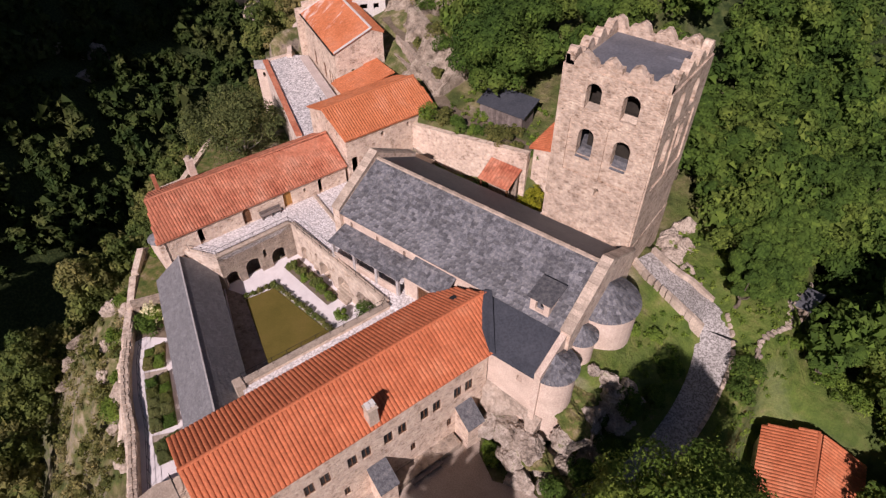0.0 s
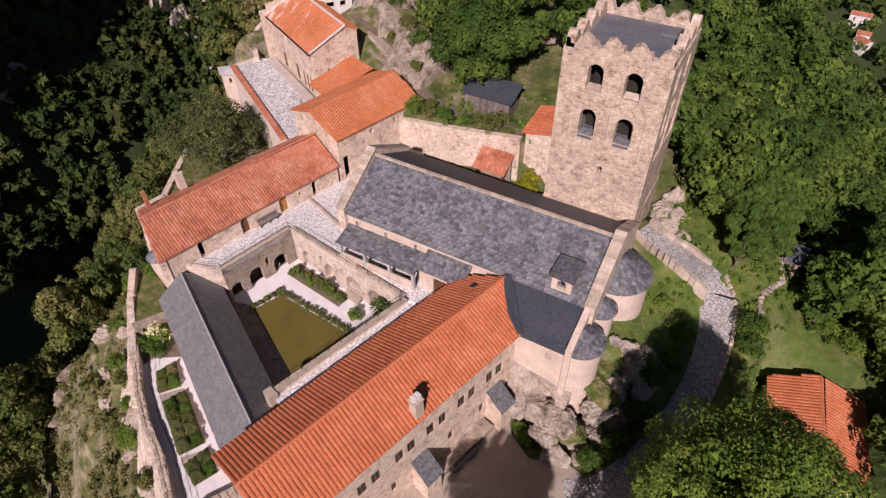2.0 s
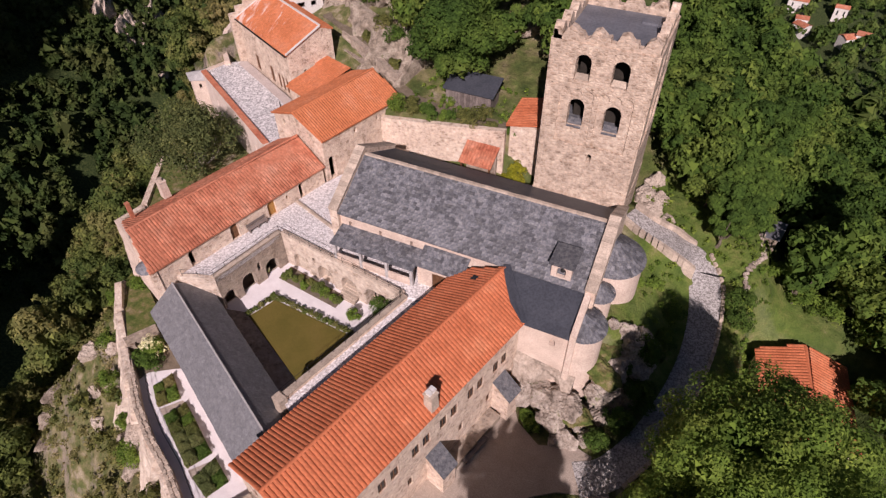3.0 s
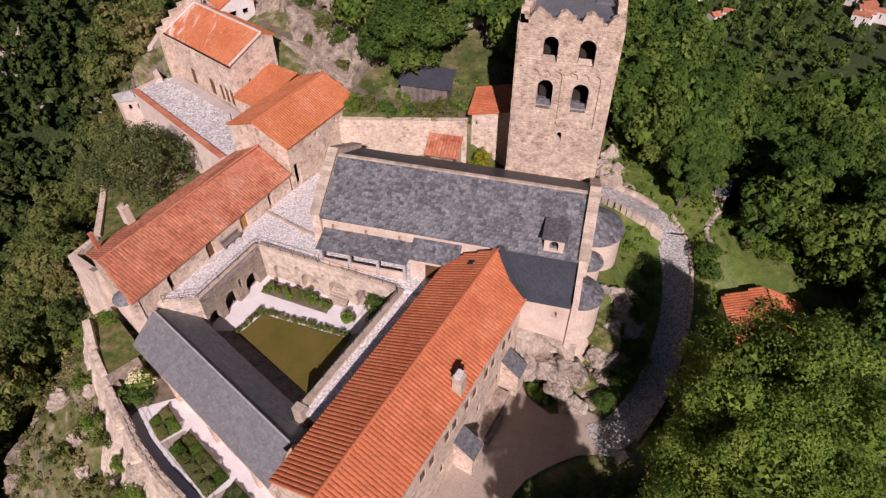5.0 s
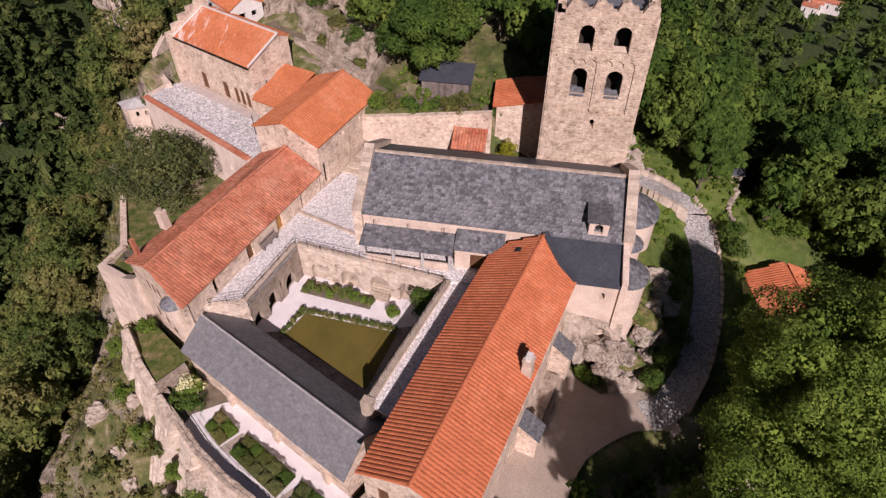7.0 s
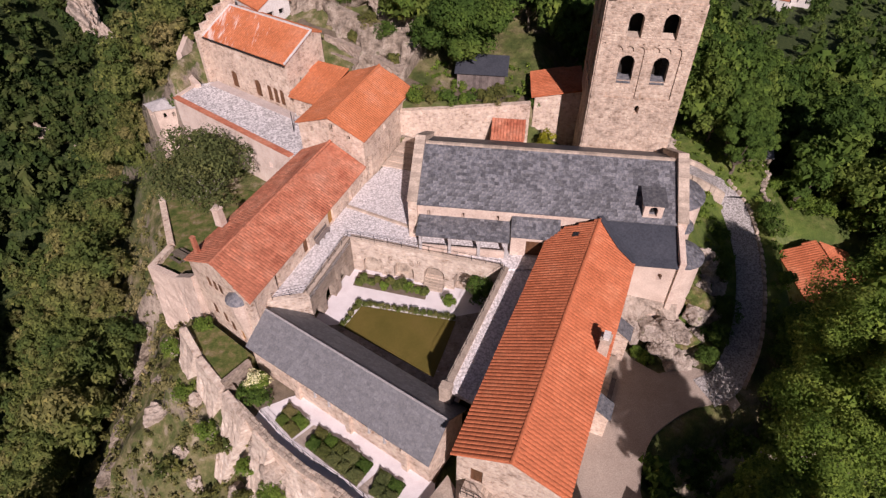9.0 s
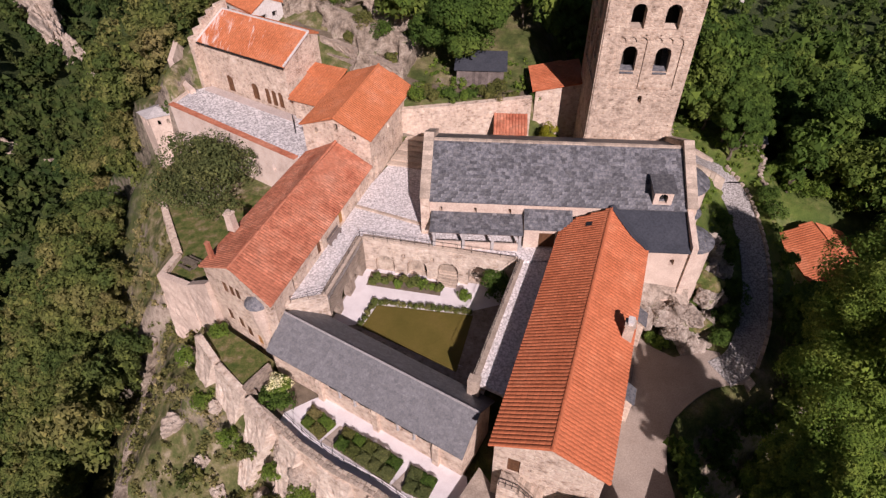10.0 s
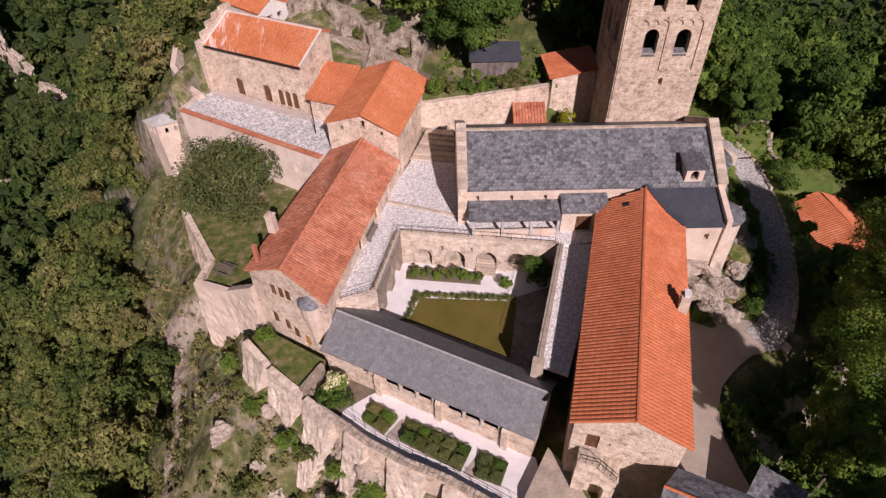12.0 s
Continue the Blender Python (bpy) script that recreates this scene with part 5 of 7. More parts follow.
# upper terrace
TT = [(-35.2, 20.3), (-16.0, 9.3), (-15.0, 10.6), (-15.0, 16.5), (-18.8, 18.5), (-31.9, 25.2), (-34.0, 24.0)]
structure("upper_terrace", prism(bmesh.new(), TT, 5.9, 6.65), COBBLE_T, "pale speckled cobbled terrace before the guest house", "paving")
structure("terrace_strip", prism(bmesh.new(), [(-32.6, 24.1), (-18.3, 16.8), (-18.8, 18.5), (-31.9, 25.2)], 6.5, 6.72), GRAVEL_P, "smooth pinkish paving strip along the tall house", "paving")
g = thing("terrace_wall", "long pink rendered retaining wall with a brick coping", "wall", "", "structure")
L = dist(TT[0], TT[1])
hs = [arch(4.5 + 3.4 * i, 3.6, 0.6, 1.0) for i in range(5)]
part("masonry", wall(bmesh.new(), TT[0], TT[1], [(0, -7), (L, -5), (L, 6.85), (0, 6.85)], hs, -0.6), WASH, g)
part("coping", wall(bmesh.new(), TT[0], TT[1], [(0, 6.85), (L, 6.85), (L, 7.0), (0, 7.0)], (), -0.75), TILE_OLD, g)
part("end", wall(bmesh.new(), TT[6], TT[0], [(0, -7), (4.0, -7), (4.0, 6.85), (0, 6.85)], (), -0.5), PLASTER, g)
turret = thing("watch_turret", "square rendered turret with a low grey roof", "turret")
TU = [(-42.3, 23.0), (-40.3, 21.5), (-37.3, 23.0), (-39.6, 26.2)]
for k in range(4):
    a, b = TU[k], TU[(k + 1) % 4]
    L = dist(a, b)
    part("wall", wall(bmesh.new(), a, b, [(0, -9), (L, -9), (L, 3.6), (0, 3.6)], [arch(L * 0.35, 2.2, 0.4, 0.8), arch(L * 0.7, 2.2, 0.4, 0.8)] if k < 2 else (), 0.35), PLASTER, turret)
cx, cy = sum(p[0] for p in TU) / 4, sum(p[1] for p in TU) / 4
bm = bmesh.new()
ap = bm.verts.new((cx, cy, 4.35))
rim = [bm.verts.new((cx + (x - cx) * 1.15, cy + (y - cy) * 1.15, 3.6)) for x, y in TU]
for k in range(4):
    bm.faces.new((rim[k], rim[(k + 1) % 4], ap))
bm.faces.new(rim[::-1])
part("roof", bm, SLABS, turret)

# ---------------------------------------------------------------- north side: retaining wall, sheds
g = thing("north_retaining_wall", "old rubble retaining wall behind the church", "wall", "", "structure")
pts = [(-5.0, 17.3), (2.0, 17.5), (10.6, 18.1)]
for (a, za), (b, zb) in zip(((pts[0], 8.6), (pts[1], 9.4)), ((pts[1], 9.4), (pts[2], 10.3))):
    L = dist(a, b)
    part("masonry", wall(bmesh.new(), a, b, [(0, 3), (L, 3), (L, zb), (0, za)], (), 0.7), STONE, g)
shed = thing("tile_roofed_shed", "small open shed with a red tiled lean-to roof", "shed")
part("back_wall", one_box(6.4, 17.2, 4.0, 10.1, 17.45, 7.9), STONE_D, shed)
rf = part("roof", slab(bmesh.new(), [(6.2, 15.2, 6.95), (10.15, 15.2, 6.95), (10.25, 17.8, 8.25), (6.3, 17.8, 8.25)], 0.12), TILE_OLD, shed)
tiled_slope(rf, (6.2, 15.2, 6.95), (10.15, 15.2, 6.95), (6.3, 17.8, 8.25), (10.25, 17.8, 8.25), TILE_OLD, 0.36)
for x in (6.45, 9.9):
    part("post", one_box(x - 0.1, 15.4, 4.0, x + 0.1, 15.6, 6.85), WOOD, shed)
lean = thing("lean_to_house", "stone outbuilding beside the tower with an orange roof", "building")
part("wall", prism(bmesh.new(), [(11.0, 18.6), (16.3, 18.6), (16.3, 24.2), (10.8, 24.2)], 4, lambda x, y: 10.85 + (x - 10.8) * 0.2), STONE, lean)
rf = part("roof", slab(bmesh.new(), [(10.6, 18.25, 11.1), (16.35, 18.25, 12.3), (16.35, 24.5, 12.3), (10.3, 24.5, 11.1)], 0.12), TILE, lean)
tiled_slope(rf, (10.3, 24.5, 11.1), (10.6, 18.25, 11.1), (16.35, 24.5, 12.3), (16.35, 18.25, 12.3), TILE, 0.36)
hut = thing("wooden_hut", "weathered grey board hut with a dark roof", "hut")
part("wall", one_box(1.4, 22.3, 9.0, 7.2, 24.8, 11.6), WOOD_G, hut)
for i in range(15):
    part("board", one_box(1.4 + i * 0.387, 22.24, 9.6, 1.4 + i * 0.387 + 0.36, 22.3, 11.55), WOOD_G, hut)
part("roof", slab(bmesh.new(), [(1.1, 21.9, 11.7), (7.6, 21.9, 11.7), (7.6, 25.2, 12.7), (1.1, 25.2, 12.7)], 0.12), LEAD, hut)
store = thing("bank_hut", "small low hut with a grey sheet roof on the bank", "hut")
f = pose(40.9, 23.0, float(land(40.9, 23.0)), 0, 0, -12)
part("wall", one_box(-0.65, -1.5, -0.6, 0.65, 1.5, 1.3, f), STONE_D, store)
part("roof", slab(bmesh.new(), [f @ Vector(q) for q in ((-0.85, -1.7, 1.35), (0.85, -1.7, 1.6), (0.85, 1.7, 1.6), (-0.85, 1.7, 1.35))], 0.08), TOPSHEET, store)
# ---------------------------------------------------------------- lane hut in the east
h5, r5, c5 = gable_house("lane_house", "small house below the lane with a red tiled roof", (48.0, 2.6, -3.2), (46.4, 13.5, -3.2), (52.2, 3.3, -5.0), (51.0, 13.9, -5.0), (43.8, 1.6, -4.6), (42.1, 12.2, -4.5), -10, STONE, m_roof=TILE, over=0.3, tile_w=0.36)

# ---------------------------------------------------------------- foot of the long wing
steps = thing("outer_stair", "stone stair with an iron rail against the gable", "stair")
f = wall_frame(dc["w0"], dc["e0"], 0, 0)
part("landing", one_box(0.75, -1.3, 3.42, 2.15, -0.02, 3.6, f), CAP, steps)
part("pier", wall(bmesh.new(), tuple((f @ Vector((0.75, -1.3, 0)))[:2]), tuple((f @ Vector((4.0, -1.3, 0)))[:2]), [(0, -4), (3.25, -4), (3.25, 1.6), (1.4, 3.42), (0, 3.42)], [arch(1.75, -3.9, 1.5, 4.6)], 1.26), STONE, steps)
for i in range(8):
    part("step", one_box(2.15 + i * 0.24, -1.3, 3.1 - i * 0.22, 2.4 + i * 0.24, -0.02, 3.4 - i * 0.22, f), CAP, steps)
for i in range(7):
    x = 0.85 + i * 0.5
    z = 3.6 if x < 2.2 else 3.5 - (x - 2.2) * 0.9
    p = f @ Vector((x, -1.24, z))
    part("rail_post", tube(bmesh.new(), [p, p + Vector((0, 0, 1.0))], [0.025, 0.025], 5), IRON, steps)
for h in (0.5, 1.0):
    part("handrail", tube(bmesh.new(), [f @ Vector((0.85, -1.24, 3.6 + h)), f @ Vector((2.2, -1.24, 3.55 + h)), f @ Vector((3.85, -1.24, 2.0 + h))], [0.03, 0.03, 0.03], 5), IRON, steps)
plat = prism(bmesh.new(), [(5.9, -22.8), (7.2, -24.6), (8.6, -27.6), (7.6, -30.6), (3.4, -28.4), (3.5, -26.9)], -6, -0.8)
structure("stone_platform", plat, CAP, "bare stone platform at the foot of the stair", "paving")
oh, orf, oc = gable_house("outhouse", "stone outhouse with a grey slate roof and red ridge tiles", (12.5, -29.0, 5.1), (17.9, -31.6, 5.1), (11.4, -31.1, 3.9), (16.8, -33.7, 3.9), (14.3, -27.15, 4.0), (19.7, -29.7, 4.0), -5.0, STONE_D, kind="slate", rng=rng, over=0.15)
ridge_caps(orf, (12.5, -29.0, 5.12), (17.9, -31.6, 5.12), TILE, 0.26)
low = thing("yard_shed", "low shed at the yard with a grey slate roof", "shed")
f = pose(22.6, -27.8, 0, 0, 0, -40)
part("wall", one_box(-1.5, -1.5, -5, 1.5, 1.5, -0.6, f), STONE_D, low)
c = [f @ Vector(q) for q in ((-1.8, -1.8, -0.6), (1.8, -1.8, -0.6), (1.8, 1.8, 0.5), (-1.8, 1.8, 0.5))]
rf = part("roof", slab(bmesh.new(), c, 0.12), SLATE_O, low)
slate_slope(rf, *(q + Vector((0, 0, 0.02)) for q in (c[0], c[1], c[3], c[2])), rng)


# ---------------------------------------------------------------- plants
def leaf_cards(centre, normal, size, rs, curl=0.5):
    """A three-cornered leaf spray at each centre, turned roughly along its normal."""
    n = len(centre)
    nor = normal + rs.normal(0, curl * 0.7, (n, 3))
    nor /= np.linalg.norm(nor, axis=1, keepdims=True) + 1e-9
    ref = rs.normal(0, 1, (n, 3))
    u = np.cross(nor, ref)
    u /= np.linalg.norm(u, axis=1, keepdims=True) + 1e-9
    v = np.cross(nor, u)
    s = (size * rs.uniform(0.6, 1.4, n))[:, None]
    k = rs.uniform(0.5, 0.9, (n, 1))
    c = np.stack([centre - u * s * 1.15 + nor * s * 0.15, centre + u * s * 0.65 - v * s * k, centre + u * s * 0.75 + v * s * k], 1)
    return c.reshape(-1, 3)


def crown(rs, n, radius, height, lumps=9, size=0.3, droop=0.0, flat=0.85, fat=1.0, core=0, tufts=7):
    """Leaves over a heap of uneven lumps, each of them a cluster of smaller tufts, with gaps between."""
    a = rs.uniform(0, 2 * np.pi, lumps)
    r = np.sqrt(rs.uniform(0, 1, lumps)) * radius * 0.68 / fat
    z = height * (0.25 + 0.6 * rs.uniform(0, 1, lumps)) * (1 - 0.45 * (r / radius) ** 2)
    cen = np.stack([r * np.cos(a), r * np.sin(a), z], 1)
    cen[0] = (0, 0, height * 0.72)
    rad = radius * fat * rs.uniform(0.26, 0.5, lumps) * (9 / lumps) ** 0.18
    own = np.repeat(np.arange(lumps), tufts)
    e = rs.normal(0, 1, (len(own), 3))
    e[:, 2] = np.abs(e[:, 2]) * 1.05 - 0.3
    e /= np.linalg.norm(e, axis=1, keepdims=True)
    squash = np.array([1, 1, flat])
    tip = cen[own] + e * (rad[own] * 0.74)[:, None] * squash
    small = rad[own] * rs.uniform(0.28, 0.52, len(own))
    i = rs.choice(len(own), n, p=small ** 2 / np.sum(small ** 2))
    d = rs.normal(0, 1, (n, 3)) + 0.75 * e[i]
    d[:, 2] += 0.3
    d /= np.linalg.norm(d, axis=1, keepdims=True)
    p = tip[i] + d * (small[i] * (1 + rs.normal(0, 0.13, n)))[:, None] * squash
    p[:, 2] -= droop * np.hypot(p[:, 0], p[:, 1])
    out = leaf_cards(p, d + np.array([0, 0, 0.25]), np.full(n, size), rs)
    if core:
        j = rs.choice(lumps, core, p=rad ** 2 / np.sum(rad ** 2))
        e = rs.normal(0, 1, (core, 3))
        e /= np.linalg.norm(e, axis=1, keepdims=True)
        out = np.concatenate([out, leaf_cards(cen[j] + e * (rad[j] * rs.uniform(0.3, 0.66, core))[:, None], e, np.full(core, size * 1.8), rs)])
    return out, cen


def leaves_for(n):
    return np.arange(3 * n).reshape(-1, 3)


def tree(name, label, x, y, z, radius, height, seed, m_leaf=LEAF, m_bark=BARK, n=17100, size=0.176, lumps=14, lift=0.35, droop=0.0, trunk=0.35, lean=(0, 0)):
    """A tree with a tapered trunk, limbs to each lump and a crown of leaves."""
    rs = np.random.RandomState(seed)
    co, cen = crown(rs, n, radius, height * (1 - lift), lumps, size, droop, core=n // 6)
    co = co + np.array([lean[0], lean[1], height * lift])
    cen = cen + np.array([lean[0], lean[1], height * lift])
    t = thing(name, label, "tree")
    t.location = (x, y, z)
    ob = quad_mesh("crown", co, leaves_for(len(co) // 3), m_leaf)
    ob.parent = t
    bm = bmesh.new()
    fork = Vector((lean[0] * 0.6, lean[1] * 0.6, height * lift * 0.9))
    tube(bm, [(0, 0, -1.5), (0, 0, 0.2), fork * 0.5 + Vector((0.1, 0, 0)), fork], [trunk * 1.5, trunk * 1.1, trunk * 0.85, trunk * 0.7], 8)
    part("trunk", bm, m_bark, t, "", True)
    for c in cen[:10]:
        c = Vector(c)
        mid = fork.lerp(c, 0.5) + Vector((0, 0, -0.08 * height))
        part("limb", tube(bmesh.new(), [fork * 0.95, mid, c], [trunk * 0.5, trunk * 0.3, 0.03], 5), m_bark, t)
    return t


def bush(name, label, x, y, z, r, h, seed, m_leaf, n=900, size=0.09, parent=None):
    n, size = int(n * 1.8), size * 0.85
    rs = np.random.RandomState(seed)
    co, _ = crown(rs, n, r, h, 7, size, 0.0, 0.9, 1.6)
    ob = quad_mesh(name, co, leaves_for(len(co) // 3), m_leaf)
    ob.location = (x, y, z)
    return tagged(ob, label, "shrub") if label else ob


def clear_of_buildings(x, y):
    """Where trees may stand: outside the precinct, the lane, the yard and the view over the cliff."""
    ok = ~((x > -27) & (x < 27.5) & (y > -33) & (y < 19))
    ok &= ~((x > -46) & (x < 17) & (y > 5) & (y < 27))
    ok &= ~((x > -36) & (x < -8) & (y > 18) & (y < 46))
    ok &= ~((x > 10) & (x < 31) & (y > -60) & (y < 25))
    ok &= ~((x > -10) & (x < 14) & (y > 18) & (y < 27))
    ok &= near_lane(x, y)[0] > 4.2
    ok &= ~((x > 26) & (x < 33.5) & (y > -12) & (y < 21))
    ok &= ~((x > 37) & (x < 42.5) & (y > 8) & (y < 27))
    ok &= ~((x > 38) & (x < 53) & (y > 1) & (y < 17))
    ok &= ~((x > 20) & (x < 62) & (y < 3) & (y > -60))
    d = gorge_side(x, y)
    ok &= ~((d > -8) & (d < 6) & (y > -30) & (y < 30))
    ok &= ~((d > -8) & (d < 9) & (x < 8) & (x > -26) & (y < -12))
    return ok


def in_sight(x, y):
    """The wide fan of land in front of the path."""
    return (y > -45) & (np.abs(x - 10) < 70 + 1.35 * (y + 60))


def forest(name, label, rs, count, box_, keep, tris, size, rad, m, lift=0.55, lumps=12, tufts=6, core=12):
    x, y = rs.uniform(box_[0], box_[1], count), rs.uniform(box_[2], box_[3], count)
    ok = keep(x, y)
    x, y = x[ok], y[ok]
    z = land(x, y)
    kinds = [crown(np.random.RandomState(100 + k), tris, 1.0, 1.7, lumps, size, 0.0, core=tris // core, tufts=tufts)[0] for k in range(6)]
    sets = []
    pick = rs.randint(0, 6, len(x))
    for k in range(6):
        i = np.where(pick == k)[0]
        if not len(i):
            continue
        r = rs.uniform(rad[0], rad[1], len(i))
        a = rs.uniform(0, 2 * np.pi, len(i))
        c, s = np.cos(a)[:, None] * r[:, None], np.sin(a)[:, None] * r[:, None]
        p = kinds[k]
        hz = rs.uniform(0.85, 1.35, len(i)) * r
        sets.append(np.stack([x[i, None] + p[None, :, 0] * c - p[None, :, 1] * s, y[i, None] + p[None, :, 0] * s + p[None, :, 1] * c, z[i, None] + lift * r[:, None] + p[None, :, 2] * hz[:, None]], -1).reshape(-1, 3))
    co = np.concatenate(sets)
    ob = quad_mesh(name, co, leaves_for(len(co) // 3), m)
    return tagged(ob, label, "forest", "", "stuff")


def near_gorge(x, y):
    """Trees on the ledges below the rock, thinner towards the south."""
    d = gorge_side(x, y)
    top = np.where(y > 14, 7.5, np.where(y > -4, 9.5, 13.0 + 0.15 * (-4 - y)))
    return (d > top) & (d < 29 + 0.35 * np.clip(y - 10, 0, 60)) & ~((d < 13) & (wave(x * 0.22, y * 0.22) < 0.05)) & in_sight(x, y)


rs = np.random.RandomState(3)
WOODS = lambda x, y: clear_of_buildings(x, y) & in_sight(x, y)
forest("east_wood", "dense green broadleaf wood on the eastern slope", rs, 400, (27, 68, -45, 75), lambda x, y: WOODS(x, y), 1800, 0.053, (2.8, 5.2), LEAF, lumps=10)
forest("valley_wood", "green broadleaf wood falling to the valley", rs, 700, (-10, 110, -45, 125), lambda x, y: WOODS(x, y) & ((x > 68) | (y > 62)), 420, 0.12, (3.4, 6.0), LEAF, lumps=9, tufts=5)
forest("west_wood", "olive-green crowns on the steep gorge side", rs, 300, (-85, -22, -45, 60), near_gorge, 2500, 0.05, (2.8, 5.4), LEAF_W, lift=0.9, lumps=12)
forest("ledge_wood", "dry brownish scrub oaks on the rock ledges", rs, 170, (-85, -22, -45, 60), near_gorge, 2200, 0.058, (1.8, 3.6), LEAF_S, lift=0.8, lumps=14)
forest("gorge_wood", "dark trees at the foot of the gorge", rs, 900, (-240, -62, -90, 150), lambda x, y: in_sight(x, y) & (gorge_side(x, y) > 46), 260, 0.15, (3.4, 6.0), LEAF_W)
forest("foot_wood", "dark broadleaf trees under the ledges", rs, 210, (-84, -40, -42, 34), lambda x, y: in_sight(x, y) & (gorge_side(x, y) > 28) & (gorge_side(x, y) < 48), 1500, 0.065, (2.8, 5.0), LEAF_W, lift=0.7, lumps=11)
forest("north_wood", "trees on the hill behind the houses", rs, 150, (-30, 60, 27, 62), lambda x, y: clear_of_buildings(x, y) & (gorge_side(x, y) < 0), 1500, 0.07, (2.4, 4.4), LEAF)
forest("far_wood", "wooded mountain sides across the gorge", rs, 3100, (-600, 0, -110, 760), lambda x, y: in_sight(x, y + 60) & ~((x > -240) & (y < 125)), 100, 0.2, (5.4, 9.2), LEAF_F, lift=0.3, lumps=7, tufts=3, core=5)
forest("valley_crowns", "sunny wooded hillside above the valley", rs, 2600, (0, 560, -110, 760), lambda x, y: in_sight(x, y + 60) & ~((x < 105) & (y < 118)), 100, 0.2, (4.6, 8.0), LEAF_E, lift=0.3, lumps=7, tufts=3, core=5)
forest("far_slope_wood", "wood clinging to the steep side of the gorge", rs, 1250, (-460, -240, -30, 330), lambda x, y: y > -40, 130, 0.18, (4.4, 7.6), LEAF_F, lift=0.3, lumps=7, tufts=3, core=5)
forest("ledge_scrub", "olive scrub and dry tufts on the cliff", rs, 4200, (-46, 10, -46, 22), lambda x, y: (gorge_side(x, y) > 0.8) & (gorge_side(x, y) < 16) & (wave(x * 0.5, y * 0.5) > -0.45), 44, 0.22, (0.2, 0.7), LEAF_G, lift=0.0)
forest("cliff_scrub", "low scrub on the cliff and ledges", rs, 1000, (-62, 12, -60, 40), lambda x, y: (gorge_side(x, y) > 1.5) & ~((x > -24) & (y > -19)) & (wave(x * 0.3 + 2, y * 0.3) > 0.0), 100, 0.2, (0.4, 1.2), LEAF_S, lift=0.1)
forest("bank_weeds", "tufts of grass and weeds on the banks", rs, 1900, (-4, 42, -7, 27), lambda x, y: (near_lane(x, y)[0] > 2.3) & (((x > 29.8) & (y > -5) & (y < 22)) | ((x > 26.5) & (y > 19)) | ((y > 20.8) & (x < 12) & (x > -3))), 26, 0.34, (0.16, 0.42), LEAF_N, lift=0.0)
forest("slope_scrub", "dark undergrowth on the shaded slope under the yard", rs, 900, (21, 60, -40, 10), lambda x, y: ((x - 24) * 0.51 - (y + 16.7) * 0.86 > 1.0) & (x > 23) & (near_lane(x, y)[0] > 2.5), 120, 0.22, (0.5, 1.4), LEAF)

tree("yard_tree", "large broadleaf tree with fresh green leaves by the yard", 40.9, -14.2, float(land(40.9, -14.2)), 9.9, 20.4 - float(land(40.9, -14.2)), 21, LEAF_N, n=165000, size=0.108, lumps=72, trunk=0.45, lift=0.28)
tree("slope_tree", "broadleaf tree rising from the slope below the yard", 33.9, -21.3, float(land(33.9, -21.3)), 5.7, 4.2 - float(land(33.9, -21.3)), 29, LEAF_N, n=60000, size=0.12, lumps=40, trunk=0.3, lift=0.3)
tree("tall_slope_tree", "tall broadleaf tree that shades the yard", 32.2, -37.6, float(land(32.2, -37.6)), 6.3, 25 - float(land(32.2, -37.6)), 28, LEAF, n=26000, size=0.26, lumps=60, trunk=0.4, lift=0.2)
tree("hill_oak", "broad dark green oak on the hill above the church", 1.2, 27.2, 10.0, 7.6, 13, 22, LEAF, n=34200, size=0.176, lumps=26, lift=0.14)
tree("birch", "grey-green birch with pale twigs beside the house", -26.8, 7.6, -3.5, 6.8, 14.5, 23, LEAF_B, BARK_P, n=13000, size=0.125, lumps=44, droop=0.1, trunk=0.25)
for i, (x, y, r, h) in enumerate(((35.4, 17.6, 2.4, 7.5), (37.6, 19.2, 2.6, 8), (36.6, 21.6, 2.8, 9), (35.2, 20.6, 3.0, 9), (36.6, 23.6, 3.0, 9.5), (33.2, 22.6, 2.6, 8), (44.5, 18.2, 3.0, 9), (34.0, 25.5, 3.6, 11), (37.5, 29.5, 4.2, 13), (32.5, 31.5, 4.0, 13), (46.5, 22.5, 4.5, 14), (50.5, 27.5, 4.6, 14), (45.0, 31.5, 4.4, 14), (56.0, 20.5, 4.8, 15), (40.5, 38.5, 4.5, 13), (57.5, 10.0, 4.6, 14), (39.8, -4.4, 3.2, 7.5), (41.6, -8.4, 3.6, 9), (38.4, -8.8, 2.8, 7), (28.5, 28.0, 3.6, 11), (23.5, 30.0, 3.8, 11), (16.0, 31.5, 4.4, 12), (9.5, 33.5, 4.4, 12))):
    t = tree("broadleaf_tree", "green broadleaf tree at the edge of the wood", x, y, float(land(x, y)) - 0.3, r, h, 200 + i, LEAF, n=9880, size=0.200, lumps=16, lift=0.22, trunk=0.22)
    t["group"] = "trees beside the lane"
bush("yellow_shrub", "round yellow-green shrub behind the church", 12.6, 16.4, 4.6, 1.6, 3.0, 31, LEAF_Y, 2600, 0.1)


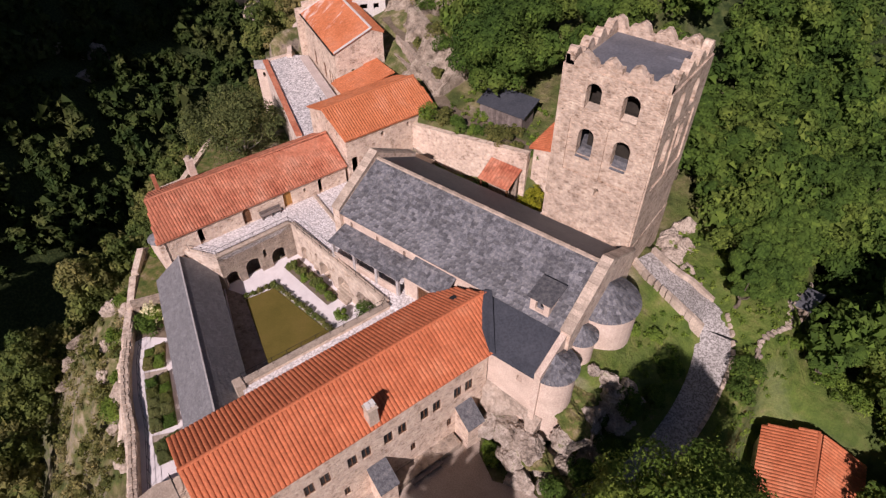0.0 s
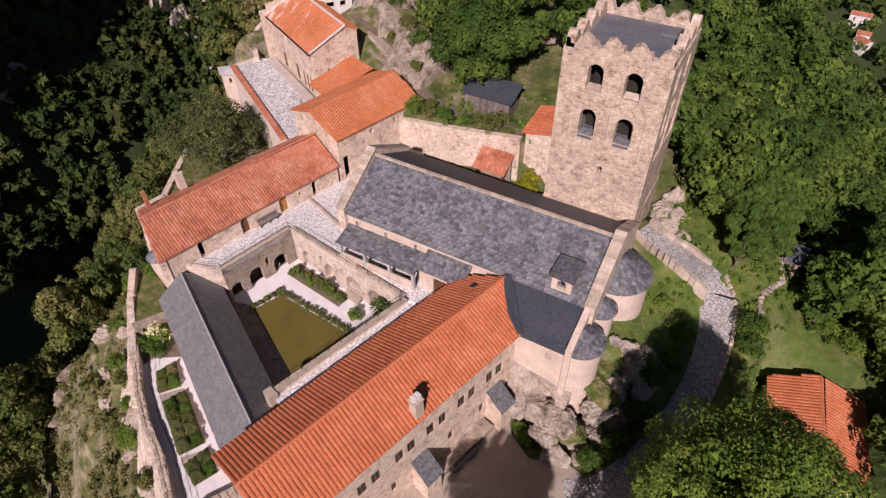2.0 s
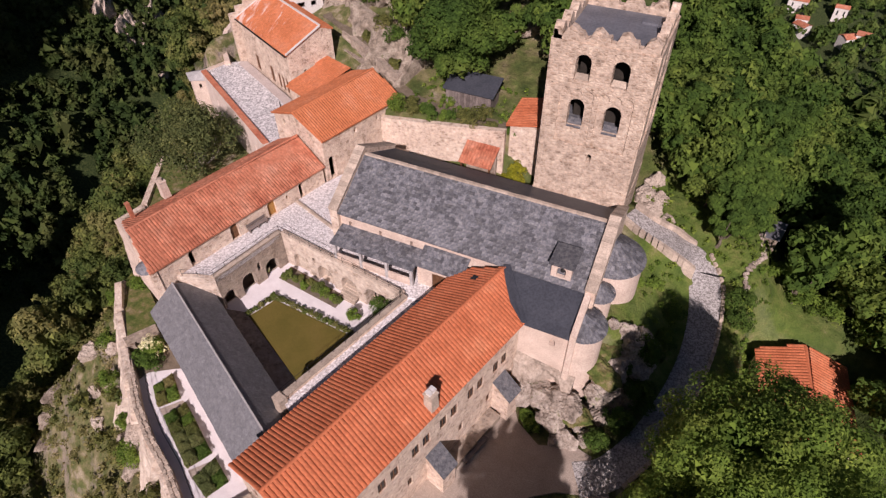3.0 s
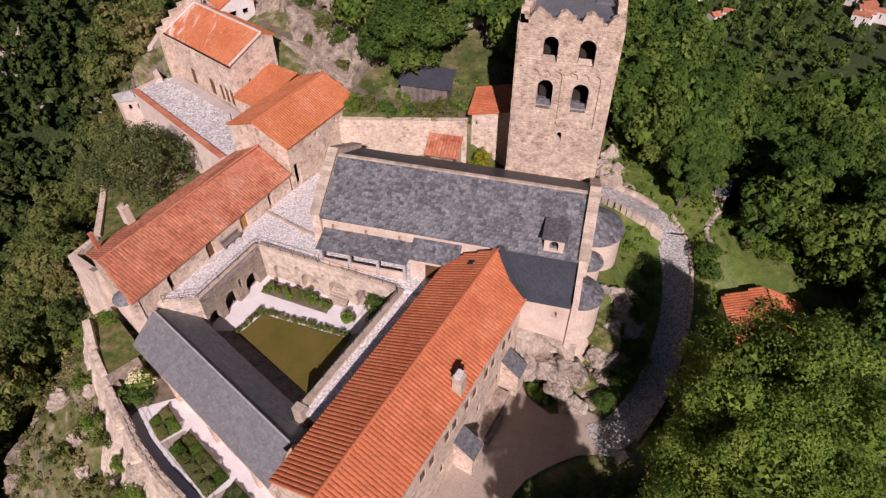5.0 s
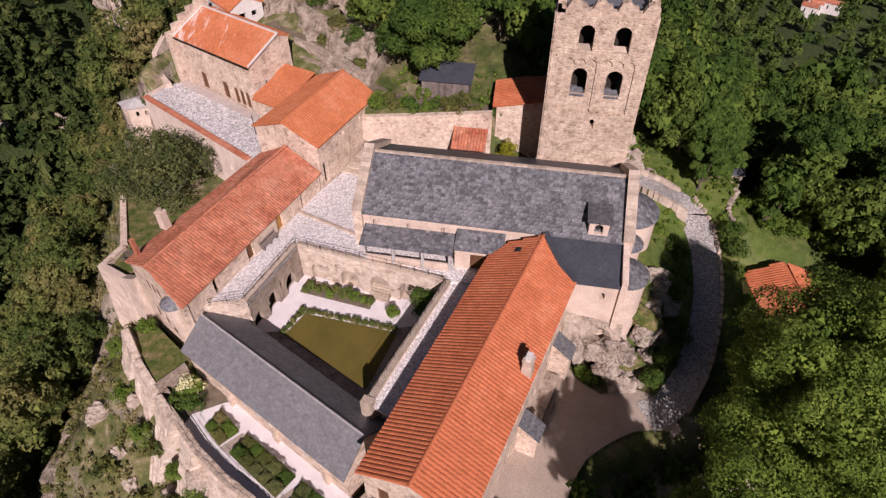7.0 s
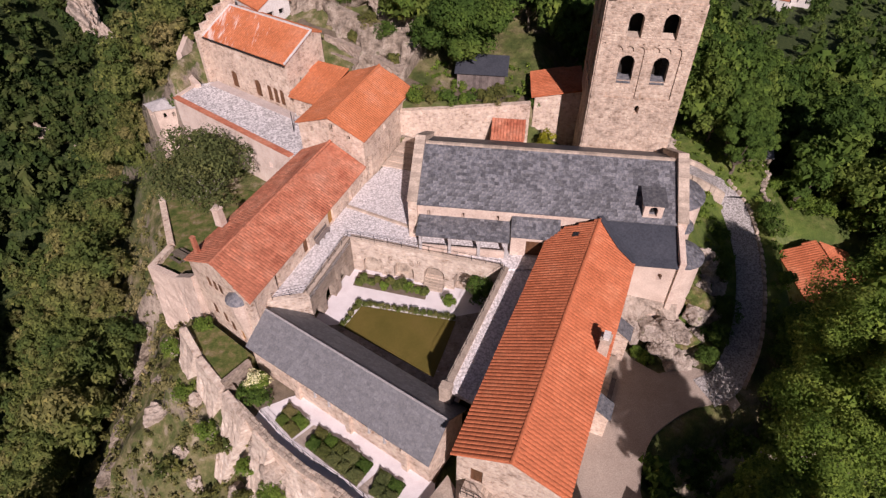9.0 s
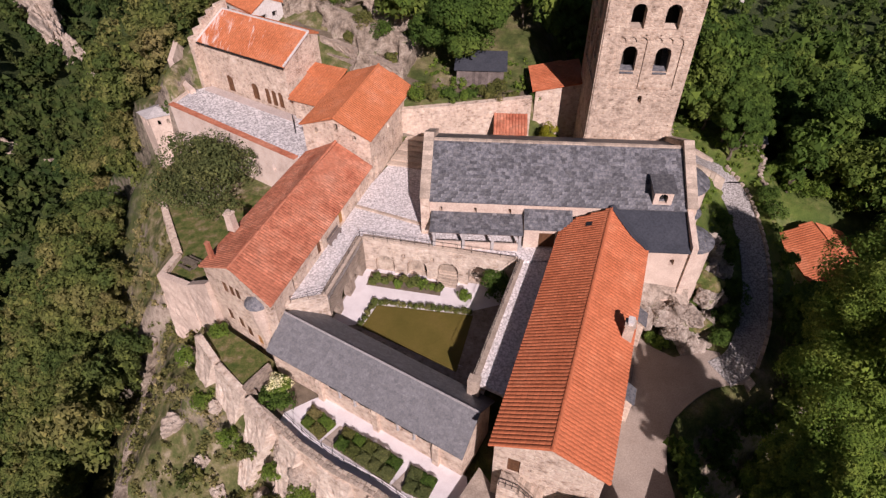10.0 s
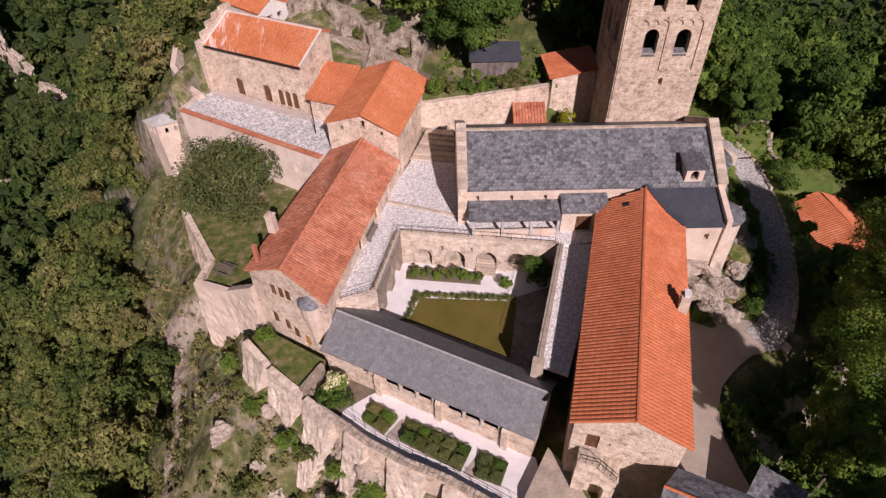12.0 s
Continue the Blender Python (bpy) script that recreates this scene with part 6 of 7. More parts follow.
# ---------------------------------------------------------------- rocks
def rock(bm, c, size, seed, turn=0.0, rough=0.32, cuts=4):
    """A broken block: a ball cut by random cleavage planes and roughened by noise at two scales."""
    ball = bmesh.new()
    bmesh.ops.create_icosphere(ball, subdivisions=cuts, radius=1.0)
    off = Vector((seed * 3.1, seed * 1.7, seed * 2.3))
    r = random.Random(seed)
    planes = [(Vector((r.gauss(0, 1), r.gauss(0, 1), r.gauss(0, 1))).normalized(), r.uniform(0.55, 0.95)) for _ in range(16)]
    m = Matrix.Rotation(turn, 3, "Z")
    at = {}
    for v in ball.verts:
        p = v.co.copy()
        k = 1.15 + rough * noise.noise(p * 1.3 + off)
        for n, d in planes:
            t = p.dot(n)
            if t > 0.05:
                k = min(k, d / t)
        k *= 1 + 0.5 * rough * noise.noise(p * 3.1 + off) + 0.35 * rough * noise.noise(p * 7.5 + off)
        q = m @ Vector((p.x * k * size[0], p.y * k * size[1], p.z * k * size[2]))
        at[v] = bm.verts.new(q * 1.12 + Vector(c))
    for f in ball.faces:
        bm.faces.new([at[v] for v in f.verts])
    ball.free()


def outcrop(name, label, spots, m, seed):
    """Rocks scattered as spots: x, y, z, size."""
    g = thing(name, label, "rock", "", "structure")
    r = random.Random(seed)
    for i, (x, y, z, s) in enumerate(spots):
        bm = bmesh.new()
        rock(bm, (x, y, z), (s * r.uniform(0.8, 1.3), s * r.uniform(0.7, 1.1), s * r.uniform(0.7, 1.2)), seed + i, r.uniform(0, 3.1))
        part("boulder", bm, m, g)
    return g


def battered(name, label, a, b, za, zb, out, drop, m, seed, rough=0.5, narrow=0.0):
    """A leaning retaining wall: a flat top edge from a to b and a rugged face that runs outwards as it falls."""
    A, B = Vector((*a, za)), Vector((*b, zb))
    way = (B - A)
    o = Vector((way.y, -way.x, 0)).normalized()
    nu, nv = max(6, int(way.length / 0.4)), 14
    bm = bmesh.new()
    grid = []
    for i in range(nu + 1):
        row = []
        for j in range(nv + 1):
            k = j / nv
            wob = noise.noise(Vector((i * 0.16, j * 0.2, seed * 3.7))) * rough * 1.2 + (0.3 - abs(noise.noise(Vector((i * 0.3, j * 0.36, seed + 9.5))))) * rough * 1.1 + noise.noise(Vector((i * 0.9, j * 1.0, seed + 4.5))) * 0.12
            side = noise.noise(Vector((j * 0.35, seed, 3))) * 0.8 * (1 if i in (0, nu) else 0) * k
            p = A + way * (0.5 + (i / nu - 0.5) * (1 - narrow * k)) + o * (out * k ** 1.2 + wob * min(1, k * 4)) + way.normalized() * side + Vector((0, 0, -drop * k + (wob * 0.3 if j else 0.05 * wob)))
            row.append(bm.verts.new(p))
        grid.append(row)
    back = [bm.verts.new(A + way * (i / nu) - o * 0.7 + Vector((0, 0, 0.02 * math.sin(i * 2)))) for i in range(nu + 1)]
    deep = [bm.verts.new(v.co + Vector((0, 0, -drop)) - o * 0.3) for v in back]
    for i in range(nu):
        bm.faces.new((back[i], back[i + 1], grid[i + 1][0], grid[i][0]))
        bm.faces.new((deep[i + 1], deep[i], grid[i][nv], grid[i + 1][nv]))
        bm.faces.new((back[i + 1], back[i], deep[i], deep[i + 1]))
        for j in range(nv):
            bm.faces.new((grid[i][j], grid[i + 1][j], grid[i + 1][j + 1], grid[i][j + 1]))
    for i in (0, nu):
        bm.faces.new([back[i]] + grid[i] + [deep[i]])
    return structure(name, bm, m, label, "wall")


def scatter(n, seed, x0, x1, y0, y1, s0, s1, keep):
    r = random.Random(seed)
    out = []
    while len(out) < n:
        x, y = r.uniform(x0, x1), r.uniform(y0, y1)
        if keep(x, y):
            s = r.uniform(s0, s1) * r.uniform(0.6, 1)
            out.append((x, y, float(land(x, y)) - 0.1 * s, s))
    return out


outcrop("chapel_rock", "broken pale rock under the chapel", scatter(30, 4, 22.5, 31.5, -8.5, 4.0, 0.7, 1.7, lambda x, y: x - 26 > -0.9 * (y + 4.5) * 0.6 - 2.2 and float(near_lane(x, y)[0]) > 2.4 and (x > 26.8 or y < -4.2)), ROCK_M, 40)
g = thing("chapel_mound", "grassy mound with rock at the foot of the apse", "mound", "", "structure")
for i, (x, y, z, s, m) in enumerate(((27.9, -1.6, 1.2, 1.9, TURF), (27.2, 0.6, 1.4, 1.7, TURF), (29.0, -0.2, 0.6, 1.7, ROCK_M), (29.3, 2.0, 0.9, 1.6, ROCK_M), (28.7, -3.4, 0.2, 1.5, ROCK_M), (26.4, -5.4, -0.2, 1.7, ROCK_M), (24.2, -5.2, -0.7, 1.6, ROCK_M), (27.2, -5.8, -0.9, 1.5, TURF), (22.6, -5.0, -0.9, 1.4, ROCK_M), (25.3, -6.7, -1.6, 1.3, ROCK_M))):
    bm = bmesh.new()
    rock(bm, (x, y, z), (s, s * 0.9, s * 0.75), 860 + i, i * 0.9, 0.34, 4)
    part("boulder", bm, m, g)
outcrop("cliff_rock", "pale broken rock on the ledges under the wall", scatter(24, 15, -30, 2, -31, -9, 0.7, 1.7, lambda x, y: 0.5 < float(gorge_side(x, y)) < 7), ROCK, 900)
rib = thing("slope_rib", "long grey rib of bare rock below the grassy slope", "rock", "", "structure")
for i in range(11):
    y = -3.5 - 2.1 * i
    x = -25.5 - 0.22 * y - 10.4 - 0.5 * math.sin(i * 1.3)
    bm = bmesh.new()
    rock(bm, (x, y, float(land(x, y)) - 0.2), (0.8, 2.1, 0.9), 930 + i, -0.15, 0.3, 3)
    part("boulder", bm, ROCK_D, rib)
outcrop("tower_rock", "pale rock outcrop beside the tower", [(27.5, 19.2, 3.6, 1.5), (28.4, 21.3, 3.3, 1.3), (26.6, 21.8, 3.8, 1.6), (29.6, 18.6, 3.6, 0.9), (28.9, 17.2, 4.3, 0.8), (27.0, 24.2, 3.5, 1.5), (31.6, 18.4, 3.2, 0.6)], ROCK, 60)
outcrop("hill_rock", "grey rock scarp above the houses", [(-6.6, 31.0, 13.8, 2.6), (-9.5, 33.5, 15.5, 3.2), (-13.0, 36.0, 16.0, 3.4), (-17.0, 35.5, 15.5, 3.0), (-6.8, 34.5, 15.5, 2.8), (-22, 38, 15.0, 3.0), (6.5, 36.0, 15.0, 2.4), (-15.0, 30.5, 11.6, 1.6)], ROCK_D, 80)
for i, (x, y, z, s) in enumerate(((-8.5, 28.0, 12.6, 1.5), (-11.5, 30.0, 13.2, 1.4), (-14.5, 33.0, 15.0, 1.7), (-6.0, 31.5, 14.5, 1.6), (-10.0, 34.5, 16.5, 1.8), (-17.5, 34.0, 15.5, 1.6), (-4.5, 28.5, 12.0, 1.3), (-7.2, 25.0, 10.8, 1.1), (-20.5, 36.5, 17.0, 1.8), (-13.0, 28.6, 11.8, 1.0))):
    bush("scarp_bush", "olive bush on the rocky scarp", x, y, z, s, s * 1.1, 560 + i, LEAF_S if i % 2 else LEAF, 900, 0.12)["group"] = "bushes on the scarp"
hp = [(10.2, 20.4), (5.0, 20.6), (0.0, 21.0), (-4.0, 22.4), (-7.5, 24.8), (-11.5, 27.2), (-16.0, 29.4), (-21.0, 31.6)]
structure("hill_path", ribbon(*finer([(x, y, float(land(x, y))) for x, y in hp], [0.9] * len(hp)), lift=0.12), EARTH, "bare earth path climbing behind the houses", "path")
for i, (x, y, s) in enumerate(((8.5, 19.4, 0.8), (3.4, 19.3, 0.9), (-0.4, 19.6, 0.8), (-2.4, 20.4, 0.9), (11.0, 19.2, 0.9), (1.8, 22.6, 1.1), (6.8, 22.2, 0.9))):
    bush("path_bush", "olive bush beside the hill path", x, y, float(land(x, y)) - 0.1, s, s, 590 + i, (LEAF_S, LEAF, LEAF_N)[i % 3], 800, 0.1)["group"] = "bushes by the hill path"
W = "battered pale rubble buttress on the cliff"
for k, (a, b_, za, zb, out, drop, nar, m) in enumerate((
        ((-22.0, -12.0), (-19.5, -14.5), 0.3, -0.1, 3.2, 7.4, 0.72, STONE_C),
        ((-19.2, -14.9), (-15.9, -17.5), -0.2, -0.6, 3.5, 8.6, 0.7, STONE_C),
        ((-15.5, -17.9), (-12.6, -20.2), -0.7, -0.9, 3.9, 8.6, 0.68, STONE_C),
        ((-11.5, -21.0), (-9.6, -22.5), -1.0, -1.1, 2.9, 7.0, 0.55, STONE_C),
        ((-7.7, -23.5), (-4.6, -25.1), -1.2, -1.2, 2.9, 7.5, 0.5, STONE_C),
        ((-3.0, -25.9), (-0.6, -27.2), -1.2, -1.3, 2.5, 8.0, 0.2, STONE_C),
        ((0.8, -28.0), (3.4, -29.6), -1.3, -1.3, 2.4, 8.0, 0.2, STONE_C))):
    battered("cliff_wall", W, a, b_, za, zb, out, drop, m, k + 1, 0.07, nar)
bush("cliff_bush", "round green bush between the buttresses", -9.4, -24.6, -6.6, 1.5, 2.6, 63, LEAF_N, 1500, 0.1)
for i, (x, y, z, r) in enumerate(((-20.9, -15.9, -5.4, 1.2), (-22.9, -13.6, -5.2, 1.0), (-17.3, -19.4, -6.0, 1.3), (-15.9, -20.6, -6.4, 1.0), (-12.7, -22.4, -6.2, 1.1), (-5.0, -27.0, -6.6, 1.3), (-24.6, -11.2, -4.8, 1.2))):
    bush("recess_bush", "green scrub bush in a recess of the cliff wall", x, y, z, r, r * 1.7, 660 + i, LEAF_S if i % 2 else LEAF_N, 900, 0.1)["group"] = "bushes in the recesses"
bush("cliff_bush", "low green bush at the foot of a buttress", -12.4, -24.4, -8.0, 1.2, 1.6, 64, LEAF_S, 1000, 0.1)
battered("cliff_base", "rough stone wall under the grass plot", (-22.6, -11.3), (-15.2, -17.3), -0.5, -0.9, 0.3, 4.0, STONE_D, 21, 0.2)
battered("chapel_base", "sloping rendered foot of the chapel wall", (20.4, -3.7), (26.3, -3.85), 2.6, 1.6, 1.6, 6.0, ROCK, 23, 1.3)
battered("hill_scarp", "rugged rock slope behind the upper houses", (-18.0, 32.5), (-4.0, 26.5), 15.5, 13.0, 6.5, 6.0, ROCK_D, 31, 1.3)
battered("hill_scarp", "rugged rock slope behind the upper houses", (-27.0, 39.5), (-15.0, 33.5), 18.0, 16.0, 7.5, 8.0, ROCK_D, 33, 1.4)
battered("scarp_path_wall", "low stone parapet of the path on the scarp", (-17.0, 28.6), (-5.8, 23.4), 12.6, 11.0, 0.5, 2.5, STONE_D, 35, 0.15)
battered("scarp_path_wall", "low stone parapet of the path on the scarp", (-15.8, 26.8), (-11.0, 24.9), 11.0, 10.4, 0.4, 2.5, STONE_D, 36, 0.15)
battered("outer_yard_wall", "pale rendered wall round the grassy outer yard", (-28.0, -5.6), (-24.2, -7.0), 1.9, 1.9, 0.8, 9.0, PLASTER, 7, 0.12)
battered("outer_yard_wall", "pale rendered wall joining the stone house", (-24.2, -7.0), (-20.9, -8.9), 2.2, 4.6, 0.6, 9.0, PLASTER, 8, 0.1)
battered("outer_yard_wall", "old stone wall on the edge of the outer yard", (-33.0, 6.5), (-27.6, -2.0), 1.5, 1.7, 0.6, 7.0, STONE, 9, 0.2)
battered("outer_yard_wall", "old stone wall on the edge of the outer yard", (-27.6, -2.0), (-28.0, -5.6), 1.7, 1.9, 0.5, 7.0, STONE, 10, 0.2)
for k, (a, b_, za, zb) in enumerate((((-33.4, 23.4), (-36.4, 26.2), 7.2, 7.4), ((-36.4, 26.2), (-38.8, 29.8), 7.4, 8.1), ((-38.8, 29.8), (-39.6, 34.5), 8.1, 8.8))):
    battered("ruined_wall", "curved pale ruined wall beside the tall house", a, b_, za, zb, 1.6, 6.0, PLASTER, 50 + k, 0.35)
bush("rock_bush", "dark evergreen bush on the rock below the ruined wall", -37.2, 24.2, 2.6, 2.2, 4.2, 61, LEAF, 2600, 0.13)
structure("outer_yard_lawn", prism(bmesh.new(), [(-27.9, -5.3), (-24.3, -6.6), (-21.3, -8.4), (-16.5, 8.5), (-24.0, 9.0), (-32.4, 6.3), (-27.0, -2.0)], -6, 1.25), TURF, "small grassy yard beside the house", "lawn")
structure("outer_lawn", prism(bmesh.new(), [(-22.2, -11.2), (-15.4, -16.9), (-14.2, -14.8), (-13.9, -13.6), (-20.5, -9.6)], -7, -0.6), TURF, "rough green grass plot under the house", "lawn")
structure("plot_wall", wall(bmesh.new(), (-15.5, -17.1), (-13.9, -14.4), [(0, -3), (3.13, -3), (3.13, -0.1), (0, -0.1)], (), 0.4), STONE_D, "low stone wall beside the grass plot", "wall")
structure("shrub_bed", prism(bmesh.new(), [(-14.8, -17.2), (-12.2, -19.15), (-11.85, -18.25), (-9.65, -16.75), (-8.7, -15.9), (-13.4, -13.9)], -4, -1.79), EARTH, "earth bed with flowering shrub", "bed")
picnic = thing("picnic_table", "dark wooden picnic table on the grass", "table")
f = pose(-25.4, -3.4, 1.25, 0, 0, -25)
part("tabletop", one_box(-0.9, -0.4, 0.7, 0.9, 0.4, 0.76, f), BARK, picnic)
for y in (-0.75, 0.75):
    part("seat", one_box(-0.9, y - 0.14, 0.42, 0.9, y + 0.14, 0.47, f), BARK, picnic)
for x in (-0.65, 0.65):
    part("trestle", box(one_box(x - 0.05, -0.8, 0.34, x + 0.05, 0.8, 0.42, f), x - 0.06, -0.3, 0, x + 0.06, 0.3, 0.7, f), BARK, picnic)

# ---------------------------------------------------------------- planting in the garden and the cloister
def clipped(corners, z, h, seed, m, n=1300, size=0.07):
    """A low clipped clump that fills four corners, rounded at its edges."""
    rs = np.random.RandomState(seed)
    q = [np.array(p) for p in corners]
    u, v = rs.uniform(-0.02, 1.02, n), rs.uniform(-0.02, 1.02, n)
    side = rs.uniform(0, 1, n) < 0.4
    u[side] = np.where(rs.uniform(0, 1, side.sum()) < 0.5, np.round(u[side]), u[side])
    p = (q[0] * (1 - u)[:, None] + q[1] * u[:, None]) * (1 - v)[:, None] + (q[3] * (1 - u)[:, None] + q[2] * u[:, None]) * v[:, None]
    edge = np.minimum(np.minimum(u, 1 - u), np.minimum(v, 1 - v)).clip(0, 0.25) / 0.25
    top = h * (0.62 + 0.38 * np.sqrt(edge)) + 0.1 * np.sin(u * 7 + seed) * np.sin(v * 6 + seed)
    hz = np.where(side & (edge < 0.1), top * rs.uniform(0, 1, n), top + rs.normal(0, 0.03, n))
    co = np.column_stack([p, z + hz])
    nor = np.column_stack([(u - 0.5) * (1 - edge), (v - 0.5) * (1 - edge), 0.4 + edge])
    co = leaf_cards(co, nor, np.full(n, size), rs)
    return quad_mesh("planting", co, leaves_for(len(co) // 3), m)


def bed(corners, seed, patches, label):
    g = thing("herb_bed", label, "bed", "beds in the garden")
    part("soil", prism(bmesh.new(), corners, -2.0, -1.7), EARTH, g)
    r = random.Random(seed)
    a, b_, c, d = (Vector(p) for p in corners)
    for i in range(patches[0]):
        for j in range(patches[1]):
            def at(u, v):
                u, v = (i + u) / patches[0], (j + v) / patches[1]
                return a.lerp(b_, u).lerp(d.lerp(c, u), v)
            o = clipped([at(u, v) for u, v in ((0, 0), (1, 0), (1, 1), (0, 1))], -1.75, r.uniform(0.35, 0.75), seed * 10 + i * 3 + j, r.choice((LEAF, LEAF_N, LEAF_S, LEAF_S, LEAF_B)))
            o.parent = g
    return g


bed([(-10.0, -19.4), (-8.1, -20.8), (-6.9, -19.2), (-9.4, -17.5)], 1, (2, 2), "square herb bed with clipped green planting")
bed([(-6.6, -21.5), (-1.5, -24.3), (-0.5, -22.3), (-6.0, -19.4)], 2, (5, 2), "long herb bed with mixed green planting")
bed([(-0.3, -24.8), (1.7, -25.6), (2.5, -23.7), (0.2, -22.6)], 3, (2, 2), "square herb bed with low green planting")
for a, b_ in (((-7.9, -20.9), (-6.7, -21.5), ), ((-1.3, -24.4), (-0.4, -24.9))):
    c, d = (b_[0] + 0.7, b_[1] + 2.1), (a[0] + 1.3, a[1] + 1.6)
    structure("bed_path", prism(bmesh.new(), [a, b_, c, d], -2.0, -1.77), YARD, "short earth path between the beds", "path")
bush("flowering_shrub", "tall shrub with cream blossom by the gallery", -12.7, -16.3, -1.8, 1.25, 2.6, 41, FLOWER, 520, 0.1)
bush("shrub", "leafy green shrub by the gallery", -12.7, -16.35, -1.8, 1.3, 2.4, 42, LEAF_N, 1300, 0.11)
bush("shrub", "low dark green shrub on the bed", -12.4, -17.5, -1.8, 1.25, 1.0, 43, LEAF, 900, 0.11)
bush("shrub", "low dark green shrub on the bed", -13.6, -16.9, -1.8, 0.9, 0.9, 44, LEAF, 700, 0.11)
bush("shrub", "bright green shrub on the grass plot", -20.0, -10.9, -0.7, 1.1, 0.8, 45, LEAF_N, 700, 0.1)
structure("border_bed", prism(bmesh.new(), [(-6.4, -1.75), (-6.6, -3.7), (1.3, -4.75), (1.4, -2.95)], -0.3, 0.0), EARTH, "narrow earth border under the cloister wall", "bed")
r = random.Random(4)
for i in range(12):
    k = i / 11
    x, y = -5.9 + 7.0 * k + r.uniform(-0.15, 0.15), -3.05 - 0.95 * k
    bush("border_plant", "leafy border plant with pale flowers", x, y + r.uniform(-0.4, 0.4), -0.1, r.uniform(0.35, 0.7), r.uniform(0.35, 1.2), 300 + i, r.choice((LEAF_W, LEAF_S, LEAF_N)), 420, 0.12)["group"] = "border plants"
bush("shrub", "rounded bright shrub by the stair", 3.8, -5.2, -0.1, 0.8, 1.6, 46, LEAF_N, 700, 0.09)
bush("shrub", "large dark shrub in the cloister corner", 7.0, -4.6, -0.1, 1.6, 2.9, 47, LEAF, 1900, 0.11)
for i in range(22):
    k = i / 21
    if k < 0.8:
        q = lerp((-5.3, -6.2), (4.9, -6.95), k / 0.8)
    else:
        q = lerp((-5.3, -6.2), (-6.2, -9.1), (k - 0.8) / 0.2)
    bush("hedge_plant", "low straggling hedge plant round the lawn", q[0], q[1], -0.1, 0.38, r.uniform(0.4, 0.75), 340 + i, r.choice((LEAF_W, LEAF_S, LEAF_G)), 150, 0.09)["group"] = "hedge round the lawn"
for i, (x, y, s, m) in enumerate(((-3.3, 18.2, 1.3, LEAF_N), (-1.2, 18.6, 1.0, LEAF_S), (0.8, 18.9, 1.0, LEAF), (6.6, 19.6, 1.5, LEAF_S), (5.0, 19.4, 1.0, LEAF_S), (2.6, 19.0, 0.8, LEAF_N), (-2.6, 15.4, 0.8, LEAF_N), (3.2, 15.8, 0.8, LEAF_N), (5.2, 16.2, 0.7, LEAF), (13.6, 16.4, 0.7, LEAF_Y))):
    bush("shrub", "green shrub by the retaining wall", x, y, float(land(x, y)) - 0.1, s, s * 1.3, 400 + i, m, 900, 0.11)["group"] = "shrubs behind the church"
for i, (x, y, s) in enumerate(((24.0, -7.2, 0.9), (23.0, -6.6, 0.7), (28.9, 8.0, 0.6), (30.5, 9.5, 0.8), (33.2, 8.2, 1.2), (33.0, 5.5, 1.1), (32.2, 2.5, 1.3), (38.6, 11.5, 1.4), (39.0, 9.4, 1.4), (32.0, -0.5, 1.2))):
    bush("shrub", "green shrub on the bank by the lane", x, y, float(land(x, y)) - 0.1, s, s * 1.2, 420 + i, LEAF_N if i < 4 else LEAF, 800, 0.12)["group"] = "shrubs by the lane"

for i, (x, y, s) in enumerate(((45.5, 18.5, 1.6), (48.0, 17.8, 1.8), (43.8, 20.5, 1.4), (51.5, 16.8, 1.8), (41.6, 18.5, 1.0), (52.8, 12.0, 1.8), (39.4, 3.5, 1.0), (40.0, 0.0, 1.2))):
    bush("shrub", "bright green shrub near the lane house", x, y, float(land(x, y)) - 0.1, s, s * 1.3, 460 + i, LEAF_N, 900, 0.14)["group"] = "shrubs near the lane house"
tree("red_tree", "small tree with dark red leaves beside the lane house", 45.4, -1.2, float(land(45.4, -1.2)), 2.4, 7.5, 480, RED, n=5000, size=0.15, lumps=12, trunk=0.15)
# bushes added to deepen the tree shadow on the lane bank
for i, (x, y, s) in enumerate(((31.6, 2.2, 1.5), (32.4, -1.6, 1.7), (31.2, -4.4, 1.5), (29.6, -6.6, 1.2), (33.0, 4.8, 1.2), (30.2, 0.2, 1.2), (38.2, -2.5, 1.8), (37.6, -6.0, 2.0), (36.4, -9.0, 1.8))):
    bush("lane_bush", "leafy bush added to darken the shaded bank above the lane", x, y, float(land(x, y)) - 0.2, s, s * 1.5, 620 + i, LEAF, 1300, 0.11)["group"] = "bushes on the lane bank"
# dry wall on the bank
g = thing("dry_stone_wall", "low dry stone wall on the grassy bank", "wall", "", "structure")
r = random.Random(12)
for i in range(26):
    x, y = lerp((40.6, 27.5), (39.0, 13.5), i / 25)
    x += 0.5 * math.sin(i * 0.5)
    bm = bmesh.new()
    rock(bm, (x, y, float(land(x, y)) + 0.12), (0.34, 0.42, 0.3), 500 + i, r.uniform(0, 3), 0.3, 2)
    part("stone", bm, ROCK, g)
# crags across the gorge
def crag(label, spots, m, seed):
    """A rib of leaning slabs: x, y, z, length, width, height, turn."""
    g = thing("crag", label, "rock", "", "structure")
    for i, (x, y, z, a, b, c, turn) in enumerate(spots):
        bm = bmesh.new()
        rock(bm, (x, y, z), (a, b, c), seed + i, math.radians(turn), 0.38, 5)
        part("slab", bm, m, g)


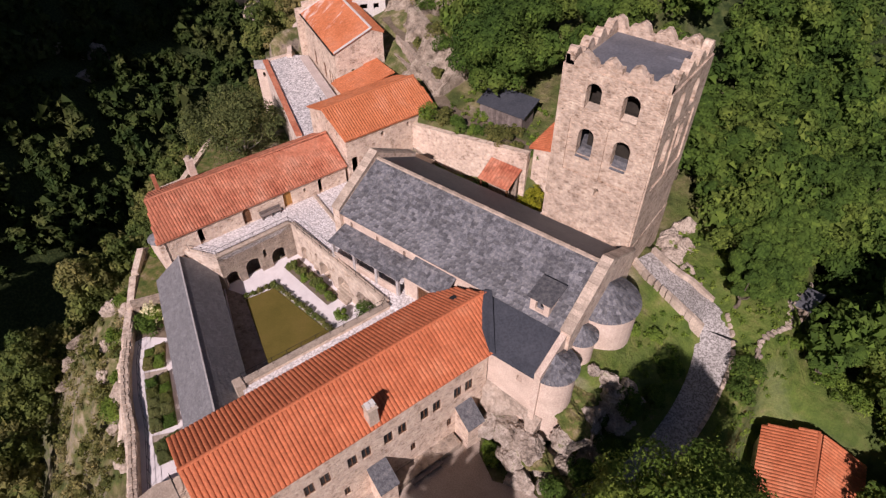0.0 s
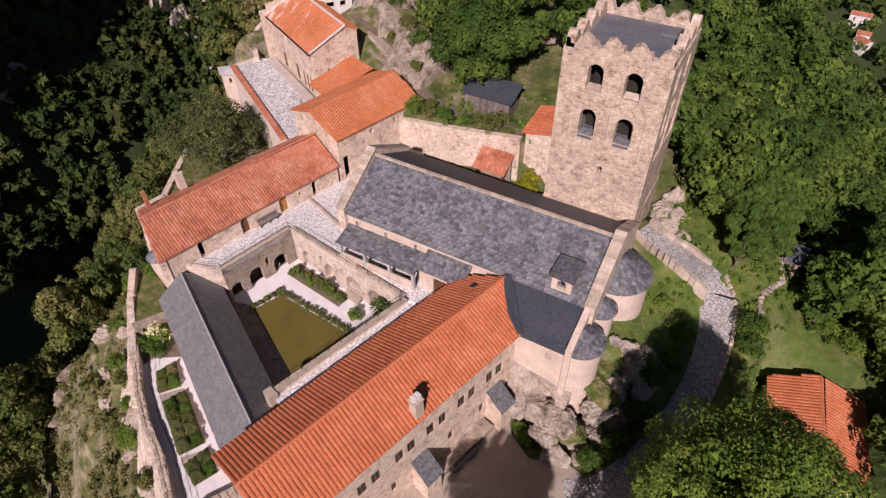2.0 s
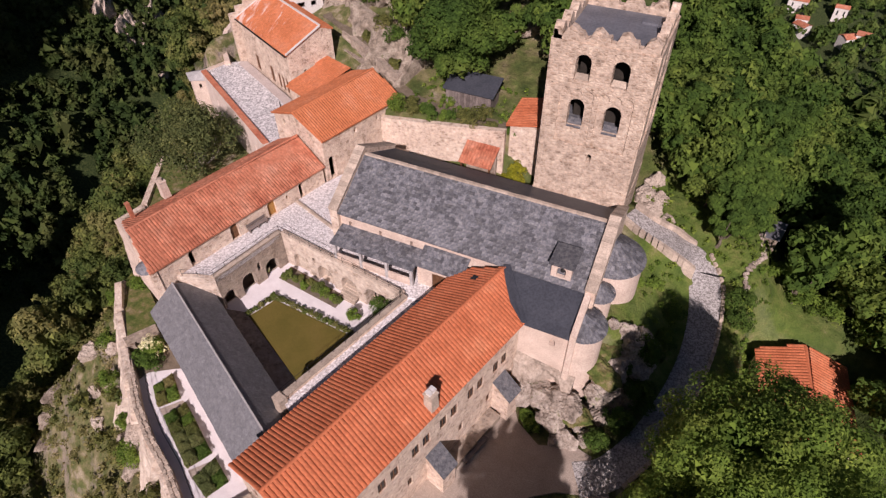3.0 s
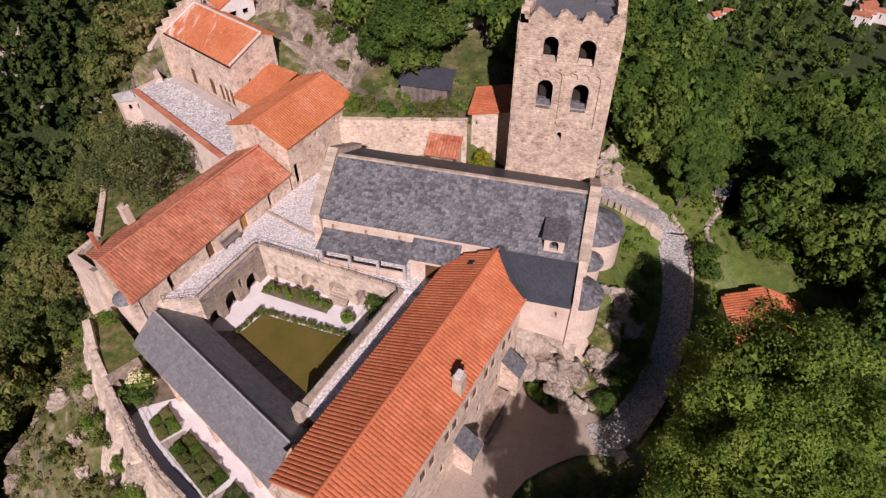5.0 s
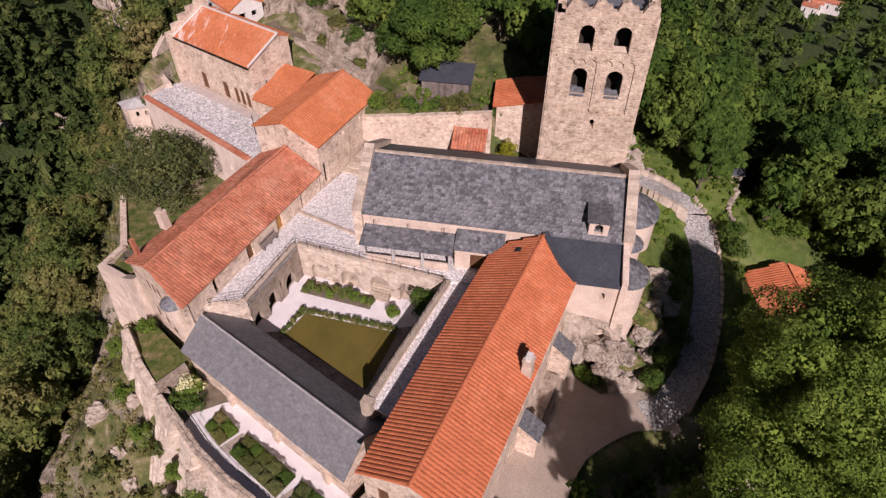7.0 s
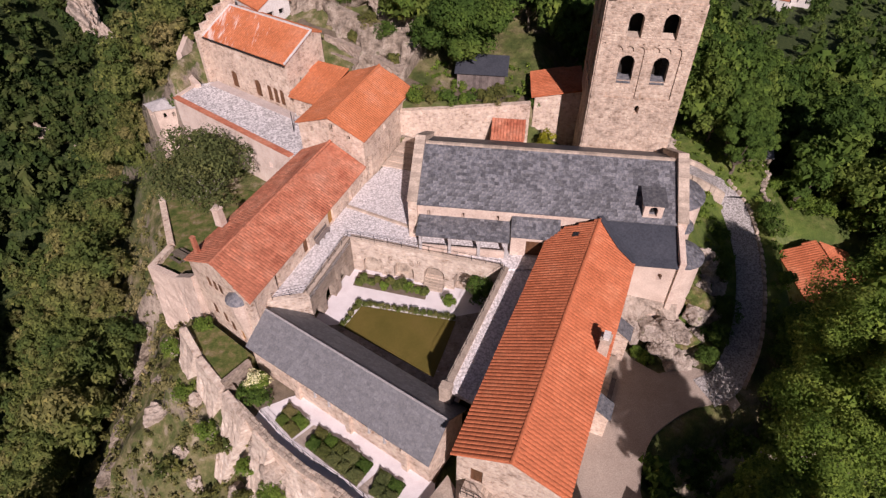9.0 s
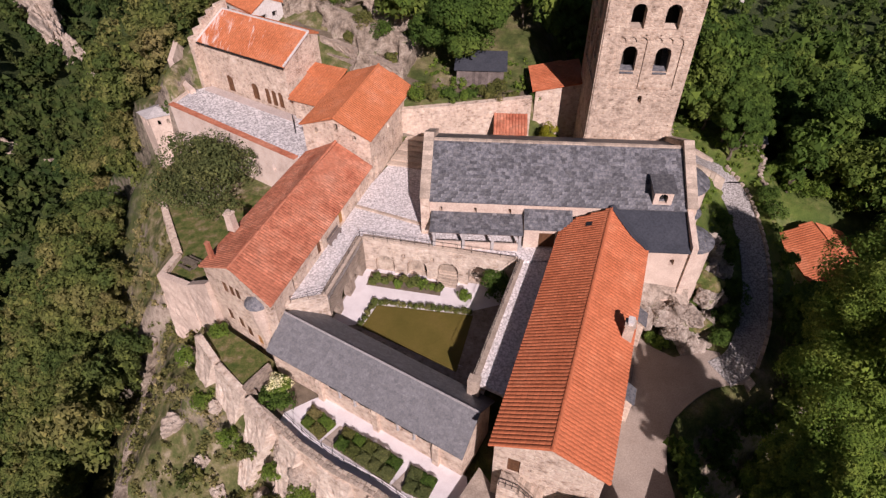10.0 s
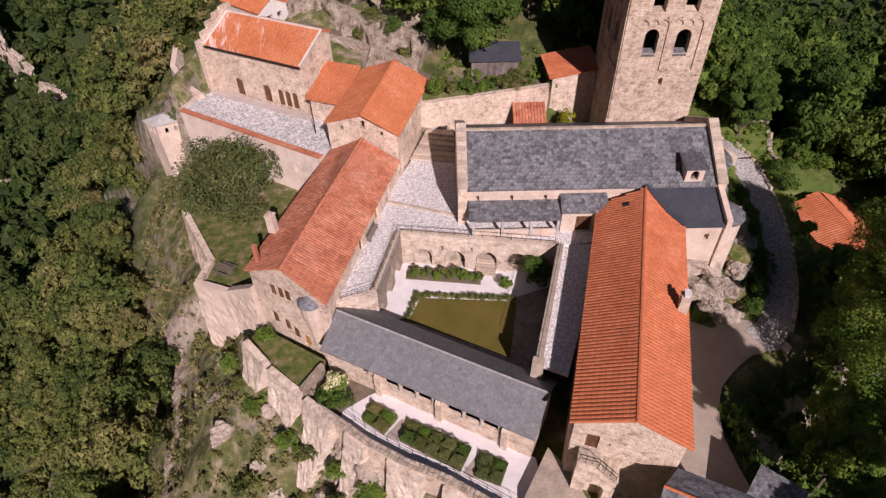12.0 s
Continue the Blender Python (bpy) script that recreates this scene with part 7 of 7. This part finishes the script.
crag("tall pale grey rock rib among the trees of the gorge", [(-398, 455, -158, 34, 13, 30, -35), (-372, 434, -172, 30, 11, 26, -42), (-344, 412, -184, 22, 9, 18, -40), (-300, 374, -184, 22, 7, 10, -40)], ROCK, 720)
crag("brown broken rock bank among the trees", [(-306, 254, -168, 15, 7, 9, -15), (-284, 246, -172, 14, 7, 8, -10), (-262, 246, -176, 11, 6, 7, 0)], ROCK_D, 730)
crag("pale rock cliff across the gorge", [(-358, 234, -126, 24, 10, 26, -55), (-342, 238, -140, 18, 9, 20, -50), (-352, 266, -140, 16, 8, 20, -60), (-322, 232, -156, 16, 8, 11, -40)], ROCK, 740)
crag("thin broken rock ledges on the shaded cliff", [(-333, 88, -101, 9, 3, 5, 60), (-331, 108, -108, 10, 3, 6, 70), (-328, 114, -117, 9, 3, 5, 75), (-322, 98, -117, 8, 3, 4, 70)], ROCK, 750)
for k, (a, b_, za, zb, out, drop) in enumerate((((-39.6, 4.5), (-41.2, -2.5), -17.0, -24.5, 3.0, 7.0), ((-41.2, -3.2), (-42.2, -11.0), -25.5, -36.0, 3.2, 8.0), ((-46.5, 19.5), (-50.5, 10.0), -15.5, -22.5, 3.4, 6.5), ((-35.5, -2.0), (-37.0, -8.5), -13.5, -20.0, 2.6, 5.0))):
    battered("rock_rib", "grey weathered rock face on the slope above the gorge", a, b_, za, zb, out, drop, ROCK_D, 70 + k, 1.1, 0.25)


def village_house(x, y, w, d, h, turn, label):
    z = float(land(x, y))
    t = thing("village_house", label, "house", "houses of the far village")
    t.matrix_basis = pose(x, y, z, 0, 0, turn)
    part("wall", one_box(-w / 2, -d / 2, -3, w / 2, d / 2, h), PAINT, t)
    part("roof", slab(slab(bmesh.new(), [(-w / 2 - 0.5, -d / 2 - 0.5, h), (w / 2 + 0.5, -d / 2 - 0.5, h), (w / 2 + 0.5, 0, h + d * 0.22), (-w / 2 - 0.5, 0, h + d * 0.22)], 0.2), [(-w / 2 - 0.5, 0, h + d * 0.22), (w / 2 + 0.5, 0, h + d * 0.22), (w / 2 + 0.5, d / 2 + 0.5, h), (-w / 2 - 0.5, d / 2 + 0.5, h)], 0.2), TILE_OLD, t)
    for k in (-0.25, 0.25):
        part("window", one_box(w * k - 0.6, -d / 2 - 0.05, h * 0.45, w * k + 0.6, -d / 2 + 0.1, h * 0.8), GLASS, t)


for cx, cy, n, sd in ((110, 572, 6, 1), (268, 600, 9, 2)):
    r = random.Random(sd)
    for i in range(n):
        village_house(cx + r.uniform(-34, 34), cy + r.uniform(-30, 30), r.uniform(10, 18), r.uniform(8, 11), r.uniform(8, 12), r.uniform(-40, 40), "white village house with a red tiled roof")
